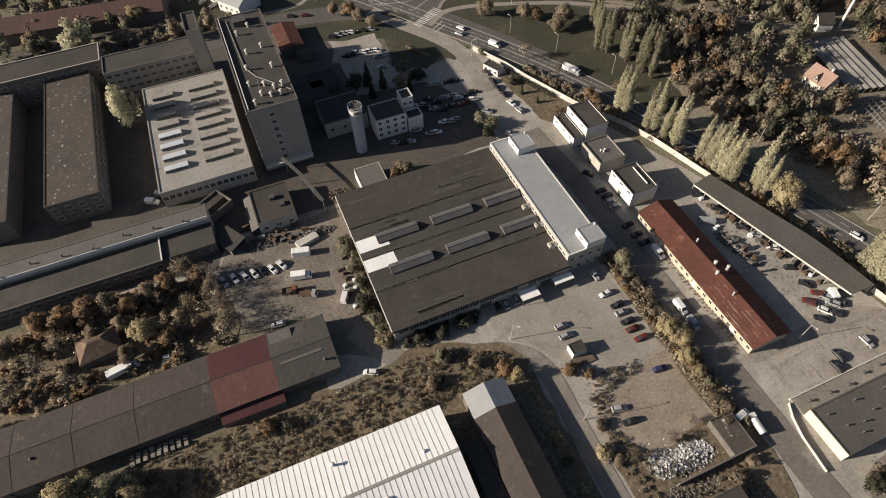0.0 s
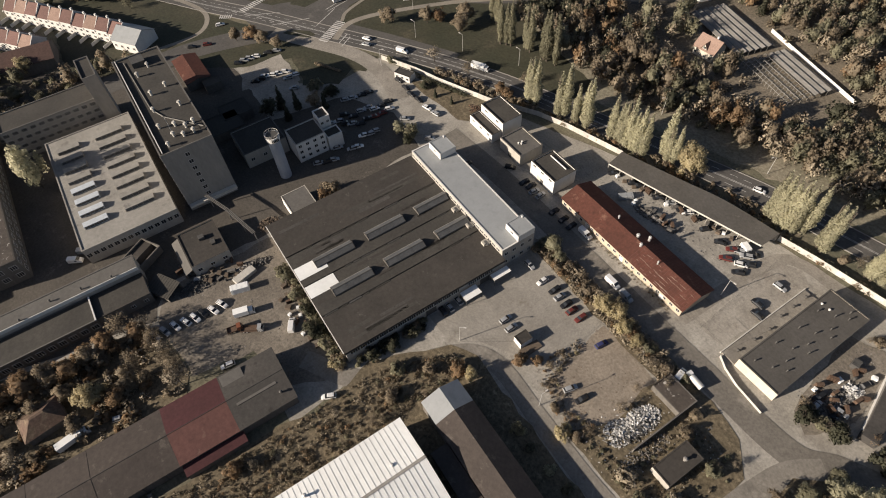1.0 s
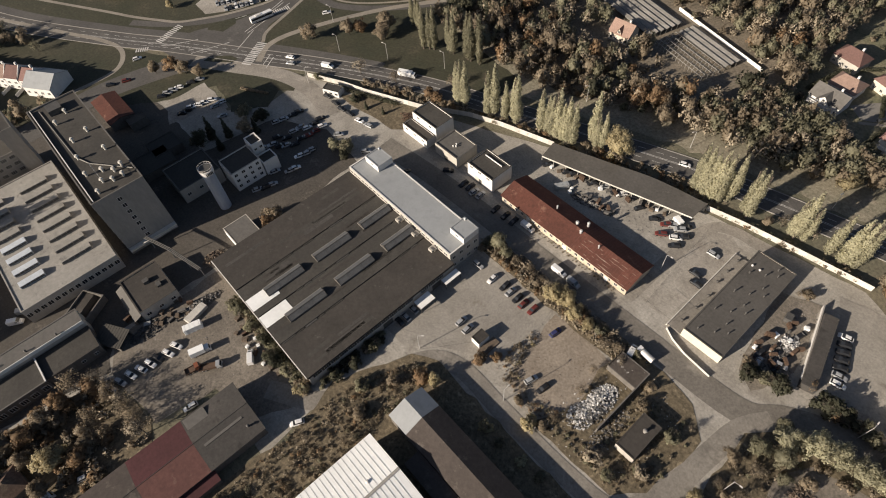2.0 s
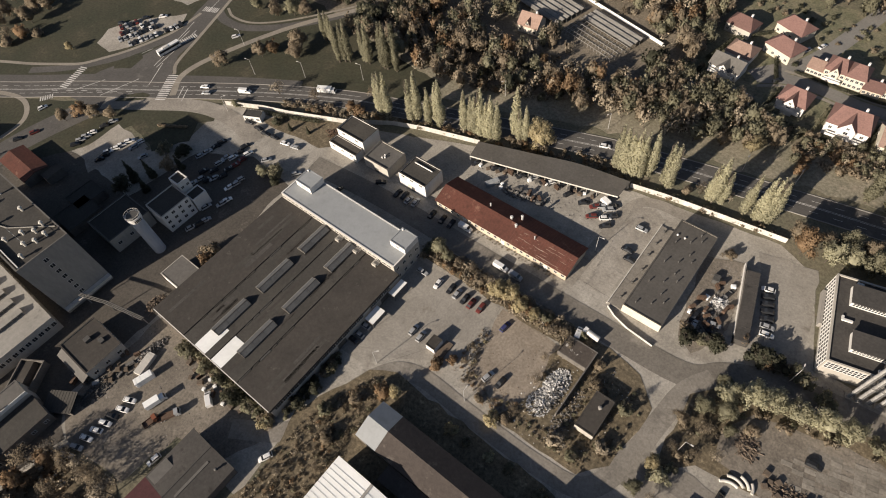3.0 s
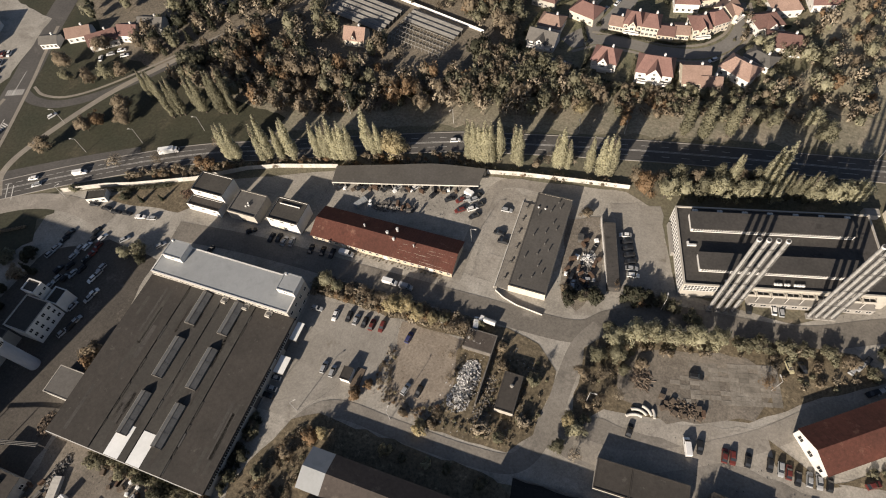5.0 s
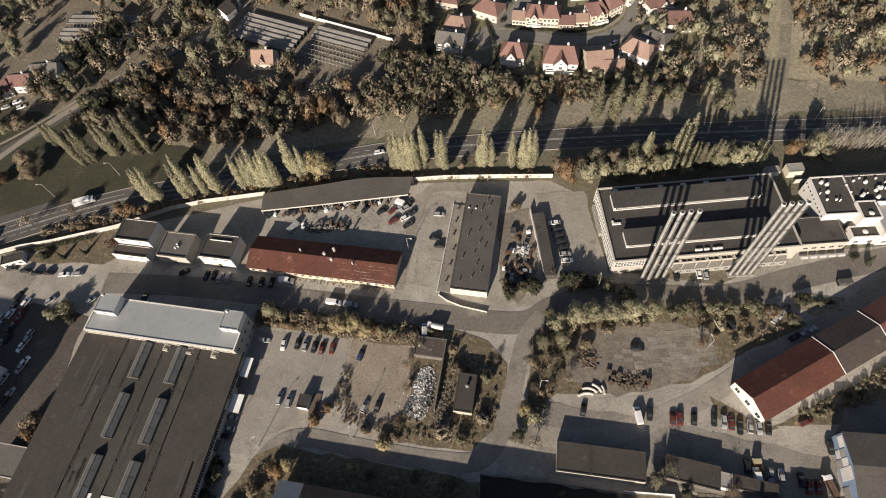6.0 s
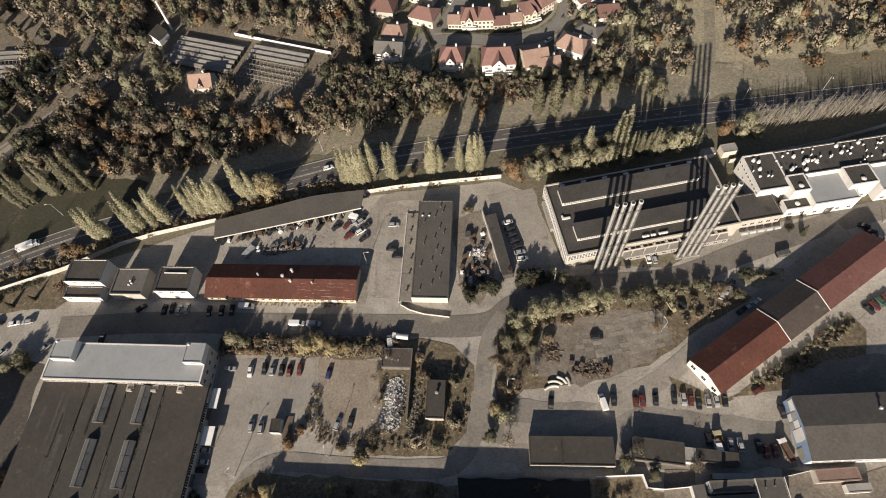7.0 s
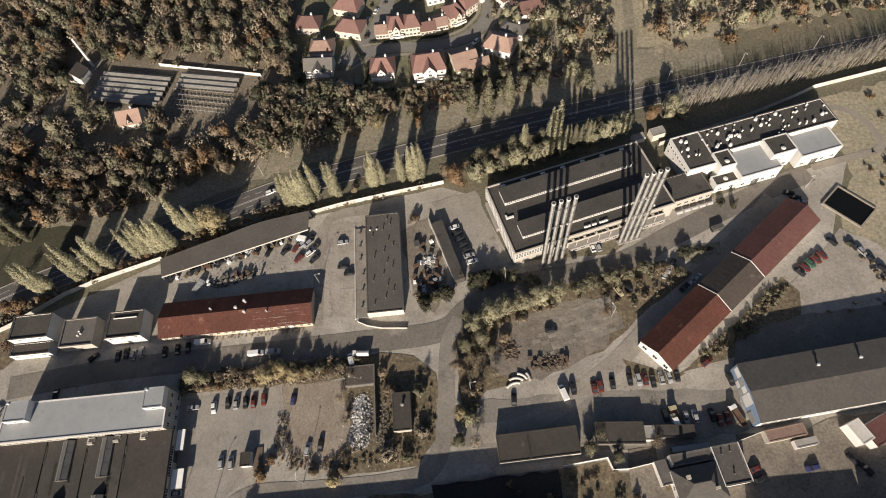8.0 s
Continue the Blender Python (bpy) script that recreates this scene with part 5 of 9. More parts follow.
wing2 = thing("house_wing", "low dark flat-roofed wing behind a town house", "house wing", 160.4, -26.2, 0, 5)
flat_block(wing2, 0, 12.9, 0, 3.4, 4.8, WHITE, MIDFELT, lip=0.15, coping=FELT3)
small = thing("outhouse", "narrow grey-roofed outhouse with white walls", "outhouse", 157.8, -27.4, 0, 8)
flat_block(small, -1.8, 1.7, -3.6, 3.6, 3.2, WHITE, FELT3, lip=0.05, thick=0.25)
shelter = thing("lean_to", "long low lean-to with pale grey sheet roof", "lean-to", 168.0, -20.9, 0, 2)
part("roof", hull(bmesh.new(), [(-6, -0.8, 2.6), (6, -0.8, 2.6), (6, 0.8, 3.0), (-6, 0.8, 3.0)], [(-6, -0.8, 2.72), (6, -0.8, 2.72), (6, 0.8, 3.12), (-6, 0.8, 3.12)]), METALROOF, shelter)
part("wall", boxes((-5.8, 5.8, -0.6, -0.4, 0, 2.58), (-5.8, 5.8, 0.5, 0.7, 0, 2.9)), DARKWALL, shelter)
for x, y, a, b, h, roof, wall, rot, label in (
    (198, -19.3, 12.4, 3.6, 3.4, TILE, PLASTER, 6, "low yard building with orange tiled roof"),
    (203.5, -22.6, 7, 2.4, 2.6, PALE, WHITE, 6, "low grey-roofed yard store"),
    (228, -20.6, 14, 6.5, 4.6, REDROOF2, WHITE, 22, "white low building with red-brown roof"),
    (219.6, -21.2, 4.4, 6.8, 4.8, FENCEWALL, WHITE, 22, "bright white annex of a low building"),
):
    yard = thing("yard_building", label, "outbuilding", x, y, 0, rot)
    flat_block(yard, -a / 2, a / 2, -b / 2, b / 2, h, wall, roof, lip=0.03, thick=0.25)

# ---- south and west: barns and works ----
whitehall = thing("white_roofed_hall", "large hall with bright white ribbed sheet roof", "industrial hall", 40.5, -106)
gable_block(whitehall, -13.0, 13.0, -50, 50, 7.6, 9.6, PLASTER, WHITEROOF, "y", 0.3)
bars("ribs", [((s * 0.1, -49.6 + k * 1.5, 9.82), (s * 13.2, -49.6 + k * 1.5, 7.76)) for k in range(66) for s in (-1, 1)], 0.035, METALROOF, whitehall)
for x, y in ((-9, 20), (-3, 42), (4, 30), (-6, 4)):
    vent(whitehall, x, y, 8.0, 0.35, 1.6)
part("ridge_cap", boxes((-0.4, 0.4, -50.3, 50.3, 9.8, 9.9)), PALE, whitehall)

shed = thing("tall_shed", "narrow shed with pale grey folded roof end and brown roof", "shed", 30.2, -42.2)
gable_block(shed, -3.9, 47.7, -6.0, 6.0, 5.6, 7.6, DARKWALL, BROWNROOF, "x", 0.2, ((-4.1, 3.6, METALROOF), (3.62, 47.6, BROWNROOF)))
part("lower_roof", boxes((9, 40, -11.5, -6.3, 4.4, 4.7)), BROWNROOF, shed)
part("wall", boxes((9.2, 39.8, -11.3, -6.4, 0, 4.38)), DARKWALL, shed)

# blocks out of view, added only to throw shade over the town yards
for x0, x1, high in ((178, 211, 7.5), (212, 262, 9.8)):
    block = thing("street_house", "unseen block added to cast shade on the back yards", "house", (x0 + x1) / 2, -56)
    flat_block(block, -(x1 - x0) / 2, (x1 - x0) / 2 - 0.1, -6, 6, high, PLASTER, FELT, lip=0.2)
# out of view; height set so its shadow covers the dark yard and lane
tall = thing("tall_store", "unseen flat-roofed block added beyond a long shed to cast shade", "store", 102.5, -42.2)
flat_block(tall, -24.5, 24.5, -6.2, 6.2, 8.3, DARKWALL, BROWNROOF, lip=0.2)
CRIMSON = mat("dark_crimson_roof", (0.062, 0.022, 0.024), (0.048, 0.018, 0.019), coarse=0.1, fine=1.0, amount=0.9, grain=0.2, wear=0.2)
lowbarn = thing("long_barn", "long low barn with brown and dark red roof stretches", "barn", -5.3, -132)
gable_block(lowbarn, -9.2, 9.2, -60, 55, 4.2, 6.0, DARKWALL, BROWNROOF, "y", 0.4, ((-60.4, 20.6, BROWNROOF), (20.62, 37.8, (CRIMSON, REDROOF2)), (37.82, 55.4, DARKFELT)))
part("roof_patch", boxes((-8.6, -1.0, 38.4, 45, 4.75, 5.2)), FELT3, lowbarn)
part("ridge_pipe", beam(bmesh.new(), (0.1, -58, 6.24), (0.1, 55, 6.24), 0.07, 6), DARKMETAL, lowbarn)
for y in (-46, -31, -16, 0):
    for s in (-1, 1):
        part("roof_joint", beam(bmesh.new(), (s * 0.2, y, 6.17), (s * 9.5, y, 4.3), 0.05), FELT2, lowbarn)
part("side_roof", hull(bmesh.new(), [(9.4, 20.8, 3.0), (12.6, 20.8, 2.4), (12.6, 38.4, 2.4), (9.4, 38.4, 3.0)], [(9.4, 20.8, 3.14), (12.6, 20.8, 2.54), (12.6, 38.4, 2.54), (9.4, 38.4, 3.14)]), CRIMSON, lowbarn, "dark red lean-to roof")
part("side_wall", boxes((12.2, 12.4, 21, 38.2, 0, 2.4)), DARKWALL, lowbarn)
part("roof_patch", boxes((1.0, 3.0, 40, 52, 5.45, 5.75)), FELT3, lowbarn)
for k in range(14):
    part("bay_post", boxes((9.3, 9.5, -50 + k * 6, -49.7 + k * 6, 0, 4.0)), DARKMETAL, lowbarn)
for x, y in ((6, 52), (3, -26), (-3, -40), (6, -48)):
    vent(lowbarn, x, y, 4.6, 0.3, 1.2, DARKMETAL)
OLDROOFRED = mat("leaf_covered_roof", (0.115, 0.072, 0.053), (0.085, 0.06, 0.044), coarse=0.2, fine=1.2, amount=0.9, grain=0.4, spots=(0.16, 0.12, 0.08), spot_scale=0.35, spot_cut=0.52, edge=0.15)
pyr = thing("pavilion", "old pavilion with faded brown hipped roof among trees", "pavilion", -32, -141, 0, 8)
bm = bmesh.new()
hull(bm, [(-4.6, -6, 3.4), (4.6, -6, 3.4), (4.6, 6, 3.4), (-4.6, 6, 3.4)], [(-0.4, -2, 6.2), (0.4, -2, 6.2), (0.4, 2, 6.2), (-0.4, 2, 6.2)])
part("roof", bm, OLDROOFRED, pyr)
part("wall", ring(bmesh.new(), -4.1, 4.1, -5.4, 5.4, 0, 3.38, 0.3), DARKWALL, pyr)

row = thing("long_shop", "long two-step workshop with grey roof and white eaves band", "workshop", -62, -138)
flat_block(row, -9.6, -3.6, -55, 36, 8.0, PLASTER, FELT3, lip=0.1, coping=FELT3)
part("eaves_band", boxes((-3.58, -3.3, -55, 36, 6.6, 8.05)), WHITE, row)
flat_block(row, -3.25, 7.2, -55, 19, 5.2, DARKWALL, FELT, lip=0.1, coping=FELT3)
flat_block(row, -3.25, 6.6, 19.05, 36, 4.8, DARKWALL, FELT, lip=0.1, coping=FELT2)
part("verge_strip", boxes((-3.2, 7.3, 18.6, 19.04, 5.2, 5.6)), WHITE, row)
window_row(row, "e", -3.25, 7.2, -55, 19, 22, 1.4, 2.2, 2.2, 2)
window_row(row, "e", -3.25, 6.6, 19, 36, 4, 1.8, 1.4, 1.3)
for k in range(9):
    vent(row, -6 + (k % 3), -48 + k * 9.5, 7.8, 0.25, 0.9, DARKMETAL)

cab = thing("small_workshop", "small square workshop with brown felt roof", "workshop", -65, -80.6)
flat_block(cab, -8.4, 8.2, -6.6, 6.6, 5.4, PLASTER, FELT2, lip=0.2)
part("roof_box", boxes((-3, -1.2, -0.5, 1.5, 5.2, 6.4)), DARKMETAL, cab)
part("roof_box", boxes((1, 3, 2.5, 4, 5.2, 6.0)), DARKMETAL, cab)
window_row(cab, "e", -8.4, 8.2, -6.6, 6.6, 3, 2.0, 1.6, 1.4)
part("side_roof", hull(bmesh.new(), [(-8.2, -9.4, 2.6), (8.0, -9.4, 2.6), (8.0, -6.7, 3.8), (-8.2, -6.7, 3.8)], [(-8.2, -9.4, 2.75), (8.0, -9.4, 2.75), (8.0, -6.7, 3.95), (-8.2, -6.7, 3.95)]), FELT3, cab)
part("side_wall", boxes((-8.0, 7.8, -9.2, -9.0, 0, 2.6)), DARKWALL, cab)
pen = thing("walled_pen", "roofless dark pen with low walls beside a workshop", "pen", -72, -98, 0, 32)
part("wall", ring(bmesh.new(), -8, 0.4, -5, 5, 0, 3.4, 0.3), DARKWALL, pen)
part("coping", ring(bmesh.new(), -8.06, 0.46, -5.06, 5.06, 3.404, 3.5, 0.42), DARKWALL, pen)
part("shed_roof", boxes((-7.6, -3.6, -4.6, 4.6, 2.6, 2.8)), FELT2, pen)
part("shed_wall", boxes((-3.9, -3.7, -4.6, 4.6, 0, 2.598)), DARKWALL, pen)
pitch = thing("lean_to", "low lean-to with dark corrugated roof beside the yard", "lean-to", -57.5, -98, 0, 32)
part("roof", hull(bmesh.new(), [(-5, -3.4, 2.4), (5, -3.4, 2.4), (5, 3.4, 3.4), (-5, 3.4, 3.4)], [(-5, -3.4, 2.5), (5, -3.4, 2.5), (5, 3.4, 3.5), (-5, 3.4, 3.5)]), FELT, pitch)
for k in range(10):
    part("rib", hull(bmesh.new(), [(-4.9 + k * 1.02, -3.4, 2.504), (-4.78 + k * 1.02, -3.4, 2.504), (-4.78 + k * 1.02, 3.4, 3.504), (-4.9 + k * 1.02, 3.4, 3.504)], [(-4.87 + k * 1.02, -3.4, 2.56), (-4.81 + k * 1.02, -3.4, 2.56), (-4.81 + k * 1.02, 3.4, 3.56), (-4.87 + k * 1.02, 3.4, 3.56)]), FELT, pitch)
part("wall", boxes((-4.8, 4.8, -3.1, -2.9, 0, 2.38), (-4.8, 4.8, 3.0, 3.2, 0, 3.28)), DARKWALL, pitch)
cab2 = thing("store_shed", "low store with grey felt roof beside the hall", "store", -64.6, -44.4)
flat_block(cab2, -5.2, 6.5, -4.8, 4.8, 4.4, WHITE, FELT3, lip=0.05, coping=PLASTER, thick=0.2)

# the tall slab block
tower = thing("office_tower", "eight-storey slab block with blank end wall and dark roof", "office block", -119.4, -69.6)
flat_block(tower, -31, 32.6, -9.2, 9.0, 28.0, CONCRETE, FELT, lip=0.5, coping=FELT3)
part("sign_panel", boxes((32.62, 32.75, -1.5, 8.6, 0.8, 3.4)), WHITE, tower, "white painted panel with dark bars")
for k in range(3):
    part("sign_bar", boxes((32.752, 32.78, 0.2, 6.8 - k, 1.3 + k * 0.65, 1.62 + k * 0.65)), DARKMETAL, tower)
for k in range(7):
    window(tower, 32.6, -1.0, 4.2 + k * 3.25, 90, 1.6, 1.7, 1)
for f in range(8):
    window_row(tower, "s", -31, 32.6, -9.2, 9.0, 15, 2.4 + f * 3.2, 2.4, 1.6, 2)
part("canopy", boxes((32.62, 34.4, -9.0, 9.0, 2.8, 3.6)), FENCEWALL, tower)
part("parapet_pipe", boxes((-30, 32, -8.2, -7.9, 27.6, 28.4)), WHITE, tower)
bm = bmesh.new()
for a, b in (((-28, -5.5), (6, -4.6)), ((6, -4.6), (13, -2.0)), ((13, -2.0), (26, 8.2))):
    beam(bm, (*a, 27.8), (*b, 27.8), 0.18)
part("roof_pipe", bm, PALE, tower)
rng = random.Random(31)
for x, y in ((-20, 2), (-16, -3), (-4, 4), (-2, -2), (8, -4), (10, 5), (18, -5), (20, 0), (22, 6), (25, -2), (27, 1), (27, 4.5), (23, 3), (29, -5)):
    bm = drum(bmesh.new(), x, y, 27.5, 29.1, 0.4, 0.4, 8)
    drum(bm, x, y, 29.102, 29.7, 0.75, 0.45, 8)
    part("ventilator", bm, FENCEWALL, tower)
part("lift_house", boxes((-27, -22, -3, 2, 27.5, 29.6)), DARKMETAL, tower)
bm = bmesh.new()
beam(bm, (24, -2, 27.5), (24, -2, 36), 0.12)
for z in (31, 33, 35):
    beam(bm, (23, -2, z), (25, -2, z), 0.06)
part("antenna_mast", bm, STEEL, tower)
wing = thing("tower_wing", "tall blank-walled block joined to the slab", "office block", -158, -84.5)
flat_block(wing, -7.5, 7.3, -7, -1.6, 25.5, CONCRETE, FELT, lip=0.5, coping=FELT3)
four = thing("old_factory_wing", "four-storey factory wing with rows of windows", "factory building", -160, -109.8)
flat_block(four, -7.6, 5.6, -18.4, 18.2, 14.0, CONCRETE, FELT, lip=0.3, coping=FELT3)
for f in range(4):
    window_row(four, "e", -7.6, 5.6, -18.4, 18.2, 11, 1.6 + f * 3.2, 2.2, 1.8, 2)
four2 = thing("old_factory_wing", "dark three-storey factory wing with a pale cornice", "factory building", -172, -150)
flat_block(four2, -8.5, 5.6, -24, 21, 13.5, DARKWALL, FELT2, lip=0.3, coping=PLASTER)
for f in range(3):
    window_row(four2, "e", -8.5, 5.6, -24, 21, 10, 2.4 + f * 3.6, 2.0, 1.8, 2)
brown = thing("old_factory", "old brown-roofed factory block with flaking roof felt", "factory building", -130, -143)
flat_block(brown, -36, 40, -9.6, 8.2, 10.0, DARKWALL, OLDFELT, lip=0.1, coping=FELT2)
for f in range(2):
    window_row(brown, "e", -36, 40, -9.6, 8.2, 4, 2.4 + f * 3.8, 2.2, 2.0, 2)
    window_row(brown, "n", -36, 40, -9.6, 8.2, 18, 2.4 + f * 3.8, 2.2, 2.0, 2)
old = thing("old_factory", "dark old factory block with brown roof", "factory building", -130, -172)
flat_block(old, -36, 40, -7, 7, 9.0, DARKWALL, OLDFELT, lip=0.1, coping=FELT2)
REDBROWN = mat("old_red_brown_roof", (0.088, 0.052, 0.043), (0.066, 0.042, 0.036), coarse=0.1, fine=1.2, amount=0.9, grain=0.28, wear=0.3)
far = thing("terrace_block", "far row of houses with dull red-brown roofs", "terrace", -224, -140, 0, -8)
gable_block(far, -8, 8, -52, 40, 5.5, 9.5, DARKWALL, REDBROWN, "y", 0.4)

saw = thing("skylight_hall", "pale-roofed factory hall with rows of raised skylights", "factory hall", -117, -99.6)
flat_block(saw, -31, 33.4, -16.6, 16.6, 7.2, PLASTER, PALE, lip=0.2, coping=PALE)
window_row(saw, "e", -31, 33.4, -16.6, 16.6, 14, 3.2, 1.7, 1.9, 1)
for k in range(8):
    x = -22.5 + k * 6.4
    for y0, y1, glass in ((-13.2, -4.8, PALEGLASS if k > 3 else SKYGLASS), (1.2, 11.8, SKYGLASS)):
        s = thing("roof_light", "raised ribbed skylight on a pale flat roof", "skylight", -117 + x, -99.6 + (y0 + y1) / 2, 7.0, group="hall roof lights")
        h = (y1 - y0) / 2
        bm = bmesh.new()
        hull(bm, [(-1.8, -h, 0), (1.8, -h, 0), (1.8, h, 0), (-1.8, h, 0)], [(-0.5, -h, 1.5), (1.7, -h, 1.2), (1.7, h, 1.2), (-0.5, h, 1.5)])
        part("hood", bm, PALE if glass is SKYGLASS else PALEGLASS, s)
        bm = bmesh.new()
        hull(bm, [(1.72, -h + 0.2, 0.15), (1.72, h - 0.2, 0.15), (1.8, h - 0.2, 0.15), (1.8, -h + 0.2, 0.15)], [(1.66, -h + 0.2, 1.1), (1.66, h - 0.2, 1.1), (1.74, h - 0.2, 1.1), (1.74, -h + 0.2, 1.1)])
        part("glazing", bm, SKYGLASS, s)
        for j in range(6):
            y = -h + 0.3 + (2 * h - 0.6) * j / 5
            part("rib", boxes((1.76, 1.9, y - 0.08, y + 0.08, 0.05, 1.15)), PALE, s)

# house with the silo
mill = thing("mill_house", "white three-storey works house with rows of small windows", "works house", -90.8, -28.4)
flat_block(mill, -5.2, 5.1, -6.2, 6.2, 9.4, WHITE, FELT, lip=0.25, coping=PLASTER)
for f in range(3):
    window_row(mill, "e", -5.2, 5.1, -6.2, 6.2, 4, 1.6 + f * 2.8, 1.4, 1.4, 1)
mill2 = thing("mill_annex", "white low annex with dark flat roof beside a silo", "works annex", -102.2, -44.0)
flat_block(mill2, -8.0, 7.4, -8.6, 8.6, 7.2, PLASTER, FELT, lip=0.3, coping=FELT3)
window_row(mill2, "e", -8.0, 7.4, -8.6, 8.6, 2, 3.0, 1.6, 1.5, 1, 0.0, 0.6)
mill3 = thing("mill_annex", "white stair tower beside the works house", "works annex", -94.4, -19.5)
flat_block(mill3, -3.2, 2.6, -2.1, 2.6, 11.4, WHITE, FELT, lip=0.3, coping=WHITE)
window_row(mill3, "e", -3.2, 2.6, -2.1, 2.6, 2, 8.2, 1.2, 1.2)
mill4 = thing("mill_annex", "low white porch beside the works house", "works annex", -86.6, -18.7)
flat_block(mill4, -3.9, 1.4, -3.0, 3.2, 6.6, WHITE, FELT, lip=0.3, coping=WHITE)
silo = thing("silo", "round blue-grey silo with a railed white top", "silo", -83.2, -42.2)
part("shell", drum(bmesh.new(), 0, 0, 0, 18.6, 2.2, 2.2, 24), SILO, silo)
part("collar", drum(bmesh.new(), 0, 0, 18.602, 20.6, 2.5, 2.7, 24), WHITE, silo)
part("cap", drum(bmesh.new(), 0, 0, 20.602, 20.9, 2.3, 2.2, 24), DARKMETAL, silo)
for k in range(16):
    a = k * math.tau / 16
    part("rail_post", drum(bmesh.new(), 2.6 * math.cos(a), 2.6 * math.sin(a), 20.602, 21.7, 0.06, 0.06, 4), FENCEWALL, silo)
bm = bmesh.new()
for k in range(16):
    a, b = k * math.tau / 16, (k + 1) * math.tau / 16
    beam(bm, (2.6 * math.cos(a), 2.6 * math.sin(a), 21.6), (2.6 * math.cos(b), 2.6 * math.sin(b), 21.6), 0.07)
part("rail", bm, FENCEWALL, silo)
for k in range(5):
    part("window", boxes((2.56, 2.75, -1.2 + k * 0.55, -0.85 + k * 0.55, 19.1, 20.1)), GLASS, silo)
guard = thing("gate_lodge", "small white gate lodge with dark flat roof", "gate lodge", -107, 26.2, 0, 25)
flat_block(guard, -4, 4, -2.2, 2.2, 3.2, WHITE, FELT, lip=0.1, thick=0.2)
window_row(guard, "s", -4, 4, -2.2, 2.2, 3, 1.1, 1.4, 1.1)
redshed = thing("red_roofed_store", "store with dark red roof beside the side road", "store", -166, -51)
gable_block(redshed, -10.5, 10.5, -5.6, 5.2, 3.8, 5.0, DARKWALL, REDROOF, "x", 0.3)
for x, y, a, b in ((-128, -45, 5, 6), (-122, -52, 6, 7), (-151.6, -46.5, 2.6, 3.8)):
    dark = thing("store_shed", "low dark store shed with felt roof", "store", x, y)
    flat_block(dark, -a, a, -b, b, 3.8, DARKWALL, FELT, lip=0.1, thick=0.25)


# ---- houses beyond the road ----
def house(x, y, a, b, rot, roof, wall, eave=4.6, rise=3.4, hip=0.0, label="", dormer=True, bay=False):
    h = thing("house", label, "house", x, y, 0, rot, group="estate houses")
    if hip:
        part("wall", ring(bmesh.new(), -a / 2, a / 2, -b / 2, b / 2, 0, eave, 0.3), wall, h)
        o = 0.5
        bm = bmesh.new()
        hull(bm, [(-a / 2 - o, -b / 2 - o, eave - 0.1), (a / 2 + o, -b / 2 - o, eave - 0.1), (a / 2 + o, b / 2 + o, eave - 0.1), (-a / 2 - o, b / 2 + o, eave - 0.1)], [(-a / 2 + hip, -0.1, eave + rise), (a / 2 - hip, -0.1, eave + rise), (a / 2 - hip, 0.1, eave + rise), (-a / 2 + hip, 0.1, eave + rise)])
        part("roof", bm, roof, h)
    else:
        gable_block(h, -a / 2, a / 2, -b / 2, b / 2, eave, eave + rise, wall, roof, "x", 0.5)
    for z in (1.0, 3.4) if eave > 5 else (1.0,):
        window_row(h, "s", -a / 2, a / 2, -b / 2, b / 2, 4, z, 1.3, 1.3)
        window_row(h, "w", -a / 2, a / 2, -b / 2, b / 2, 2, z, 1.2, 1.3)
    part("chimney", boxes((a * 0.15, a * 0.15 + 0.8, 0.6, 1.4, eave + rise * 0.5, eave + rise + 0.9)), WHITE, h)
    if dormer:
        bm = bmesh.new()
        hull(bm, [(-1.5, -b / 2 + 0.1, eave), (1.5, -b / 2 + 0.1, eave), (0, -b / 2 + 0.1, eave + 2.9)], [(-1.5, -0.8, eave), (1.5, -0.8, eave), (0, -0.8, eave + 2.9)])
        d = part("dormer", bm, wall, h)
        bm = bmesh.new()
        for s in (-1, 1):
            hull(bm, [(0, -b / 2 - 0.4, eave + 2.92), (s * 1.8, -b / 2 - 0.4, eave - 0.3), (s * 1.8, -0.6, eave - 0.3), (0, -0.6, eave + 2.92)], [(0, -b / 2 - 0.4, eave + 3.1), (s * 1.8, -b / 2 - 0.4, eave - 0.14), (s * 1.8, -0.6, eave - 0.14), (0, -0.6, eave + 3.1)])
        part("dormer_roof", bm, roof, d)
        window(h, 0, -b / 2 + 0.1, eave + 0.3, 0, 1.3, 1.2)
    if bay:
        w, out, top = a * 0.2, b / 2 + 1.6, eave + rise * 0.82
        part("bay", boxes((-w, w, -out, -b / 2 + 0.1, 0, eave)), wall, h)
        bm = bmesh.new()
        hull(bm, [(-w, -out, eave + 0.004), (w, -out, eave + 0.004), (0, -out, top)], [(-w, -0.6, eave + 0.004), (w, -0.6, eave + 0.004), (0, -0.6, top)])
        part("bay_gable", bm, wall, h)
        for s in (-1, 1):
            bm = bmesh.new()
            hull(bm, [(0, -out - 0.4, top + 0.01), (s * (w + 0.4), -out - 0.4, eave - 0.2), (s * (w + 0.4), -0.5, eave - 0.2), (0, -0.5, top + 0.01)], [(0, -out - 0.4, top + 0.2), (s * (w + 0.4), -out - 0.4, eave), (s * (w + 0.4), -0.5, eave), (0, -0.5, top + 0.2)])
            part("bay_roof", bm, roof, h)
        window(h, 0, -out, eave - 1.9, 0, 1.6, 1.3)
        window(h, 0, -out, eave + 0.4, 0, 1.1, 1.0)
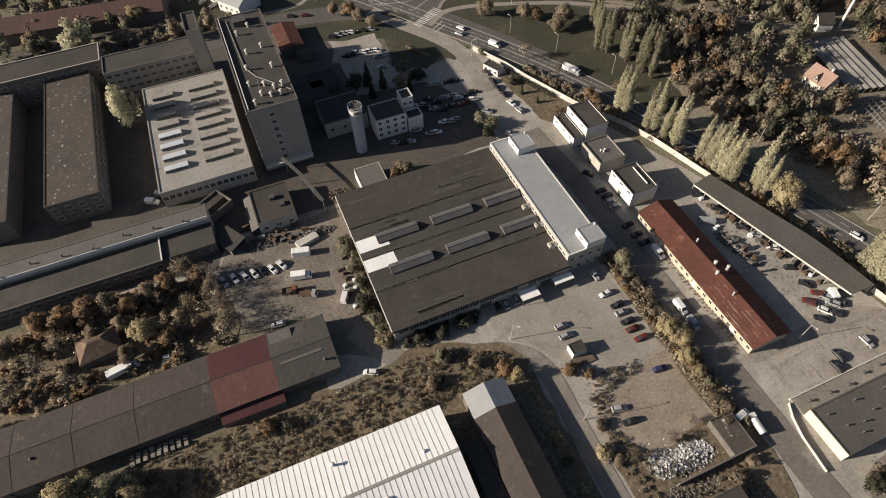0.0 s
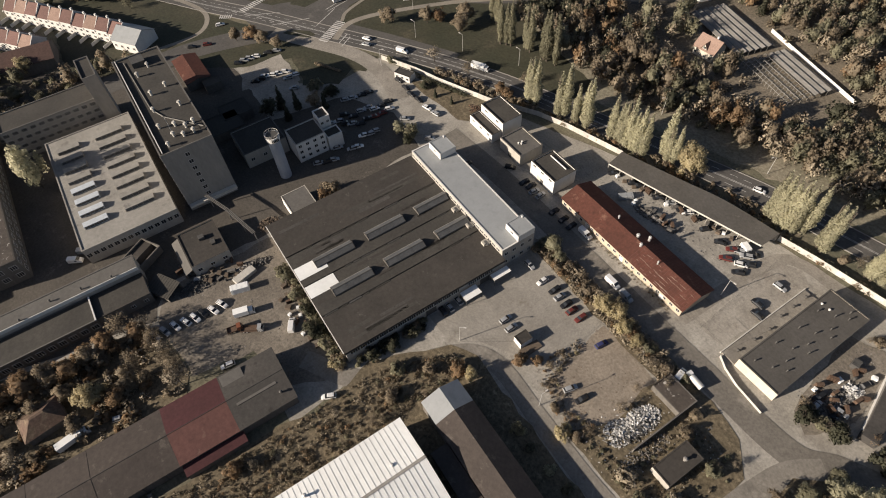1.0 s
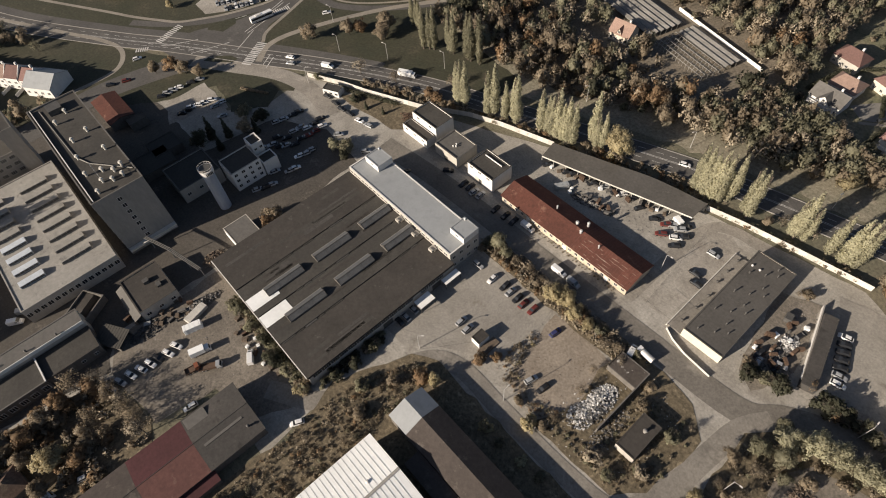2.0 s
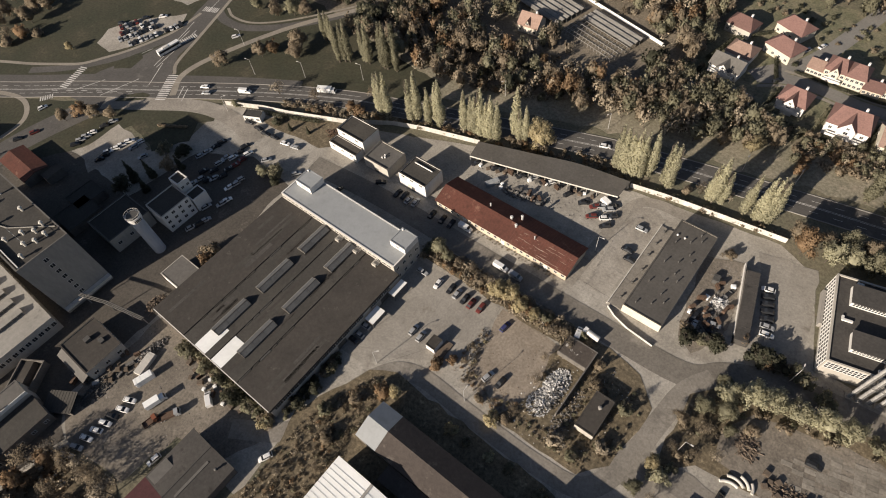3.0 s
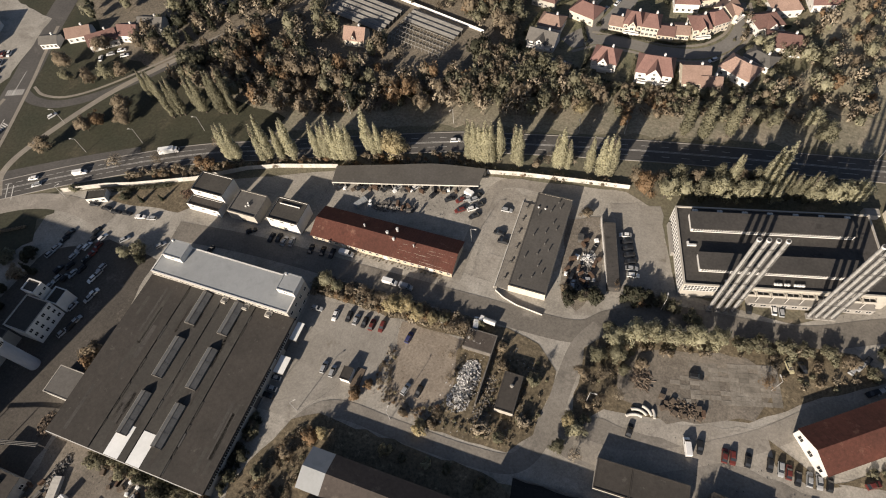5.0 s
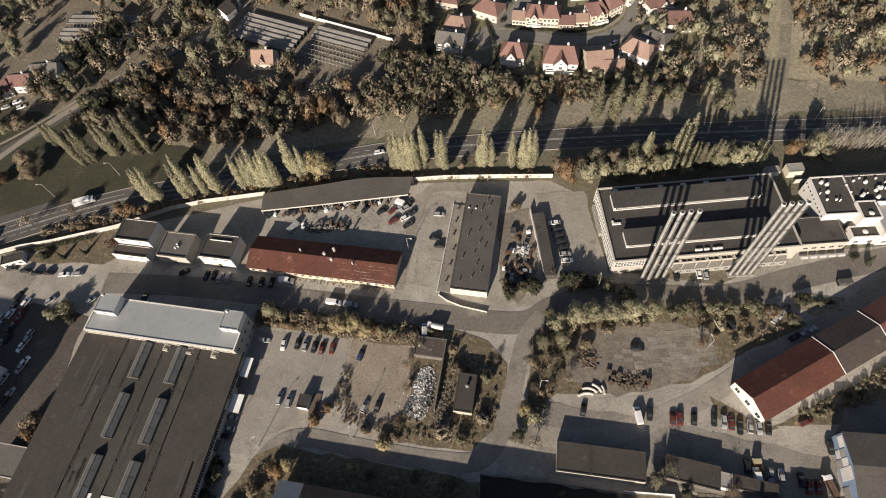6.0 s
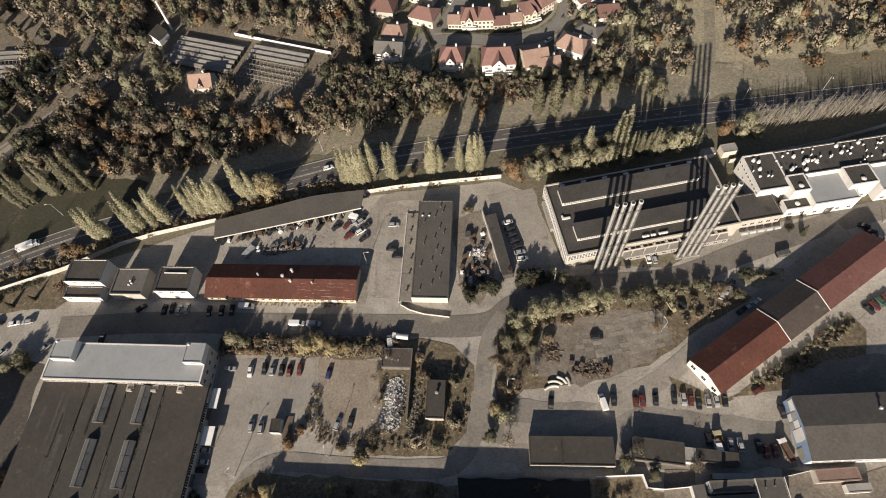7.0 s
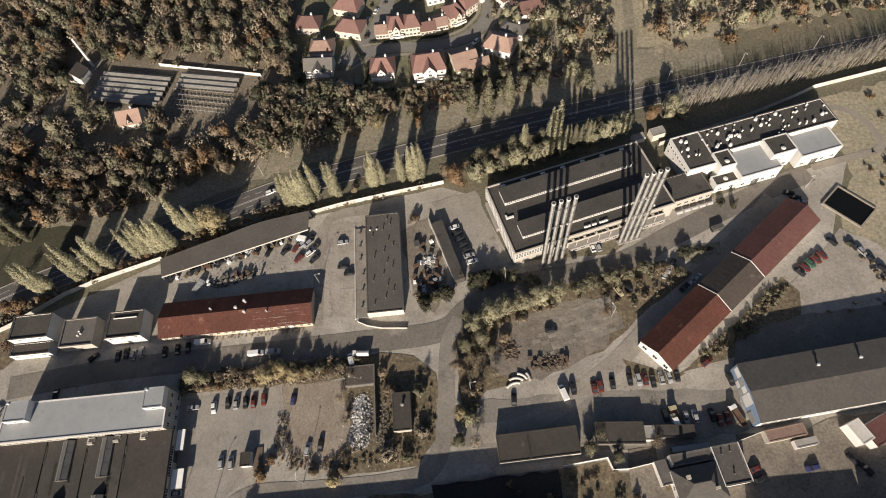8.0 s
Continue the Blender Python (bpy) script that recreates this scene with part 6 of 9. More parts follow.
        bm = ring(bmesh.new(), -a * 0.42, a * 0.42, -out - 1.4, -out - 0.02, 2.5, 3.4, 0.1)
        part("balcony", box(bm, -a * 0.42, a * 0.42, -out - 1.4, -out - 0.02, 2.4, 2.496), WHITE, h)
    return h


def terrace_house(x, y, rot, a, b, roof, eave):
    """One narrow house of a stepped row, with white party walls standing proud of the roof and a garden wall."""
    h = thing("house", "white terraced house with red roof and raised party walls", "house", x, y, 0, rot, group="stepped terrace")
    gable_block(h, -a / 2, a / 2, -b / 2, b / 2, eave, eave + 3.6, WHITE, roof, "x", 0.02)
    for e in (-a / 2 - 0.2, a / 2 - 0.1):
        bm = bmesh.new()
        hull(bm, [(e, -b / 2 - 0.6, eave - 0.6), (e, b / 2 + 0.6, eave - 0.6), (e, 0, eave + 4.3)], [(e + 0.3, -b / 2 - 0.6, eave - 0.6), (e + 0.3, b / 2 + 0.6, eave - 0.6), (e + 0.3, 0, eave + 4.3)])
        part("party_wall", bm, WHITE, h)
    for z in (1.0, 3.3):
        window_row(h, "s", -a / 2, a / 2, -b / 2, b / 2, 2, z, 1.4, 1.2)
    part("garden_wall", boxes((-a / 2 - 0.15, -a / 2 + 0.05, -b / 2 - 5.5, -b / 2 - 0.02, 0, 1.7)), WHITE, h)
    part("chimney", boxes((a * 0.1, a * 0.1 + 0.8, 0.8, 1.6, eave + 2.2, eave + 4.4)), WHITE, h)


house(46, 165, 13, 9, -6, FELT3, WHITE, 4.4, 3.2, 0, "white house with dark grey roof and gabled bay", False, True)
house(57.5, 149.5, 8, 6, -8, FELT3, WHITE, 3.0, 0.8, 0, "small grey-roofed garage beside a garden", False)
house(47, 177, 11, 10, -6, TILE, WHITE, 4.2, 3.2, 2.5, "house with orange tiled hipped roof", False)
house(61, 189, 13, 10, -20, TILERED, CREAM, 4.4, 3.4, 3.5, "house with red tiled hipped roof", False)
house(76, 159, 11, 10, -4, TILERED, WHITE, 4.8, 4.2, 3.0, "white house with brown hipped roof and gabled bay", False, True)
house(97.5, 156.5, 15, 12, 2, TILERED, WHITE, 6.0, 4.6, 2.2, "large white house with red roof, gabled bay and balcony", False, True)
house(114, 158, 11, 13, 12, TILE, CREAM, 4.0, 3.8, 0, "cream house with orange tiled roof", False)
house(121, 155, 8, 7, 12, TILE, CREAM, 3.4, 2.6, 0, "low wing with orange tiled roof", False)
house(132, 166, 14, 11, -28, TILE, WHITE, 4.2, 3.4, 3.0, "white house with orange hipped roof", False)
house(140, 176, 12, 9, -28, FELT3, WHITE, 3.6, 1.6, 3.0, "low house with grey hipped roof", False)
house(149, 188, 16, 11, 4, TILERED, WHITE, 4.4, 3.2, 3.0, "white house with red hipped roof", False)
house(60, 205, 13, 10, -22, TILERED, CREAM, 4.4, 3.4, 3.0, "house with red tiled roof", False)
house(40, 195, 12, 9, -10, TILERED, PLASTER, 4.4, 3.4, 3.0, "house with red-brown tiled roof", False)
for x, y, rot, a, d, roof, wall, eave, rise, hip, bay in (
    (76.5, 185.5, -3, 6.5, 8, TILE, CREAM, 3.4, 2.0, 0, False), (83.5, 186, 0, 8.0, 10, TILERED, CREAM, 5.6, 3.4, 2.0, True), (91.3, 186, 1, 7.4, 10, TILERED, CREAM, 5.6, 3.4, 2.0, False),
    (98.6, 184.4, 4, 7.0, 8, TILERED, OCHRE, 3.2, 1.8, 0, False), (105.2, 186.4, 8, 6.2, 8, TILE, CREAM, 3.4, 1.6, 0, False), (112, 190, 22, 8.0, 10, TILERED, CREAM, 5.6, 3.4, 2.0, True),
    (118.6, 195.6, 40, 7.6, 9.5, TILERED, CREAM, 5.4, 3.2, 1.8, False), (122.8, 203.4, 62, 7.6, 9.5, TILE, CREAM, 5.4, 3.0, 0, True), (104.5, 207, 10, 11, 9, TILERED, WHITE, 5.0, 3.4, 2.6, False), (113, 213, 24, 9, 9, TILERED, CREAM, 4.6, 3.0, 2.6, False), (140, 200, 30, 12, 10, TILERED, WHITE, 4.6, 3.4, 3.0, True), (147, 214, 20, 13, 10, TILE, WHITE, 4.4, 3.4, 3.0, False), (150, 230, 10, 13, 10, TILERED, WHITE, 4.6, 3.4, 3.0, False), (164, 222, 15, 12, 9, TILERED, WHITE, 4.4, 3.2, 0, False),
):
    house(x, y, a, d, rot, roof, wall, eave, rise, hip, "cream terraced house with red roof in a curved row" if y < 206 and x < 125 else "white estate house with red roof", False, bay)
for k in range(10):
    x, y = -270.5 + k * 6.1, -108.5 + k * 4.35
    terrace_house(x, y, 35.5, 7.3, 10.5, TILE if k % 3 == 1 else TILERED, 5.2 + 0.35 * (k % 3))
for k in range(7):
    x, y = -268 + k * 6.1, -134 + k * 4.35
    terrace_house(x, y, 35.5, 7.3, 10.5, TILERED if k % 3 else TILE, 5.0 + 0.3 * (k % 2))
block = thing("end_house", "grey-roofed end house of a terrace with white walls", "house", -208.5, -66.5, 0, 35)
gable_block(block, -6, 8.5, -7, 7, 5.2, 8.8, WHITE, METALROOF, "x", 0.3)
window_row(block, "s", -6, 8.5, -7, 7, 4, 2.0, 1.3, 1.3)
house(-168, 111, 14, 9, 40, TILERED, WHITE, 4.0, 3.2, 0, "white house with red roof beside the crossroads", False)
house(-196, 103, 9, 7, 20, FELT3, WHITE, 3.4, 2.0, 0, "white low house beside the crossroads", False)
house(-184, 112, 12, 8, 30, TILE, WHITE, 3.6, 2.8, 0, "white house with orange roof beside the crossroads", False)
house(-148, 127, 13, 9, 12, FELT3, WHITE, 5.0, 2.6, 0, "white house with grey roof", False)
house(-157, 119, 10, 9, 12, TILERED, WHITE, 4.6, 2.8, 0, "white house wing with red roof", False)
house(-41, 145, 10, 9, 5, TILE, CREAM, 4.2, 4.0, 0, "small cottage with orange tiled roof among trees")
shop = thing("shop_hall", "large low shop with dark flat roof and white front", "shop", -246, 92, 0, 20)
flat_block(shop, -16, 16, -10, 12, 6.0, WHITE, FELT3, lip=0.4, coping=WHITE)
window_row(shop, "s", -16, 16, -10, 12, 8, 1.0, 3.0, 2.4, 2)
marquee = thing("marquee", "white pointed marquee on a shop car park", "marquee", -239, 62.5, 0, 24)
for k in range(2):
    bm = bmesh.new()
    hull(bm, [(-7 + 7 * k, -4, 2.6), (7 * k - 0.02, -4, 2.6), (7 * k - 0.02, 4, 2.6), (-7 + 7 * k, 4, 2.6)], [(-3.6 + 7 * k, -0.1, 5.2), (-3.4 + 7 * k, -0.1, 5.2), (-3.4 + 7 * k, 0.1, 5.2), (-3.6 + 7 * k, 0.1, 5.2)])
    part("canopy", bm, WHITEROOF, marquee)
for x in (-6.8, 0, 6.8):
    for y in (-3.8, 3.8):
        part("pole", drum(bmesh.new(), x, y, 0, 2.6, 0.08, 0.08, 6), STEEL, marquee)
shed3 = thing("garden_shed", "long low shed with blue-grey sheet roof", "shed", 34.5, 145.8, 0, -15)
flat_block(shed3, -9, 9, -2.6, 2.6, 2.8, DARKWALL, METALROOF, lip=0.02, thick=0.2)


# ---- ruined greenhouses ----
def greenhouse(x, y, rot, length, spans, span, roofed, label):
    g = thing("greenhouse", label, "greenhouse", x, y, 0, rot, group="old greenhouses")
    for k in range(spans):
        y0 = k * span
        n = int(length / 2.0)
        for i in range(n + 1):
            bm = bmesh.new()
            px = i * length / n
            beam(bm, (px, y0, 0), (px, y0, 2.0), 0.09)
            beam(bm, (px, y0, 2.0), (px, y0 + span / 2, 2.6), 0.09)
            beam(bm, (px, y0 + span / 2, 2.6), (px, y0 + span, 2.0), 0.09)
            part("frame", bm, FELT3 if k in roofed else PALE, g)
        for yy, z in ((0, 2.0), (span / 2, 2.65), (span, 2.0)):
            bm = bmesh.new()
            beam(bm, (0, y0 + yy, z), (length, y0 + yy, z), 0.1)
            part("purlin", bm, PALE, g)
        if k in roofed:
            for s in (0, 1):
                a, b = (y0 + 0.06, y0 + span / 2 - 0.06) if s == 0 else (y0 + span / 2 + 0.06, y0 + span - 0.06)
                za, zb = (2.12, 2.72) if s == 0 else (2.72, 2.12)
                bm = bmesh.new()
                hull(bm, [(0, a, za), (length, a, za), (length, b, zb), (0, b, zb)], [(0, a, za + 0.05), (length, a, za + 0.05), (length, b, zb + 0.05), (0, b, zb + 0.05)])
                part("glazing", bm, GHGLASS, g)
    return g


greenhouse(-66, 161, -15, 36, 6, 3.2, (0, 1, 2, 3, 4, 5), "old greenhouse with clouded grey glass roof")
greenhouse(-27, 150.5, -15, 30, 7, 3.2, (4, 5, 6), "half-ruined greenhouse with bare white frames")
greenhouse(-157, 150, 3, 41, 6, 3.4, (0, 1, 2, 4, 5), "old greenhouse with clouded grey glass roof")
gt = thing("boiler_cottage", "small white gabled boiler house of the greenhouses", "cottage", -74, 178, 0, -20)
gable_block(gt, -4, 4, -3.5, 3.5, 4.0, 7.2, WHITE, FELT2, "y", 0.3)
ch = thing("brick_chimney", "slender white chimney of the greenhouse boiler", "chimney", -70, 186)
part("shaft", drum(bmesh.new(), 0, 0, 0, 17, 0.75, 0.5, 10), WHITE, ch)
# ---- trees ----
def leaf_cards(centres, radii, count, size, rng, core=None):
    """Leaf clumps as small leaf-shaped faces spread through tufts: places and soft normals. core: middle and half axes of the crown."""
    count = int(count * 1.85)
    n = len(centres)
    pick = rng.choice(n, count, p=radii ** 2 / (radii ** 2).sum())
    d = rng.normal(size=(count, 3))
    d /= np.linalg.norm(d, axis=1, keepdims=True)
    r = radii[pick] * (rng.uniform(0.6, 1.12, count) ** 0.7 if core is None else rng.uniform(0.1, 1.35, count) ** 0.7)
    c = centres[pick] + d * r[:, None] * np.array([1, 1, 0.85])
    nrm = d + rng.normal(size=(count, 3)) * 0.45
    nrm /= np.linalg.norm(nrm, axis=1, keepdims=True)
    u = np.cross(nrm, rng.normal(size=(count, 3)))
    u /= np.linalg.norm(u, axis=1, keepdims=True) + 1e-9
    v = np.cross(nrm, u)
    s = size * 0.84 * rng.uniform(0.5, 1.4, count)[:, None]
    tri = np.stack([c - u * s - v * s * 0.7, c + u * s - v * s * 0.5 + nrm * s * 0.2, c + u * s * rng.uniform(-0.6, 0.6, (count, 1)) + v * s * 1.2], 1)
    soft = d * 0.5 + nrm * 0.6
    if core is not None:
        g = (c - core[0]) / core[1]
        g /= np.linalg.norm(g, axis=1, keepdims=True) + 1e-9
        soft = g * 0.75 + d * 0.2 + nrm * 0.22
    soft = soft + np.array([0, -0.08, 0.3])
    return np.concatenate([tri.reshape(-1, 3), np.repeat(soft, 3, axis=0)], 1)


def crown_points(kind, h, r, seed, count, size):
    """The leaf clumps of one crown whose trunk foot is the origin."""
    rng = np.random.default_rng(seed)
    if kind == "poplar":
        n = 26
        z = np.linspace(0.10, 0.97, n) * h
        f = z / h
        rad = r * np.clip(np.sin(np.clip(f, 0, 1) ** 0.62 * np.pi) ** 0.75, 0.1, 1) * 0.86
        a = rng.uniform(0, 6.28, n)
        cen = np.stack([np.cos(a) * rad * 0.24, np.sin(a) * rad * 0.24, z], 1)
        return leaf_cards(cen, rad * rng.uniform(0.82, 1.06, n), count, size, rng)
    if kind == "conifer":
        n = 16
        f = np.linspace(0.08, 0.98, n)
        rad = r * (1.02 - f) * 0.8 + 0.15
        a = rng.uniform(0, 6.28, n)
        cen = np.stack([np.cos(a) * rad * 0.3, np.sin(a) * rad * 0.3, f * h], 1)
        return leaf_cards(cen, rad, count, size, rng)
    n = 44 if kind != "shrub" else 26
    d = rng.normal(size=(n, 3))
    d[:, 2] = np.abs(d[:, 2]) - 0.4
    d /= np.linalg.norm(d, axis=1, keepdims=True)
    q = rng.uniform(0.12, 1.0, n) ** 0.5
    a = np.arctan2(d[:, 1], d[:, 0])
    lob = 0.82 + 0.16 * np.sin(2 * a + rng.uniform(0, 6)) + 0.12 * np.sin(3 * a + rng.uniform(0, 6)) + rng.uniform(-0.14, 0.14, n)
    low, tall = (0.5, 0.46) if kind == "broad" else (0.38, 0.5)
    cen = np.stack([d[:, 0] * q * r * lob, d[:, 1] * q * r * lob, h * low + d[:, 2] * q * h * tall * (0.9 + 0.25 * rng.random(n))], 1)
    rad = r * rng.uniform(0.16, 0.36, n)
    pts = leaf_cards(cen, rad, count, size, rng, (np.array([0, 0, h * low * 0.8]), np.array([r, r, h * tall])))
    pts[:, 2] = np.maximum(pts[:, 2], 0.05 * h)
    return pts


def inner_mass(kind, h, r, rng):
    """The dense inside of a crown: a lumpy closed shell under the outer leaves."""
    rings, cols = 5, 8
    low, tall, f = (0.5, 0.46, 0.62) if kind == "broad" else (0.36, 0.42, 0.6)
    k = f * rng.uniform(0.55, 1.3, (rings + 1, cols))
    k[0], k[-1] = k[0, 0], k[-1, 0]
    grid = np.zeros((rings + 1, cols, 3))
    for i in range(rings + 1):
        a = np.pi * i / rings
        t = np.arange(cols) * 2 * np.pi / cols + 0.4 * (i % 2)
        grid[i] = np.stack([np.sin(a) * np.cos(t), np.sin(a) * np.sin(t), np.full(cols, np.cos(a))], 1)
    place = grid * k[:, :, None] * np.array([r, r, h * tall]) + np.array([0, 0, h * low])
    both = np.concatenate([place, grid + np.array([0, -0.05, 0.2])], 2)
    out = []
    for i in range(rings):
        for j in range(cols):
            a, b_, c, d = both[i, j], both[i + 1, j], both[i + 1, (j + 1) % cols], both[i, (j + 1) % cols]
            out += [a, b_, c, a, c, d]
    return np.array(out)


def card_mesh(name, pts, material):
    me = bpy.data.meshes.new(name)
    n = len(pts) // 3
    me.vertices.add(len(pts))
    me.vertices.foreach_set("co", np.asarray(pts[:, :3], np.float32).ravel())
    me.loops.add(len(pts))
    me.loops.foreach_set("vertex_index", np.arange(len(pts), dtype=np.int32))
    me.polygons.add(n)
    me.polygons.foreach_set("loop_start", np.arange(0, len(pts), 3, dtype=np.int32))
    me.materials.append(material)
    me.update()
    me.validate()
    soft = pts[:, 3:] / np.linalg.norm(pts[:, 3:], axis=1, keepdims=True)
    me.normals_split_custom_set_from_vertices(soft.tolist())
    return me


def trunk_bm(h, r, seed, bare=False, kind="broad"):
    """A tapered trunk with limbs."""
    rng = random.Random(seed)
    bm = bmesh.new()
    t = max(0.12, h * 0.017)
    top = h * (0.9 if kind in ("poplar", "conifer") else 0.55)
    lean = Vector((rng.uniform(-0.05, 0.05), rng.uniform(-0.05, 0.05), 1))

    def limb(a, b, r0, r1, n=5):
        a, b = Vector(a), Vector(b)
        q = (b - a).to_track_quat("Z", "Y")
        c = [Vector((math.cos(k * math.tau / n), math.sin(k * math.tau / n), 0)) for k in range(n)]
        hull(bm, [a + q @ (v * r0) for v in c], [b + q @ (v * r1) for v in c])

    tip = lean * top
    limb((0, 0, 0), tip * 0.5, t * 1.3, t * 0.8, 7)
    limb(tip * 0.5, tip, t * 0.8, t * 0.35, 6)
    limbs = 22 if bare else 7
    for k in range(limbs):
        a = rng.uniform(0, math.tau)
        base = tip * rng.uniform(0.45, 0.98)
        out = r * rng.uniform(0.45, 0.95) * (0.4 if kind in ("poplar", "conifer") else 1)
        end = base + Vector((math.cos(a) * out, math.sin(a) * out, h * rng.uniform(0.1, 0.36)))
        end.z = min(end.z, h * 0.97)
        limb(base, end, t * 0.36, t * 0.1, 4)
        for j in range(4 if bare else 1):
            b2 = base.lerp(end, rng.uniform(0.35, 0.9))
            e2 = b2 + Vector((rng.uniform(-1, 1), rng.uniform(-1, 1), rng.uniform(0.2, 1.1))) * r * 0.35
            limb(b2, e2, t * 0.14, t * 0.05, 3)
    return bm


KINDS = {}
TREE_LABEL = {"poplar": "tall columnar poplar with pale grey-green autumn leaves", "broad": "broad deciduous tree in autumn leaf", "conifer": "dark conical evergreen tree", "shrub": "low spreading shrub", "bare": "nearly bare tree with thin brown branches"}


def tree_source(kind, tint, variant):
    key = kind, tint, variant
    if key not in KINDS:
        h, r, count, size = {"poplar": (18.0, 2.0, 1900, 0.27), "broad": (9.5, 4.2, 2200, 0.28), "conifer": (12.0, 2.4, 1500, 0.34), "shrub": (3.2, 2.2, 700, 0.25), "bare": (9.0, 3.8, 420, 0.2)}[kind]
        pts = crown_points("broad" if kind == "bare" else kind, h, r, 100 + variant * 7 + len(KINDS), count, size)
        if kind in ("broad", "shrub"):
            pts = np.concatenate([pts, inner_mass(kind, h, r, np.random.default_rng(variant))])
        me = card_mesh("crown", pts, LEAVES[tint])
        tm = bpy.data.meshes.new("trunk")
        bm = trunk_bm(h, r, 50 + variant, kind in ("bare", "shrub"), kind)
        bmesh.ops.recalc_face_normals(bm, faces=bm.faces)
        bm.to_mesh(tm)
        bm.free()
        tm.materials.append(BARK)
        KINDS[key] = me, tm
    return KINDS[key]


TREE_RNG = random.Random(77)
TINT_WORD = {"olive": "olive-green", "poplar": "yellow-green", "yellow": "golden yellow", "orange": "orange-brown", "brown": "brown", "dark": "dark green", "twig": "sparse brown"}


def tree(x, y, kind="broad", tint="olive", scale=1.0, tall=1.0, group=""):
    variant = TREE_RNG.randrange(3)
    crown, trunk = tree_source(kind, tint, variant)
    name = "shrub" if kind == "shrub" else "tree"
    t = thing(name, TREE_LABEL[kind].replace("autumn leaf", TINT_WORD[tint] + " autumn leaf") if kind == "broad" else TREE_LABEL[kind] + (" and " + TINT_WORD[tint] + " leaves" if kind in ("shrub", "bare") else ""), name, group=group)
    s = scale * TREE_RNG.uniform(0.9, 1.1)
    t.matrix_basis = pose(x, y, 0, 0, 0, TREE_RNG.uniform(0, 360)) @ Matrix.Diagonal((s, s, s * tall, 1))
    share("trunk", trunk, t)
    share("crown", crown, t)


# poplars along the fence, in clumps of spires
POP_RNG = random.Random(9)
for x, y, n, s, tint in ((-61, 61.5, 3, 1.25, "poplar"), (-47, 65.5, 2, 1.2, "poplar"), (-38, 68, 3, 1.15, "poplar"), (-18.5, 74, 7, 1.15, "poplar"), (-4, 81.5, 3, 1.1, "poplar"), (40.5, 89, 6, 1.3, "poplar"), (54, 91, 2, 1.25, "poplar"), (71.5, 94, 3, 1.05, "poplar"), (81.7, 94.6, 1, 1.2, "poplar"), (88.5, 95, 3, 1.2, "poplar"), (-100, 77, 3, 1.1, "olive"), (-90, 81, 2, 1.15, "olive"), (-78, 85.5, 4, 1.15, "olive"), (-117, 84, 3, 0.95, "olive"), (133, 101, 2, 0.95, "olive"), (146, 103, 2, 1.35, "poplar"), (133, 102.5, 1, 1.1, "poplar"), (155, 103, 5, 0.8, "olive"), (161, 104, 2, 0.75, "olive")):
    for k in range(n):
        tree(x + (k - (n - 1) / 2) * 2.3 + POP_RNG.uniform(-0.4, 0.4), y + (k - (n - 1) / 2) * 0.5 + POP_RNG.uniform(-1.3, 1.3), "poplar", tint, s * POP_RNG.uniform(0.82, 1.08), 1.15, "poplars along the fence" if tint == "poplar" else "poplars on the verge")
for x, y, k, c, s in ((5.8, 80.6, "broad", "yellow", 1.35), (2.5, 84, "broad", "poplar", 1.0), (8, 85, "bare", "twig", 0.8), (112, 91, "broad", "poplar", 0.95), (118, 92.5, "broad", "poplar", 0.9), (124, 94.5, "broad", "olive", 1.0), (130, 95.5, "broad", "poplar", 1.05), (137, 97, "broad", "poplar", 0.95), (142, 98.5, "broad", "poplar", 1.0), (149, 100, "broad", "poplar", 0.85), (168, 105, "broad", "poplar", 1.0), (175, 106, "broad", "poplar", 1.05), (162, 103, "broad", "poplar", 0.85), (115, 97.5, "broad", "olive", 0.9), (122, 99.5, "broad", "brown", 0.85), (129, 101, "broad", "olive", 0.95), (136, 103, "broad", "brown", 0.8), (142, 104.5, "broad", "olive", 0.9), (150, 106, "broad", "brown", 0.7), (160, 108, "broad", "orange", 0.6), (167, 110, "broad", "olive", 0.7), (176, 111, "broad", "brown", 0.6), (190, 113, "broad", "orange", 0.75), (198, 115, "broad", "poplar", 0.9), (110, 96, "broad", "brown", 0.8), (197, 112, "broad", "poplar", 0.55), (203, 114, "shrub", "poplar", 1.5), (66, 95, "bare", "brown", 0.7), (62, 93, "shrub", "brown", 1.2), (75, 98, "bare", "twig", 0.7)):
    tree(x, y, k, c, s, 1.35 if k == "broad" else 1.0, "trees along the fence")
for x, y, s, tint in ((114.6, 124.6, 1.35, "olive"), (121.7, 124.5, 1.5, "olive"), (131, 128.5, 1.4, "olive")):
    tree(x, y, "poplar", tint, s, 0.9, "poplars on the verge")
tree(-133, -123.5, "broad", "poplar", 1.35, 1.65, "trees in the west of the works")
tree(104, 89.5, "broad", "orange", 1.0, 1.5, "trees along the fence")
tree(100.5, 94, "broad", "brown", 0.8, 1.4, "trees along the fence")
tree(166, 134, "broad", "olive", 1.0, 1.2, "trees on the verge")
tree(147, 138, "broad", "olive", 0.85, 1.2, "trees on the verge")
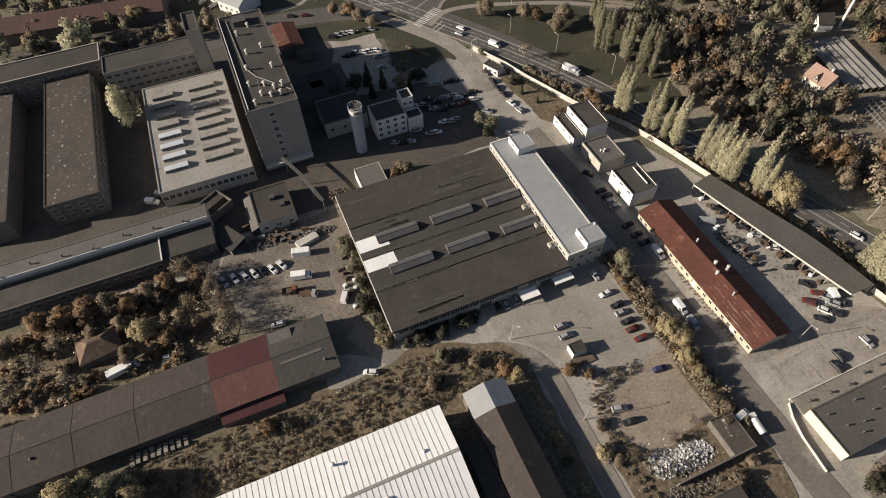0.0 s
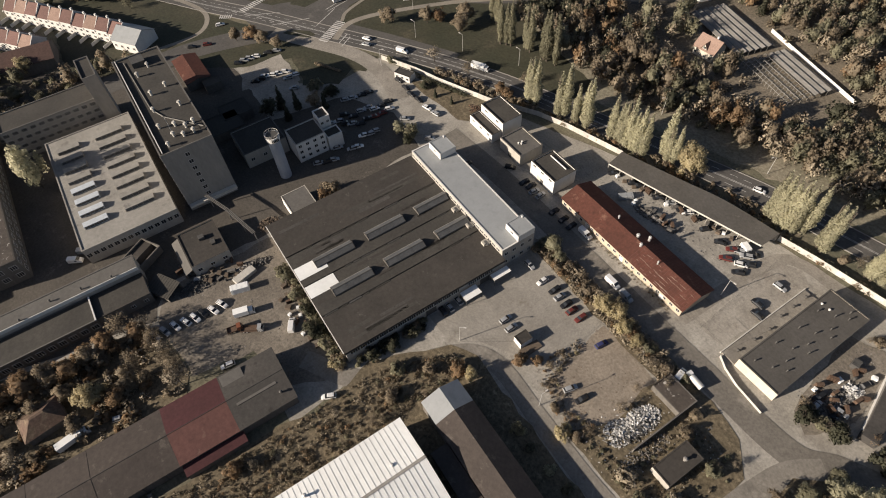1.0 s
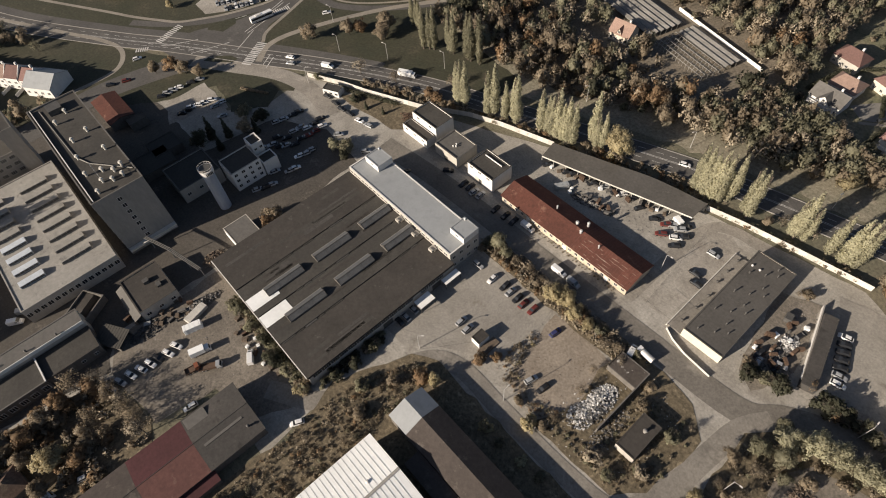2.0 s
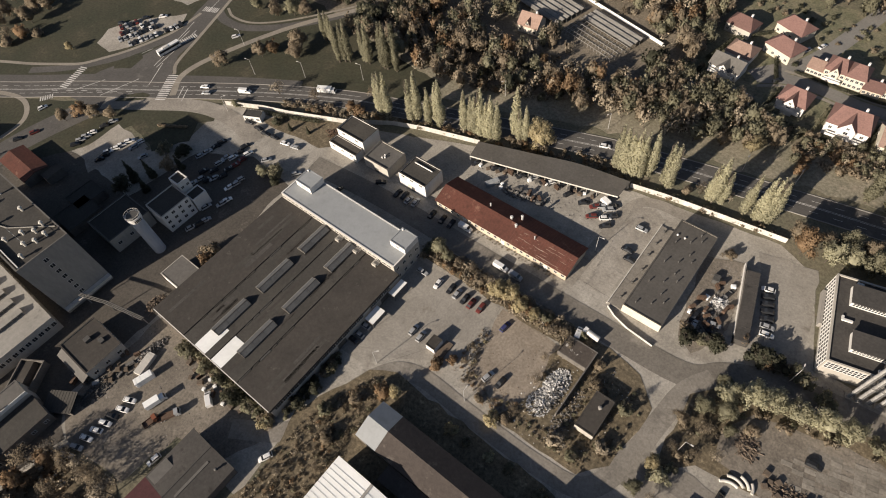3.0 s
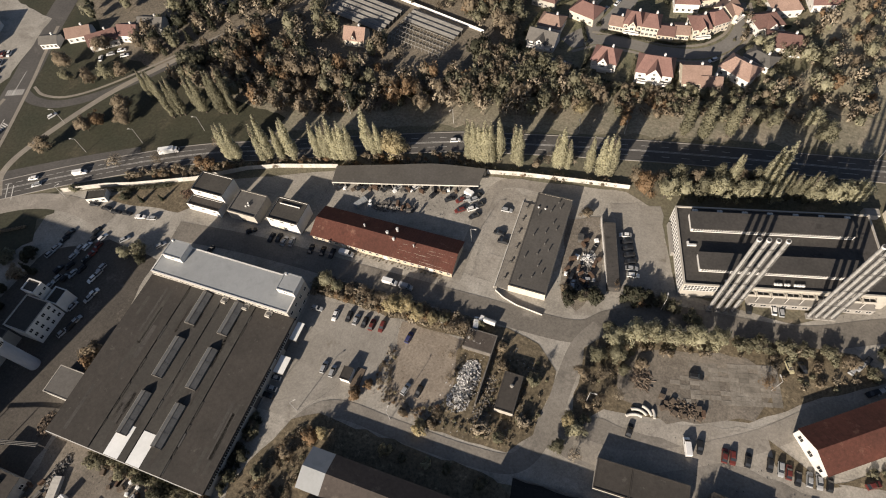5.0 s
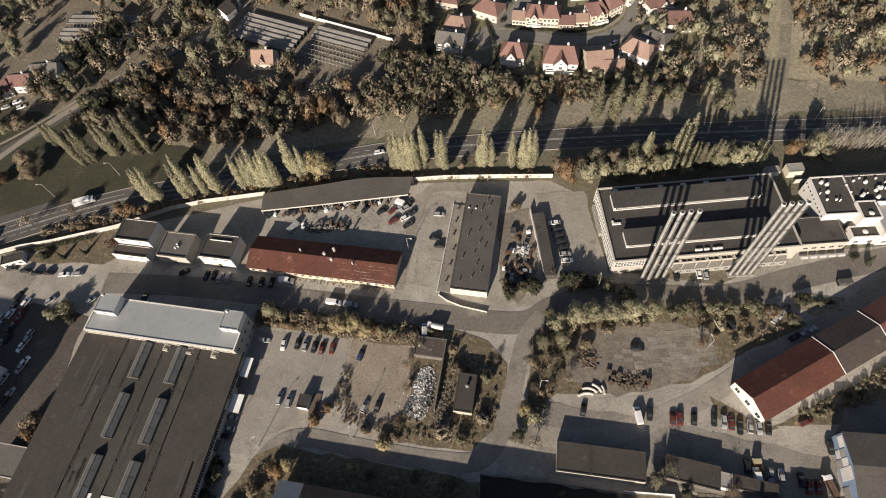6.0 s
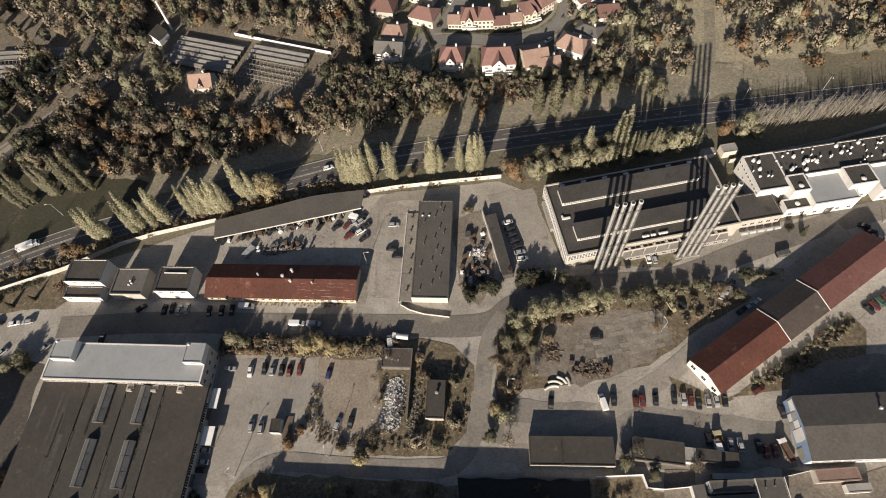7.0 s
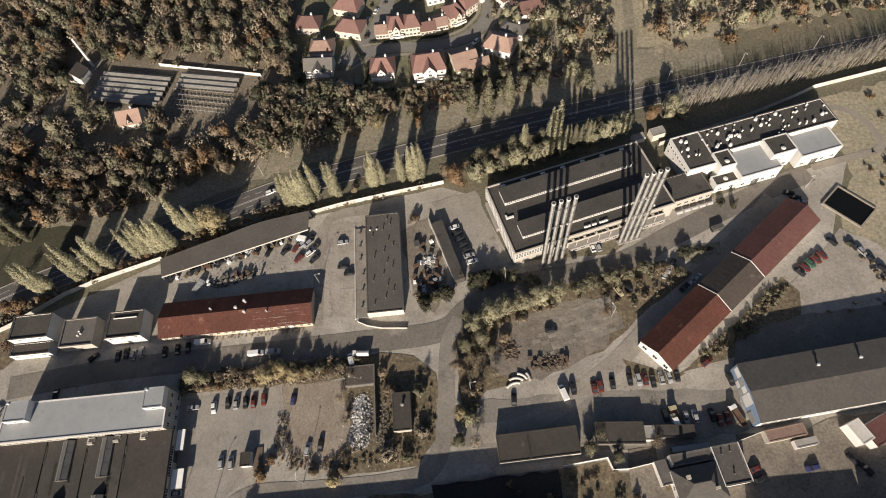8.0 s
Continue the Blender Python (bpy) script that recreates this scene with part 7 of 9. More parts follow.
for x, y, k, c, s in ((73, 125, "broad", "yellow", 0.85), (91, 124, "broad", "orange", 0.6), (-2, 116, "broad", "orange", 1.2), (-8, 112, "broad", "orange", 1.1), (6, 110, "broad", "brown", 1.0), (-148, 42, "broad", "brown", 0.95), (-137, 57, "broad", "brown", 1.05), (-134, 62, "broad", "orange", 0.9), (-125, 71, "broad", "brown", 1.15), (-122, 66, "broad", "brown", 0.9), (-109, 43, "bare", "twig", 0.9), (-92, 50, "bare", "brown", 0.9), (-74, 54, "broad", "orange", 0.65), (-70, 55, "shrub", "orange", 1.3), (-72, 66, "bare", "brown", 0.8), (-226, 5.4, "broad", "yellow", 0.6), (-170, -15, "broad", "brown", 0.8), (-163, -11, "broad", "brown", 0.75), (-175, -18, "broad", "orange", 0.85), (-180, -25, "broad", "brown", 0.85), (161, 143, "broad", "poplar", 0.95), (140, 140, "broad", "olive", 0.8), (-176, 90, "broad", "brown", 1.0), (-164, 106, "broad", "brown", 1.0), (-148, 89, "broad", "olive", 1.1), (-142, 92, "broad", "brown", 1.0), (-156, 84, "broad", "brown", 0.9), (-168, 82, "broad", "olive", 0.8), (-284, -83, "broad", "olive", 0.79), (-275, -77, "broad", "dark", 0.8), (-266, -71, "broad", "brown", 0.89), (-257, -67, "broad", "brown", 0.83), (-277, -88, "bare", "olive", 0.85), (-267, -82, "broad", "brown", 0.84), (-259, -75, "broad", "olive", 1.03), (-250, -62, "broad", "brown", 0.86), (-241, -60, "bare", "olive", 0.78), (-268, -67, "bare", "olive", 0.99), (-259, -61, "bare", "brown", 0.81), (-270, -93, "broad", "olive", 0.78), (-284, 2, "broad", "brown", 1.1), (-267, 6, "broad", "brown", 1.15), (-270, 20, "broad", "brown", 1.0), (-257, -3, "broad", "orange", 0.85), (-259, -11.5, "shrub", "brown", 1.8), (-279, -6, "broad", "brown", 1.0), (-269, 27, "bare", "brown", 1.0), (-294, 11, "broad", "brown", 1.1), (-276, 14, "broad", "brown", 0.9), (-264, -8, "bare", "brown", 0.8), (-252, 2, "shrub", "brown", 1.5), (-120, 27, "shrub", "olive", 1.0)):
    tree(x, y, k, c, s, 1.0, "trees on the verge")
# inside the works
for x, y, k, c, s in ((3.5, 18.5, "broad", "olive", 0.8), (8, 17.5, "broad", "olive", 0.6), (13, 18, "shrub", "brown", 1.2), (18, 18.5, "bare", "brown", 0.55), (23, 17, "shrub", "brown", 1.3), (27, 18, "bare", "twig", 0.6), (31, 16.5, "broad", "yellow", 0.85), (35.5, 18, "broad", "yellow", 0.75), (40, 16, "broad", "yellow", 0.65), (42, 17, "shrub", "orange", 1.2), (45.5, 16, "broad", "yellow", 0.6), (49, 18, "shrub", "olive", 1.2), (53, 15, "bare", "brown", 0.6), (57, 17, "shrub", "brown", 1.3), (60, 14, "bare", "twig", 0.55), (61.5, 20, "shrub", "olive", 1.1), (86, 12, "bare", "twig", 0.4), (84, 6, "shrub", "olive", 1.2), (71, 14, "shrub", "brown", 1.0), (73, 8, "shrub", "brown", 1.1)):
    tree(x, y, k, c, s, 1.0, "shrubs on the works strip")
for x, y, k, c, s in ((54, -20, "shrub", "yellow", 1.3), (57, -17.5, "shrub", "brown", 1.0), (47, -17, "shrub", "brown", 0.9), (58, -14, "bare", "brown", 0.5), (72, -14, "shrub", "twig", 1.3), (78, -15, "shrub", "olive", 1.1), (84, -8, "shrub", "twig", 1.2), (30, -16, "shrub", "orange", 1.2), (33, -12, "shrub", "orange", 0.9), (37, -10, "bare", "brown", 0.4), (58, -2, "bare", "brown", 0.55), (56, 6, "bare", "brown", 0.5), (26, -31, "broad", "yellow", 0.62), (22, -33, "shrub", "orange", 1.3), (46, -29.5, "shrub", "yellow", 0.9), (52, -30, "shrub", "olive", 0.8), (60, -29, "shrub", "poplar", 0.9), (66, -28.5, "shrub", "olive", 0.8), (77, -29, "shrub", "olive", 1.0), (17, -40, "shrub", "brown", 1.2), (12, -48, "shrub", "olive", 1.2), (18, -54, "shrub", "brown", 1.3), (22, -62, "bare", "brown", 0.5), (14, -70, "bare", "twig", 0.5), (12, -100, "shrub", "orange", 1.2), (13, -140, "broad", "yellow", 0.85), (9, -147, "broad", "yellow", 0.8), (17, -150, "broad", "yellow", 0.7), (14, -95, "bare", "twig", 0.45)):
    tree(x, y, k, c, s, 1.0, "shrubs beside the works road")
for x, y, k, c, s in ((105, 27, "broad", "poplar", 1.0), (111, 30.5, "broad", "poplar", 1.05), (117, 32.5, "broad", "poplar", 0.8), (123, 33, "broad", "poplar", 0.9), (130, 35, "broad", "poplar", 1.0), (136, 36.5, "broad", "poplar", 0.9), (107, 22, "broad", "olive", 0.75), (144, 38, "shrub", "olive", 1.5), (149, 39.5, "shrub", "olive", 1.5), (101, 20, "broad", "olive", 0.75), (104, 14, "bare", "brown", 0.7), (110, 18, "broad", "olive", 0.5), (110, 9, "bare", "twig", 0.6), (115, 22, "shrub", "brown", 1.3), (99, 4, "bare", "brown", 0.5), (100, -5, "shrub", "poplar", 1.3), (105, 6, "bare", "brown", 0.6), (152, 27, "bare", "orange", 0.85), (103, 31, "broad", "olive", 0.6), (98, 13, "broad", "brown", 0.55), (97, -3, "broad", "yellow", 0.6), (95.5, -12, "broad", "olive", 0.6), (101, -13, "bare", "twig", 0.7), (88, 38, "shrub", "dark", 1.5), (92, 40, "shrub", "olive", 1.4), (96, 41, "shrub", "dark", 1.6), (86, 41, "shrub", "brown", 1.2), (108, 45, "shrub", "dark", 1.9), (113, 45.6, "shrub", "dark", 1.7), (118, 47, "broad", "olive", 0.5), (121, 45, "shrub", "olive", 1.5), (86, 75.3, "shrub", "brown", 1.0), (84, 73.6, "bare", "brown", 0.3), (157, 41, "shrub", "olive", 1.4), (163, 42, "shrub", "olive", 1.3), (170, 43, "shrub", "olive", 1.5), (176, 42, "shrub", "brown", 1.3), (182, 40, "shrub", "olive", 1.2), (128, 42.5, "shrub", "olive", 1.4), (111, 43, "bare", "orange", 0.5), (117, 46, "shrub", "brown", 1.2), (102, 47, "bare", "orange", 0.5), (137, -18, "bare", "poplar", 0.7), (141, -14.5, "bare", "poplar", 0.7), (158, -18, "bare", "brown", 0.7), (186, 86, "conifer", "dark", 0.5), (210, 66, "conifer", "dark", 0.5), (206, 68, "shrub", "dark", 0.8), (192, 48, "shrub", "olive", 0.7), (186, 48, "shrub", "dark", 1.2)):
    tree(x, y, k, c, s, 1.0, "trees on the overgrown plot")
for x, y, k, c, s in ((-46, -107.5, "bare", "twig", 1.05), (-40, -106, "bare", "brown", 1.0), (-34, -104.5, "bare", "twig", 1.0), (-27, -103.5, "bare", "brown", 1.05), (-21, -104, "bare", "twig", 1.0), (-49, -114, "bare", "brown", 1.0), (-43, -131, "broad", "orange", 1.0), (-46, -119, "broad", "orange", 0.9), (-44.5, -143, "broad", "orange", 1.05), (-46, -157, "broad", "orange", 0.95), (-45, -110, "broad", "orange", 0.8), (-44.5, -125, "broad", "brown", 0.9), (-45, -137, "broad", "brown", 0.95), (-45, -150, "broad", "orange", 0.95), (-30, -127, "broad", "yellow", 1.0), (-27, -121, "broad", "orange", 0.7), (-37, -134, "broad", "brown", 0.7), (-25, -133, "broad", "brown", 0.75), (-36, -142, "broad", "brown", 0.75), (-29, -117, "broad", "brown", 0.75), (-36, -114, "bare", "brown", 0.8), (-31, -105, "bare", "brown", 0.8), (-28, -112, "bare", "brown", 0.7), (-24, -106, "bare", "twig", 0.7), (-38, -108, "bare", "brown", 0.7), (-32, -158, "bare", "twig", 1.0), (-25, -165, "bare", "twig", 1.0), (-24, -150, "bare", "twig", 0.9), (-40, -166, "broad", "brown", 0.8), (-38, -152, "bare", "brown", 0.9), (-46, -134, "shrub", "orange", 1.4), (-48, -127, "shrub", "orange", 1.4), (-46, -151, "shrub", "orange", 1.4), (-43, -122, "shrub", "brown", 1.5), (-198, -140, "broad", "poplar", 1.75), (-205, -160, "broad", "olive", 0.95), (-208, -173, "broad", "poplar", 0.9), (-196, -122, "broad", "olive", 0.8), (-214, -114, "broad", "yellow", 1.1), (-190, -112, "shrub", "olive", 1.6), (13.5, -141, "broad", "poplar", 1.05), (12, -149, "broad", "yellow", 1.15), (16.5, -135, "broad", "yellow", 0.9), (19, -142, "broad", "poplar", 0.95), (137, -18, "broad", "olive", 0.5), (145.3, -21.5, "broad", "olive", 0.55), (158, -18.5, "bare", "brown", 0.5), (-121, -27, "conifer", "dark", 0.9), (-116, -22, "conifer", "dark", 0.8), (-112, -28, "conifer", "dark", 0.7), (-124, -10, "shrub", "olive", 1.4), (-110, -12, "conifer", "dark", 0.7), (-116, -6, "shrub", "dark", 1.5), (-40, -62, "shrub", "olive", 1.5), (-30, -62, "shrub", "olive", 1.2), (-14, -63, "shrub", "dark", 1.6), (-8, -62, "shrub", "olive", 1.4), (0, -62, "shrub", "yellow", 1.2), (-22, -61.5, "shrub", "dark", 1.4), (-62, -35.5, "shrub", "orange", 1.5), (-64, -31, "shrub", "brown", 1.6), (-67, -34, "bare", "brown", 0.5), (-119, -33, "broad", "dark", 0.9), (-113, -15, "broad", "brown", 0.8), (-78, 6, "broad", "poplar", 0.65), (-74, 9, "shrub", "olive", 1.6), (-70, 5, "broad", "dark", 0.5), (-88, 30, "conifer", "dark", 0.4), (-80, 33, "conifer", "dark", 0.4), (-96, 30, "shrub", "dark", 1.2), (4, -45, "shrub", "dark", 1.2), (3, -38, "shrub", "dark", 1.0), (3, -52, "shrub", "dark", 1.2)):
    tree(x, y, k, c, s, 1.0, "trees in the west of the works")


def inside(p, poly):
    x, y = p
    hit = False
    for (x0, y0), (x1, y1) in zip(poly, poly[1:] + poly[:1]):
        if (y0 > y) != (y1 > y) and x < (x1 - x0) * (y - y0) / (y1 - y0) + x0:
            hit = not hit
    return hit


def wood(name, poly, count, mix, label, seed, holes=(), scale=(0.6, 1.15), kind="broad", leaves=310, size=0.52):
    """Many trees as one object a tint, at random inside a plot."""
    rng = np.random.default_rng(seed)
    xs, ys = [p[0] for p in poly], [p[1] for p in poly]
    spots = []
    tries = 0
    while len(spots) < count and tries < count * 60:
        tries += 1
        p = rng.uniform(min(xs), max(xs)), rng.uniform(min(ys), max(ys))
        if inside(p, poly) and not any(inside(p, h) for h in holes) and all((p[0] - q[0]) ** 2 + (p[1] - q[1]) ** 2 > (6 if kind == "broad" else 1.4) for q in spots[-200:]):
            spots.append(p)
    tints = [t for t, w in mix for _ in range(w)]
    got = {}
    for p in spots:
        t = tints[rng.integers(len(tints))]
        k = "conifer" if t == "dark" and kind == "broad" and rng.random() < 0.5 else "shrub" if kind == "shrub" else "broad"
        h, r = {"broad": (9.5, 4.0), "conifer": (12, 2.4), "shrub": (3.2, 2.2)}[k]
        n = int(leaves * 0.88) if t != "twig" else leaves // 2
        pts = crown_points(k, h, r, int(rng.integers(1, 9)) * 13, n, size if k != "shrub" else 0.38)
        if k != "conifer" and t != "twig" and leaves > 100:
            pts = np.concatenate([pts, inner_mass(k, h, r, rng)])
        s = rng.uniform(*scale)
        a = rng.uniform(0, 6.28)
        ca, sa = math.cos(a) * s, math.sin(a) * s
        pts = np.stack([pts[:, 0] * ca - pts[:, 1] * sa + p[0], pts[:, 0] * sa + pts[:, 1] * ca + p[1], pts[:, 2] * s * (rng.uniform(1.15, 1.4) if k == "broad" else 1.0), pts[:, 3] * ca - pts[:, 4] * sa, pts[:, 3] * sa + pts[:, 4] * ca, pts[:, 5] * s], 1)
        got.setdefault(t, []).append((pts, p, s * h * 0.5))
    for t, rows in got.items():
        root = thing(name, f"{label}, {TINT_WORD[t]} crowns", "woodland", kind="stuff")
        share("crowns", card_mesh("crowns", np.concatenate([r[0] for r in rows]), LEAVES[t]), root)
        bm = bmesh.new()
        for _, p, h in rows:
            a = [bm.verts.new((p[0] + 0.22 * math.cos(k * 2.1), p[1] + 0.22 * math.sin(k * 2.1), 0)) for k in range(3)]
            top = bm.verts.new((p[0], p[1], h * 1.2))
            for k in range(3):
                bm.faces.new((a[k], a[(k + 1) % 3], top))
        part("trunks", bm, BARK, root)


HOLES = [[(-72, 158), (-58, 186), (24, 168), (14, 138), (-30, 146)], [(34, 142), (30, 230), (165, 230), (160, 146)], [(-172, 112), (-172, 178), (-110, 176), (-110, 150), (-124, 128), (-140, 110)], [(-148, 88), (-138, 80), (-84, 150), (-92, 160)], [(-56, 126), (-52, 156), (-30, 154), (-30, 126)], [(-20, 122), (20, 132), (24, 144), (-16, 142)], [(-82, 172), (-80, 198), (-62, 194), (-64, 172)]]
WEST_WOOD = [(-118, 96), (-84, 90), (-40, 92), (-10, 104), (24, 124), (34, 140), (30, 230), (40, 330), (-160, 330), (-140, 240), (-96, 176), (-110, 130)]
wood("shrubs", WEST_WOOD, 520, (("brown", 5), ("twig", 4), ("olive", 3)), "brown undergrowth of the wood", 11, HOLES, (0.9, 1.7), "shrub", 62)
wood("wood", WEST_WOOD, 940, (("olive", 6), ("dark", 2), ("brown", 7), ("twig", 4), ("orange", 1)), "dense autumn wood beyond the road", 5, HOLES, (0.72, 1.02), "broad", 265)
wood("wood", [(-140, 100), (-126, 124), (-100, 178), (-150, 260), (-160, 330), (-330, 330), (-330, 180), (-220, 170), (-196, 130), (-150, 96)], 380, (("olive", 3), ("dark", 1), ("brown", 4), ("twig", 3)), "autumn wood behind the crossroads", 6, HOLES + [[(-182, 96), (-182, 128), (-140, 130), (-140, 100)]])
wood("wood", [(24, 126), (60, 134), (150, 150), (150, 156), (110, 149), (64, 141), (34, 142)], 90, (("olive", 5), ("brown", 3), ("twig", 2)), "strip of trees below the gardens", 7, (), (0.3, 0.5))
wood("wood", [(150, 154), (170, 160), (182, 160), (190, 240), (200, 330), (40, 330), (40, 222), (150, 226), (162, 200)], 280, (("olive", 3), ("poplar", 2), ("brown", 3), ("twig", 2), ("orange", 1)), "young autumn wood behind the estate", 8, HOLES[1:2], (0.45, 0.95))
wood("wood", [(200, 160), (300, 172), (420, 190), (420, 330), (204, 330)], 260, (("brown", 4), ("twig", 4), ("orange", 3), ("olive", 2), ("poplar", 1)), "scattered autumn trees on the meadow", 9, (), (0.4, 0.95))
wood("shrubs", [(-110, 100), (-40, 94), (30, 122), (110, 144), (110, 150), (20, 140), (-60, 130)], 150, (("olive", 2), ("brown", 3), ("orange", 1), ("twig", 2)), "undergrowth at the edge of the wood", 10, HOLES, (0.6, 1.3), "shrub", 160)
wood("shrubs", [(-104, 42), (-76, 53), (-52, 62), (-20, 74.5), (15, 86), (40, 92.5), (43, 85.5), (-14, 71), (-52, 59.5), (-72, 48.5), (-104, 37)], 150, (("brown", 4), ("twig", 3), ("orange", 2)), "brown undergrowth between the fence and the road", 12, (), (0.4, 0.9), "shrub", 150)
wood("wood", [(6, 112), (34, 112), (62, 122), (82, 130), (80, 142), (36, 150), (18, 150), (24, 128)], 95, (("olive", 6), ("brown", 3), ("twig", 2), ("poplar", 1)), "dense trees between the road and the gardens", 34, (), (0.6, 1.0))
wood("shrubs", [(8, -56), (16, -32), (24, -29), (24, -50), (26, -56), (22, -150), (8, -150), (9, -84)], 900, (("brown", 6), ("twig", 4), ("orange", 1), ("olive", 1)), "brown undergrowth on the bank", 13, (), (0.2, 0.5), "shrub", 50)
wood("shrubs", [(-50, -170), (-48, -120), (-45, -108), (-20, -104), (-17, -120), (-17, -170)], 130, (("brown", 4), ("twig", 4), ("orange", 2)), "brown undergrowth of a wild plot", 14, ([(-38, -147), (-38, -129), (-24, -129), (-24, -147)],), (0.5, 1.1), "shrub", 150)
wood("shrubs", [(98, 22), (104, 29), (122, 36), (150, 41), (178, 45), (186, 40), (165, 27), (148, 35), (116, 26), (108, 6), (99, -6)], 80, (("olive", 3), ("brown", 3), ("twig", 2)), "undergrowth of the overgrown plot", 15, (), (0.35, 0.8), "shrub", 150)
wood("shrubs", [(56, -18), (61, -6), (58, 6), (58, -2), (70, -14), (70, 10), (74, 12), (74, -8), (81, -8), (82, 14), (88, 10), (88, -10), (82, -17)], 50, (("brown", 3), ("twig", 5), ("olive", 2)), "undergrowth round the ruin", 16, (), (0.18, 0.45), "shrub", 150)
wood("shrubs", [(178, 8), (198, 20.5), (216, 33.5), (219, 30), (200, 15), (184, 8)], 70, (("olive", 5), ("brown", 3), ("dark", 1), ("twig", 2)), "undergrowth behind the barn", 17, (), (0.2, 0.65), "shrub", 150)
wood("shrubs", [(240, 50), (260, 30), (256, 20), (222, 18), (236, 22), (252, 26)], 30, (("olive", 2), ("brown", 4), ("twig", 3)), "dry weeds round the gravel yard", 21, (), (0.25, 0.6), "shrub", 110)
wood("shrubs", [(36, 140), (150, 149), (158, 226), (36, 226)], 150, (("olive", 4), ("brown", 3), ("dark", 2)), "garden hedges and shrubs of the estate", 18, [[(38, 154), (38, 214), (70, 214), (66, 154)], [(66, 148), (66, 180), (128, 180), (128, 150)], [(70, 178), (70, 206), (128, 206), (128, 178)]], (0.4, 0.9), "shrub", 150)
wood("saplings", [(200, 117), (258, 126), (340, 138), (345, 149), (255, 130), (200, 122)], 90, (("twig", 5), ("poplar", 1)), "bare young saplings along the road", 19, (), (0.35, 0.55), "broad", 120)
wood("shrubs", [(252, 26), (262, 48), (266, 84), (282, 84), (280, 112), (320, 120), (330, 30)], 60, (("brown", 4), ("olive", 2), ("orange", 1)), "weeds on the grassland by the pond", 20, [[(240, 46), (240, 75), (266, 75), (266, 46)]], (0.3, 0.8), "shrub", 150)
wood("wood", [(-330, -180), (-226, -180), (-206, -170), (-204, -110), (-190, -100), (-190, -70), (-200, -100), (-226, -120), (-300, -150)], 90, (("olive", 4), ("brown", 4), ("twig", 2)), "garden trees beyond the old factory", 30, (), (0.4, 0.9))
wood("shrubs", [(-205, -175), (-204, -64), (-188, -64), (-183, -175)], 130, (("olive", 3), ("brown", 4), ("twig", 3)), "dark garden shrubs beyond the old factory", 31, (), (0.5, 1.2), "shrub", 110)
wood("shrubs", [(108, -26), (126, -25), (140, -24), (152, -28), (150, -58), (108, -58)], 90, (("olive", 3), ("brown", 4), ("twig", 3)), "weeds in the back garden", 32, (), (0.3, 0.8), "shrub", 110)
wood("wood", [(128, 196), (136, 170), (150, 148), (166, 147), (184, 152), (190, 190), (194, 240), (140, 240)], 62, (("twig", 4), ("poplar", 5), ("orange", 1), ("brown", 2), ("olive", 2)), "young trees beside the meadow track", 51, (), (0.45, 0.9), "broad", 190, 0.55)
wood("shrubs", [(130, 190), (140, 160), (150, 142), (184, 146), (190, 190), (194, 236)], 90, (("poplar", 2), ("twig", 3), ("brown", 3), ("orange", 1)), "pale undergrowth beside the meadow track", 52, (), (0.6, 1.3), "shrub", 130)
wood("wood", [(203, 154), (207, 250), (310, 250), (310, 166)], 150, (("twig", 5), ("brown", 4), ("orange", 1), ("poplar", 3), ("olive", 2)), "autumn thicket on the meadow", 53, (), (0.5, 0.95), "broad", 190, 0.55)
wood("shrubs", [(202, 150), (207, 250), (330, 250), (330, 160)], 230, (("brown", 4), ("twig", 4), ("orange", 1), ("olive", 2)), "brown weeds on the meadow", 54, (), (0.6, 1.7), "shrub", 110)
wood("shrubs", [(84, 128), (112, 134), (146, 138), (150, 147), (110, 143), (84, 137)], 70, (("olive", 4), ("twig", 3), ("brown", 2), ("orange", 1)), "undergrowth below the gardens", 55, (), (0.7, 1.5), "shrub", 140)
wood("shrubs", [(1, 14.2), (58, 14.2), (62, 17.2), (59, 20.6), (2, 20.6)], 170, (("brown", 4), ("twig", 8), ("orange", 1)), "dry brown shrubs between the car park and the street", 56, (), (0.4, 0.95), "shrub", 120)
wood("shrubs", [(34.3, 3), (36.6, 3), (40.5, -10.5), (50, -14.2), (57, -11.5), (57, -15.5), (48, -17.4), (38, -15), (34.3, -8)], 90, (("brown", 4), ("orange", 2), ("twig", 3), ("yellow", 1)), "dry weeds round the back car park", 59, (), (0.18, 0.5), "shrub", 70)
wood("shrubs", [(58, -16), (62, -4), (59, 10), (61, 18), (68, 18), (68, 12), (81, 12), (83, -12), (80, -17)], 150, (("brown", 4), ("twig", 4), ("orange", 1), ("olive", 2)), "dry weeds round the ruin", 60, [[(58.5, -13), (58.5, 12), (69.5, 12), (69.5, -13)], [(73.5, -8), (73.5, 6.5), (81, 6.5), (81, -8)]], (0.14, 0.4), "shrub", 70)
wood("wood", [(-152, 112), (-122, 104), (-100, 100), (-90, 120), (-92, 150), (-104, 164), (-138, 166)], 95, (("dark", 5), ("olive", 2), ("twig", 2), ("brown", 2)), "dark mixed trees beside the footpath", 61, [[(-146, 92), (-136, 88), (-82, 158), (-90, 164)]], (0.6, 1.0), "broad", 220, 0.56)
wood("shrubs", [(8, 32.6), (42, 32.6), (42, 34), (8, 34)], 45, (("brown", 4), ("olive", 2), ("twig", 3)), "weeds along the workshop wall", 62, (), (0.12, 0.3), "shrub", 60)
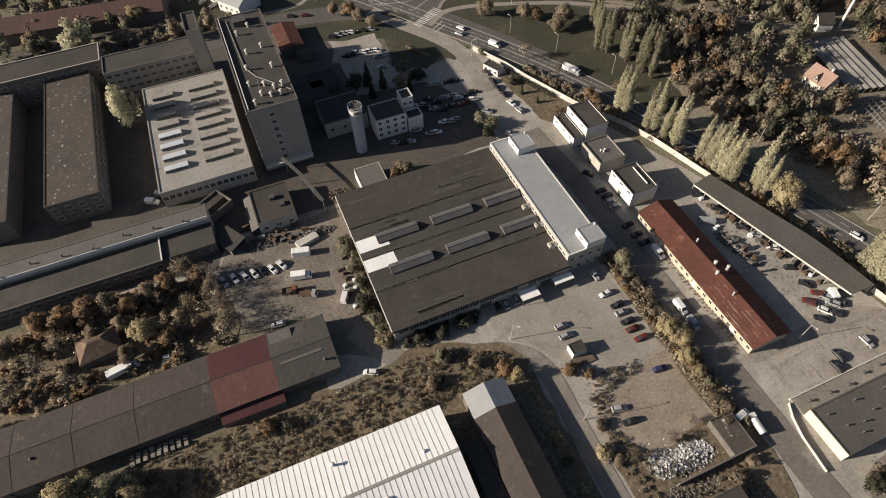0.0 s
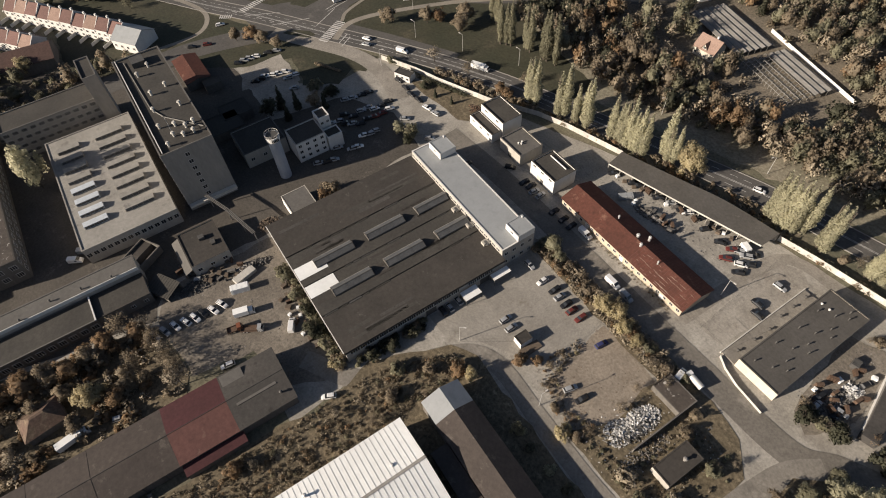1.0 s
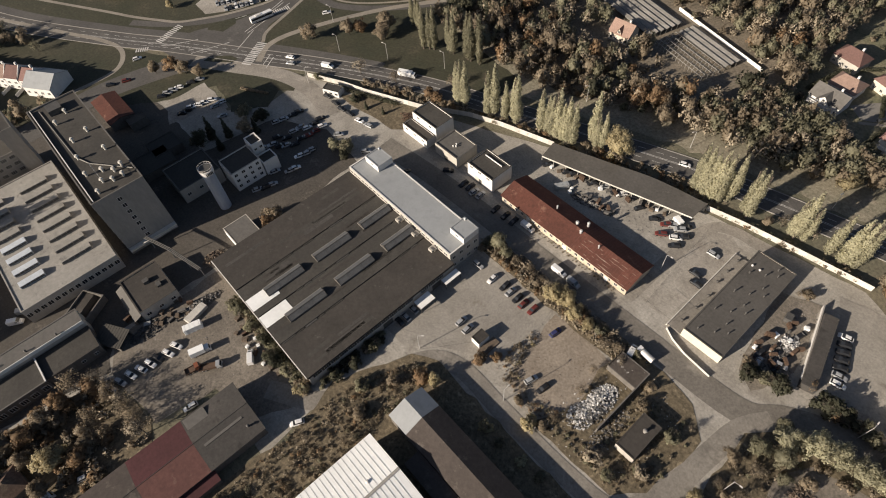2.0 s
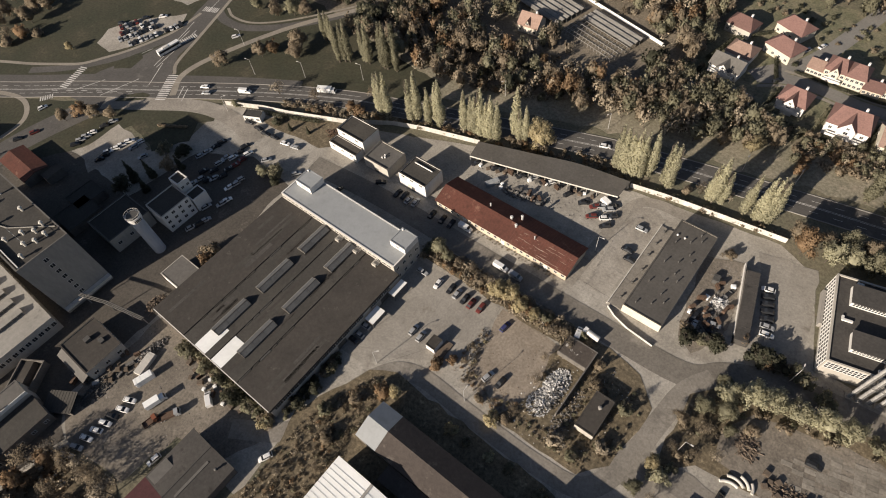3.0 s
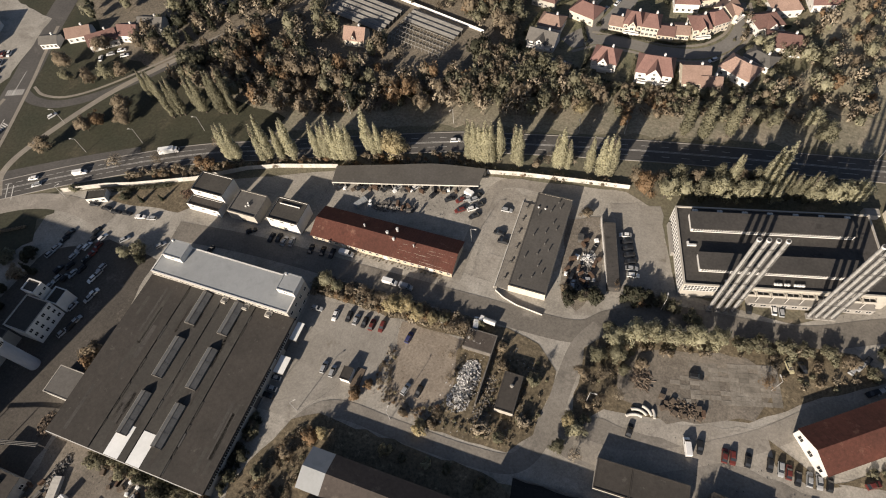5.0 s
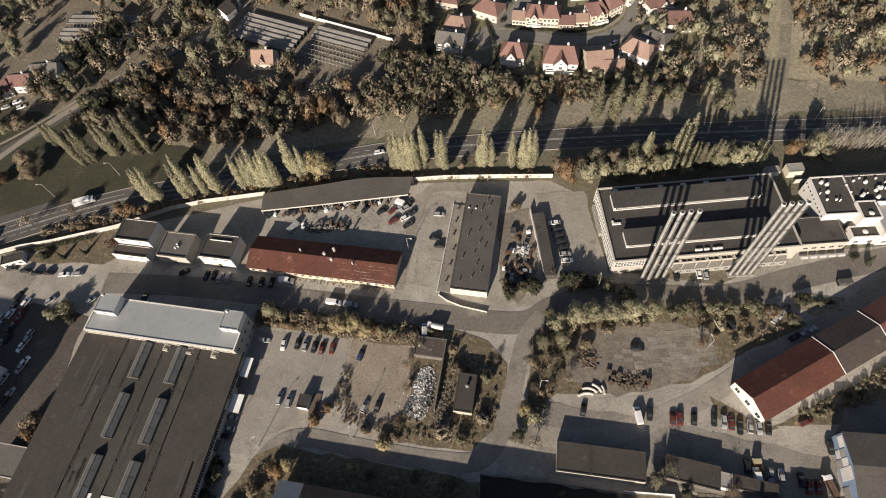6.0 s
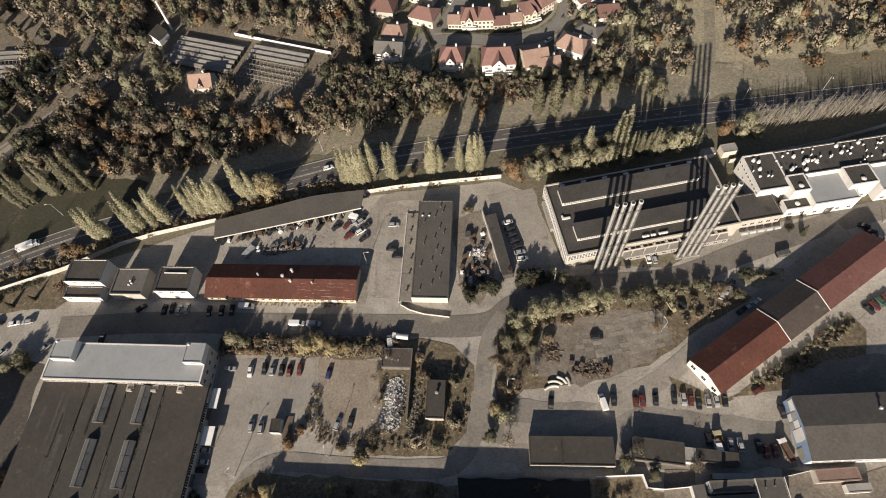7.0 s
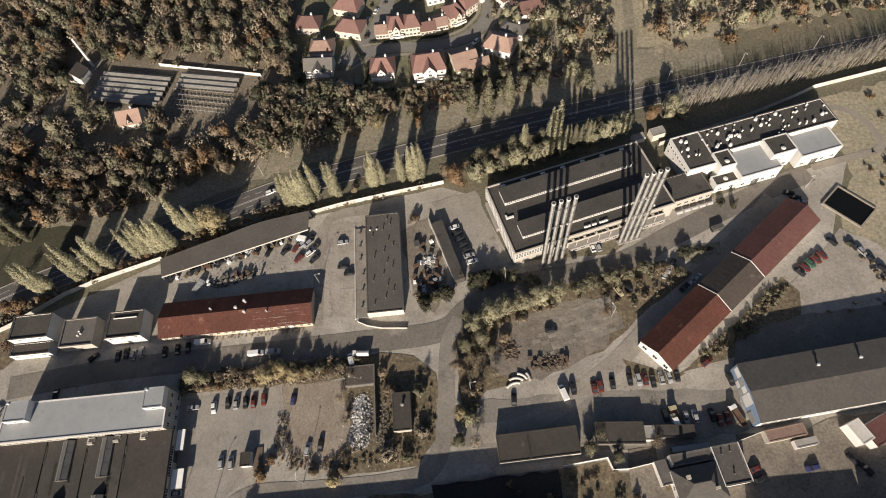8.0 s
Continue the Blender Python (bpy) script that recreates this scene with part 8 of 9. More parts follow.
wood("shrubs", [(-14, 68.6), (44, 84.2), (98, 91.8), (98, 93.4), (44, 85.8), (-15, 70.4)], 90, (("brown", 4), ("olive", 2), ("orange", 2), ("twig", 3)), "brown undergrowth behind the concrete fence", 63, (), (0.3, 0.8), "shrub", 100)
wood("shrubs", [(-1.2, 12.9), (0.6, 12.9), (0.6, 20), (-1.2, 20)], 8, (("olive", 3), ("brown", 1)), "bushes at the corner of the hall annex", 64, (), (0.4, 0.9), "shrub", 120)
wood("shrubs", [(1.2, -30), (4.2, -30), (4.6, -58), (1.2, -58)], 26, (("olive", 3), ("dark", 3), ("brown", 1)), "dark bushes against the hall wall", 57, (), (0.5, 0.95), "shrub", 140)
wood("shrubs", [(-38, -60), (-38, -62.5), (2, -62.5), (2, -60)], 40, (("olive", 4), ("poplar", 2), ("brown", 2)), "bushes along the hall gable", 58, (), (0.5, 1.0), "shrub", 140)


def hedge(pts, w, high, tint, label, seed):
    """A clipped hedge: leaf clumps along a line."""
    r = np.random.default_rng(seed)
    cen = []
    for a, b in zip(pts, pts[1:]):
        a, b = np.array(a, float), np.array(b, float)
        for k in range(max(2, int(np.linalg.norm(b - a) / 0.6))):
            p = a + (b - a) * k / max(1, int(np.linalg.norm(b - a) / 0.6))
            cen.append((*p, high * 0.5))
    cen = np.array(cen)
    pts6 = leaf_cards(cen, np.full(len(cen), w), len(cen) * 22, 0.28, r)
    pts6[:, 2] = np.clip(pts6[:, 2], 0, high)
    root = thing("hedge", label, "hedge", kind="stuff")
    share("leaves", card_mesh("hedge", pts6, LEAVES[tint]), root)


for k, (pts, w, high, tint) in enumerate((([(70, 179.6), (88, 178.6), (104, 178.6), (116, 183.5), (123, 192)], 0.7, 1.2, "dark"), ([(39, 156.5), (52, 154)], 1.0, 1.8, "olive"), ([(64, 147), (84, 146), (106, 146.3), (120, 145.5)], 1.1, 2.0, "dark"), ([(68.5, 165), (67, 149)], 0.8, 1.6, "dark"), ([(88.5, 165), (87.6, 149)], 0.8, 1.6, "olive"), ([(107.5, 165), (107, 149)], 0.8, 1.6, "dark"), ([(56, 196), (63, 176), (66, 168)], 0.9, 1.7, "dark"), ([(126, 160), (138, 168), (150, 180)], 0.9, 1.6, "olive"), ([(36, 168), (40, 187), (52, 200)], 1.0, 2.0, "dark"), ([(186, 47.5), (190, 48.6), (197, 48.8)], 0.7, 0.9, "dark"), ([(-140, -2), (-128, 5)], 0.7, 1.0, "brown"), ([(-104, 31), (-92, 36), (-80, 41)], 1.1, 1.9, "dark"))):
    hedge(pts, w, high, tint, f"{'dark evergreen' if tint == 'dark' else 'dull ' + TINT_WORD[tint]} garden hedge", 60 + k)


def sapling_belt(poly, count, seed):
    """Thin leaning stems with short twigs, as one mesh."""
    r = random.Random(seed)
    xs, ys = [p[0] for p in poly], [p[1] for p in poly]
    bm = bmesh.new()

    def stick(a, b, w):
        foot = [bm.verts.new((a[0] + w * math.cos(k * 2.1), a[1] + w * math.sin(k * 2.1), a[2])) for k in range(3)]
        top = bm.verts.new(b)
        for k in range(3):
            bm.faces.new((foot[k], foot[(k + 1) % 3], top))

    while count:
        x, y = r.uniform(min(xs), max(xs)), r.uniform(min(ys), max(ys))
        if not inside((x, y), poly):
            continue
        count -= 1
        h = r.uniform(6, 11)
        lx, ly = r.uniform(0.2, 1.6), r.uniform(-0.8, 0.8)
        stick((x, y, 0), (x + lx, y + ly, h), 0.13)
        for k in range(6):
            f = r.uniform(0.3, 0.9)
            p = (x + lx * f, y + ly * f, h * f)
            stick(p, (p[0] + r.uniform(-1.2, 1.2), p[1] + r.uniform(-1.2, 1.2), p[2] + r.uniform(0.6, 1.8)), 0.05)
    tagged(part("sapling_belt", bm, BARKPALE, None), "belt of thin bare pale saplings beside the road", "saplings", kind="stuff")


sapling_belt([(196, 114), (260, 125), (345, 141), (345, 149), (260, 132.2), (196, 121.5)], 1150, 4)


# ---- vehicles ----
PAINTS = {k: mat("car_paint_" + n, c, tuple(v * 0.85 for v in c), rough=0.32, coarse=0.5, fine=3, grain=0.06, bump=0, metal=0.2) for k, n, c in (("w", "white", (0.72, 0.71, 0.69)), ("s", "silver", (0.33, 0.335, 0.34)), ("k", "black", (0.022, 0.023, 0.026)), ("r", "red", (0.13, 0.034, 0.03)), ("b", "blue", (0.045, 0.05, 0.13)), ("g", "green", (0.05, 0.12, 0.075)), ("y", "yellow", (0.4, 0.36, 0.23)), ("o", "orange", (0.22, 0.085, 0.05)))}
WORD = {"w": "white", "s": "silver-grey", "k": "black", "r": "red", "b": "dark blue", "g": "green", "y": "pale yellow", "o": "rusty orange"}


def wheels(root, xs, half, r):
    for x in xs:
        for s in (-1, 1):
            bm = bmesh.new()
            beam(bm, (x, s * half, r), (x, s * (half - 0.22), r), r, 12)
            w = part("wheel", bm, TYRE, root)
            if r > 0.4:
                bm = bmesh.new()
                beam(bm, (x, s * (half + 0.02), r), (x, s * (half - 0.05), r), r * 0.55, 8)
                part("rim", bm, STEEL, w)


def loft(bm, rows):
    """Rings of one profile after another, closed at both ends."""
    rings = [[bm.verts.new(v) for v in row] for row in rows]
    n = len(rings[0])
    for a, b in zip(rings, rings[1:]):
        for k in range(n):
            bm.faces.new((a[k], a[(k + 1) % n], b[(k + 1) % n], b[k]))
    bm.faces.new(rings[0][::-1])
    bm.faces.new(rings[-1])
    return bm


def car_source(colour, body):
    """A car 4.4 m long, facing +x: body, glazed cabin, roof, lights, bumpers, wheels."""
    c = thing("car", "", "car", 0, 0, -50)
    estate = body == "estate"
    prof = [(-2.2, 0.55, 0.78), (-2.1, 0.86, 0.84), (-0.9, 0.94, 0.87), (0.8, 0.93, 0.87), (1.75, 0.8, 0.83), (2.18, 0.6, 0.72)]
    rows = [[(x, -w, 0.28), (x, -w, top * 0.8), (x, -w * 0.88, top), (x, w * 0.88, top), (x, w, top * 0.8), (x, w, 0.28)] for x, top, w in prof]
    part("body", loft(bmesh.new(), rows), PAINTS[colour], c)
    tail = -1.95 if estate else -1.5
    base = [(-2.05 if estate else -1.9, 0.9), (1.05, 0.92)]
    lower = [(base[0][0], -0.76, 0.88), (base[1][0], -0.76, 0.9), (base[1][0], 0.76, 0.9), (base[0][0], 0.76, 0.88)]
    upper = [(tail + 0.25, -0.6, 1.4), (0.3, -0.6, 1.42), (0.3, 0.6, 1.42), (tail + 0.25, 0.6, 1.4)]
    part("cabin_glass", hull(bmesh.new(), lower, upper), GLASS, c)
    part("roof", hull(bmesh.new(), [(tail + 0.2, -0.62, 1.404), (0.34, -0.62, 1.424), (0.34, 0.62, 1.424), (tail + 0.2, 0.62, 1.404)], [(tail + 0.4, -0.5, 1.47), (0.1, -0.5, 1.48), (0.1, 0.5, 1.48), (tail + 0.4, 0.5, 1.47)]), PAINTS[colour], c)
    wheels(c, (-1.35, 1.35), 0.86, 0.31)
    return c


CAR_SOURCES = {}
CAR_RNG = random.Random(3)


def car(x, y, rot, colour, where, group):
    body = CAR_RNG.choice(("estate", "hatch"))
    m = pose(x, y, 0.08, 0, 0, rot + CAR_RNG.uniform(-5, 5) + CAR_RNG.choice((0, 180)))
    key = colour, body
    if key in CAR_SOURCES:
        c = copy_thing(CAR_SOURCES[key], m)
    else:
        c = CAR_SOURCES[key] = car_source(colour, body)
        c.matrix_basis = m
    return tagged(c, f"{WORD[colour]} {'estate car' if body == 'estate' else 'hatchback'} parked {where}", "car", group)


CARS = collections.OrderedDict()
CARS['lot1'] = ('cars on the dusty car park', [(4.2, 8.1, 0, 's'), (11.7, 7.5, 90, 'w'), (16.6, 8.6, 90, 'k'), (19.5, 8.3, 90, 's'), (22.8, 8.2, 90, 'k'), (25.6, 8.1, 90, 'r'), (29.2, 8.6, 90, 'r'), (16.2, -11, 90, 's'), (19.6, -11.4, 90, 's'), (1.9, -19.5, 0, 's'), (2.3, -23.1, 0, 's'), (2.5, -25.6, 0, 'k')])
CARS['lot2'] = ('cars on the back car park', [(39.7, 7.7, 80, 'b'), (45.2, -9.4, 80, 's'), (49.5, -8.8, 80, 'k')])
CARS['flatlot'] = ('cars on the forecourt', [(56.9, 57.4, 0, 'k'), (59.4, 54.2, 0, 'k'), (56.7, 68.2, 0, 's')])
CARS['street'] = ('cars along the works street', [(-9.1, 29.9, 90, 'k'), (-4.4, 30.3, 90, 'k'), (-0.5, 30.4, 90, 'k'), (-26.5, 30, 90, 'k'), (-20.8, 30.1, 90, 's'), (-17.9, 30.7, 90, 's'), (-23.6, 30.8, 90, 'k'), (-35.8, 30.5, 45, 'k'), (48.7, 18.2, 90, 's'), (-46.9, 17.9, 90, 'k')])
CARS['east'] = ('cars in the east yard', [(115.2, 0.1, 90, 'k'), (135.5, 1.7, 90, 'k'), (142.5, 1.5, 90, 'r'), (144.7, 1.6, 90, 'r'), (148.9, 2.3, 90, 'k'), (154.9, 2.9, 90, 'k'), (157.8, 2.6, 90, 's'), (159.9, 2.5, 90, 'r'), (162.4, 1.5, 90, 'k'), (165.4, 2.3, 90, 's'), (168, 2.4, 90, 's'), (170.7, 2.7, 90, 'k'), (163.5, -9.8, 90, 'k'), (169.9, -11.2, 90, 's'), (172.8, -11.1, 90, 's'), (178.3, -11.3, 90, 'k'), (180.2, -13, 90, 'r'), (182.8, -12.6, 90, 'r'), (187.7, -0.5, 100, 'k')])
CARS['drive'] = ('cars along the driveway', [(158.6, 35.2, 110, 'y'), (162.3, 36.4, 110, 'k'), (176.8, 40.4, 60, 's'), (178.9, 42.2, 60, 's'), (180.6, 44.1, 60, 'k'), (182.2, 34.2, 40, 'k'), (184.9, 35.8, 40, 's'), (187.6, 37.4, 40, 's'), (145.1, 52.5, 100, 'k'), (152.9, 54.5, 100, 'w'), (155.1, 54.5, 100, 's'), (200.7, 56.8, 10, 'k')])
CARS['gab'] = ('cars behind the barn', [(224.2, 35.6, 128, 'k'), (226.6, 37.1, 128, 'r'), (229.1, 38.5, 128, 'g'), (231.7, 39.9, 128, 'r'), (234.4, 41.3, 128, 'r'), (240.1, 46.4, 120, 'k'), (247, 43.8, 118, 'k'), (248.9, 41, 118, 's'), (250.7, 38.2, 118, 'k'), (253.4, 33.2, 118, 'k'), (232.6, 69.2, 150, 'k'), (234.3, 66.8, 150, 'k'), (236, 64.3, 150, 's'), (181.9, 6.2, 30, 'r')])
CARS['west'] = ('cars on the staff car park', [(-108.9, -2.6, 75, 's'), (-108.3, 0.6, 75, 's'), (-107.7, 4.6, 75, 'k'), (-107.5, 7.9, 75, 'k'), (-100.7, -7.5, 75, 'k'), (-97.5, -5, 75, 'k'), (-98.7, -0.6, 75, 's'), (-98.8, 2.8, 75, 's'), (-96.3, 4.8, 75, 'w'), (-96.4, 8, 75, 'k'), (-92.7, 9.9, 75, 'w'), (-99, -14.5, 75, 's'), (-98.4, -11.4, 75, 's'), (-95.6, -9.5, 75, 'k'), (-93.8, -7.5, 75, 's'), (-91.8, -4.8, 75, 'k'), (-92.7, -0.6, 75, 'k'), (-92.1, 2.4, 75, 'r'), (-92.1, 5.8, 75, 'r'), (-97.1, 12, 75, 'k')])
CARS['west2'] = ('cars on the staff car park', [(-84.7, -7, 75, 'w'), (-84, -4.6, 75, 's'), (-84.3, -2, 75, 's'), (-80.6, -14.4, 75, 's'), (-80.2, -11.9, 75, 'w'), (-84.5, -18.9, 75, 's'), (-81.1, -29, 75, 's'), (-79.9, -26.2, 75, 'k'), (-79.3, -23.3, 75, 's'), (-109, 25.7, 10, 'k'), (-106.7, 22.9, 10, 'k'), (-100.7, 22.7, 10, 'k'), (-95.3, 22.3, 10, 'k'), (-90.4, 23, 10, 'k'), (-83.8, 23.1, 10, 'w'), (-78.7, 23.9, 10, 's'), (-83.4, 12, 50, 's'), (-67.4, 14, 50, 's')])
CARS['visitor'] = ('cars on the visitor car park', [(-161.8, -31, 60, 'k'), (-162.2, -28, 60, 's'), (-162.2, -25.2, 60, 's'), (-162, -22.5, 60, 'w'), (-161.2, -16.6, 60, 'k'), (-160.2, -12.6, 60, 's'), (-144.4, -29.8, 60, 'k'), (-144.6, -27.2, 60, 'k'), (-145.2, -24.8, 60, 'w'), (-144.4, -22, 60, 'w'), (-143.7, -19, 60, 'w'), (-142.8, -15.6, 60, 'w'), (-138.3, -13.5, 75, 'w'), (-138, -16.8, 75, 's'), (-129.7, -17.7, 70, 's')])
CARS['sw'] = ('cars in the south yard', [(-42.5, -108.8, 20, 's'), (-42.1, -106.2, 20, 's'), (-41.8, -102.9, 20, 's'), (-41.8, -99.5, 20, 'w'), (-41.5, -96.2, 20, 'w'), (-41.1, -93.1, 20, 'w'), (-41.2, -90.4, 20, 'k'), (-40.5, -87.2, 20, 'w'), (-41.1, -84, 20, 'w'), (7.4, -69.1, 60, 'w'), (-19.1, -90.3, 80, 'w'), (-21.1, -122.6, 80, 's')])
CARS['scrap'] = ('cars under repair', [(-2.9, 62.5, 60, 'k'), (-0.4, 63.6, 60, 'k'), (2.6, 65.3, 60, 'k'), (7.6, 64.7, 60, 'k'), (12, 66.8, 60, 's'), (16.3, 67.4, 60, 'k'), (18.3, 67.9, 60, 'w'), (22.2, 69.1, 60, 'k'), (27.1, 67.4, 60, 'k'), (-10.7, 60.2, 60, 'k'), (0.5, 55, 60, 'g')])
CARS['wreck'] = ('wrecks in the scrap corner', [(38.2, 67.8, 40, 'r'), (40.2, 69.2, 40, 's'), (42.7, 69.3, 40, 's'), (43.6, 71.6, 40, 'k'), (39.4, 63.1, 40, 'r'), (43.9, 65.2, 40, 'w'), (45.5, 67.3, 40, 'k'), (45.5, 62.0, 40, 'k'), (33.9, 67.0, 40, 'k')])
PLACE = {"lot1": "on a dusty car park", "lot2": "on bare soil", "flatlot": "on a concrete forecourt", "street": "along the works street", "east": "in a dusty yard", "drive": "on a driveway", "gab": "behind a barn", "west": "on the staff car park", "west2": "on the staff car park", "visitor": "on the visitor car park", "sw": "in a row in the yard", "scrap": "before an open shed", "wreck": "in the scrap corner"}
for key, (group, rows) in CARS.items():
    for x, y, rot, colour in rows:
        car(x, y, rot, colour, PLACE[key], group)
for x, y, r, c in ((66, 170, 60, "k"), (69, 196, 70, "s"), (73.5, 202, 70, "w"), (103, 167.8, 5, "s"), (121, 172, 40, "w"), (135, 196, 80, "k")):
    car(x, y, r, c, "in the estate street", "cars of the estate")
car(131.8, 23.3, 8, "k", "on an old concrete slab field", "cars on the slab field")
for x, y, rot, colour in ((85.8, 41.2, 100, "k"), (87.6, 43.8, 95, "s"), (86.4, 46.6, 80, "k"), (92.6, 47.5, 10, "s"), (93.4, 44.4, 160, "k"), (91.8, 60.8, 75, "k")):
    car(x, y, rot, colour, "among scrap in the scrap yard", "wrecks in the scrap yard")
for k, colour in enumerate("wkkkksw"):
    car(101.2 + k * 0.95, 69.7 - k * 2.65, 14, colour, "in the scrap yard", "cars beside the scrap shed")
for x, y, rot, colour in ((185.9, -28.7, 20, "r"), (187, -31.6, 20, "k"), (203.5, -29.9, 5, "b"), (216.4, -28.6, 120, "k"), (219.2, -31.7, 120, "k")):
    car(x, y, rot, colour, "in a concrete back yard", "cars behind the town house")
rng = random.Random(12)
for k in range(36):
    u, v = k % 9, k // 9
    if rng.random() < 0.88:
        car(-228 + u * 2.9 - v * 3.2, 64.5 + u * 1.1 + v * 5.6, 112, rng.choice("wsskwwrs"), "before a shop", "cars before the shop")
for x0, y0, n in ((-203, 25.5, 11), (-210.5, 24.5, 8), (-214.8, 28, 7), (-219, 31, 4)):
    for k in range(n):
        if rng.random() < 0.9:
            car(x0 + k * 0.92 + rng.uniform(-0.3, 0.3), y0 + k * 2.5, -18 + rng.uniform(-4, 4), rng.choice("wsswkkrs"), "on a gravel lot", "cars beside the junction")
for x, y, rot, colour in ((-222.4, 33.5, 40, "k"), (-215, 43.6, 60, "k"), (-208, 49.6, 50, "w"), (-187.5, -44.6, 60, "k"), (-185.1, -37.9, 70, "r"), (-197.3, -26.9, 80, "w")):
    car(x, y, rot, colour, "beside the junction", "cars beside the junction")
for x, y, r in ((-160, 104, 30), (-156, 108, 30), (-163, 100, 120), (-152, 105, 30)):
    car(x, y, r, rng.choice("wsk"), "before a house", "cars before the house")


def van(x, y, rot, colour="w", length=5.4, label="white panel van parked beside the street"):
    v = thing("van", label, "van", x, y, 0.1, rot)
    h = length / 2
    prof = [(-h, 2.15, 0.92), (-h + 0.1, 2.2, 0.95), (h - 1.7, 2.2, 0.95), (h - 1.0, 1.45, 0.93), (h - 0.15, 1.05, 0.9), (h, 0.6, 0.84)]
    rows = [[(px, -w, 0.35), (px, -w, t * 0.85), (px, -w * 0.84, t), (px, w * 0.84, t), (px, w, t * 0.85), (px, w, 0.35)] for px, t, w in prof]
    part("body", loft(bmesh.new(), rows), PAINTS[colour], v)
    bm = bmesh.new()
    hull(bm, [(h - 1.72, -0.76, 2.14), (h - 1.0, -0.78, 1.42), (h - 1.0, 0.78, 1.42), (h - 1.72, 0.76, 2.14)], [(h - 1.66, -0.76, 2.2), (h - 0.94, -0.78, 1.48), (h - 0.94, 0.78, 1.48), (h - 1.66, 0.76, 2.2)])
    part("windscreen", bm, GLASS, v)
    for s in (-1, 1):
        part("side_window", boxes((h - 2.3, h - 1.55, s * 0.95 - 0.02, s * 0.95 + 0.02, 1.25, 1.75)), GLASS, v)
    wheels(v, (-h + 1.1, h - 1.1), 0.92, 0.34)


def box_truck(x, y, rot, colour="w", length=6.5, label="white box truck in the works yard", load=None):
    t = thing("truck", label, "truck", x, y, 0.1, rot)
    h = length / 2
    part("chassis", boxes((-h, h, -0.45, 0.45, 0.55, 0.8)), DARKMETAL, t)
    part("cab", hull(bmesh.new(), [(h - 1.7, -1.02, 0.5), (h, -1.02, 0.5), (h, 1.02, 0.5), (h - 1.7, 1.02, 0.5)], [(h - 1.7, -0.96, 2.3), (h - 0.45, -0.96, 2.3), (h - 0.45, 0.96, 2.3), (h - 1.7, 0.96, 2.3)]), PAINTS[colour], t)
    bm = bmesh.new()
    hull(bm, [(h - 0.2, -0.85, 1.4), (h - 0.14, -0.85, 1.4), (h - 0.14, 0.85, 1.4), (h - 0.2, 0.85, 1.4)], [(h - 0.44, -0.82, 2.2), (h - 0.38, -0.82, 2.2), (h - 0.38, 0.82, 2.2), (h - 0.44, 0.82, 2.2)])
    part("windscreen", bm, GLASS, t)
    if load is None:
        part("cargo_box", boxes((-h, h - 1.85, -1.12, 1.12, 0.82, 2.9)), WHITEROOF, t)
    elif load == "flat":
        part("bed", boxes((-h, h - 1.85, -1.1, 1.1, 0.82, 0.95)), RUST, t)
        bm = ring(bmesh.new(), -h, h - 1.85, -1.1, 1.1, 0.952, 1.4, 0.06)
        part("side_board", bm, RUST, t)
    else:
        bm = bmesh.new()
        beam(bm, (-h, 0, 1.75), (h - 1.95, 0, 1.75), 0.98, 16)
        part("tank", bm, STEEL, t)
    wheels(t, (-h + 0.9, -h + 1.9, h - 0.9) if length > 7 else (-h + 1.1, h - 0.9), 1.05, 0.45)


van(5.0, 32.0, 0, "w", 5.6, "white panel van parked beside the red-roofed workshop")
van(25.3, 25.6, 0, "w", 5.6, "white van parked in the works street")
van(31.6, 25.5, 0, "s", 5.0, "grey van parked in the works street")
van(60.0, 19.6, 100, "w", 4.8, "white van beside a ruined store")
box_truck(63.4, 21.2, 175, "w", 6.2, "pale tank truck beside a ruined store", "tank")
van(132, 0.6, 105, "w", 5.6, "white van parked in the east yard")
van(166, -12.3, 100, "w", 5.4, "white van parked in a tight yard")
box_truck(166.4, -9.6, 100, "y", 5.2, "pale flatbed truck in the east yard", "flat")
box_truck(186.0, -12.2, 110, "w", 7.4, "flatbed truck with white cab in the east yard", "flat")
box_truck(-33.4, -79.0, 75, "w", 6.6, "white box truck in the south yard")
box_truck(-29.5, -83.8, 80, "o", 5.0, "rusty orange flatbed truck", "flat")
box_truck(-26.4, -79.2, 60, "s", 7.2, "grey recovery truck in the south yard", "flat")
van(-20.5, -68.2, 150, "w", 5.4, "white pickup van with open rear in the yard")
van(-87.8, -120.6, 60, "w", 5.0, "white van beside the skylight hall")
van(-90.2, -117.2, 60, "s", 4.4, "grey van beside the skylight hall")
box_truck(-22, -135.3, 100, "w", 9.0, "pale box truck beside the long barn")
box_truck(-92, 56.5, 27, "w", 8.5, "white lorry on the main road")
van(-124, 35, 28, "w", 5.8, "white van on the main road")
car(-160.5, 60, 60, "w", "at the junction", "cars on the road")
car(-139, 24, 31, "s", "on the main road", "cars on the road")
car(-143, 26.5, 31, "w", "on the main road", "cars on the road")
car(26, 96.5, 18, "w", "on the main road", "cars on the road")
bus = thing("bus", "long white bus on the cross road", "bus", -181, 34, 0.12, 84)
part("body", hull(bmesh.new(), [(-6, -1.25, 0.4), (6, -1.25, 0.4), (6, 1.25, 0.4), (-6, 1.25, 0.4)], [(-5.9, -1.15, 3.0), (5.8, -1.15, 3.0), (5.8, 1.15, 3.0), (-5.9, 1.15, 3.0)]), PAINTS["w"], bus)
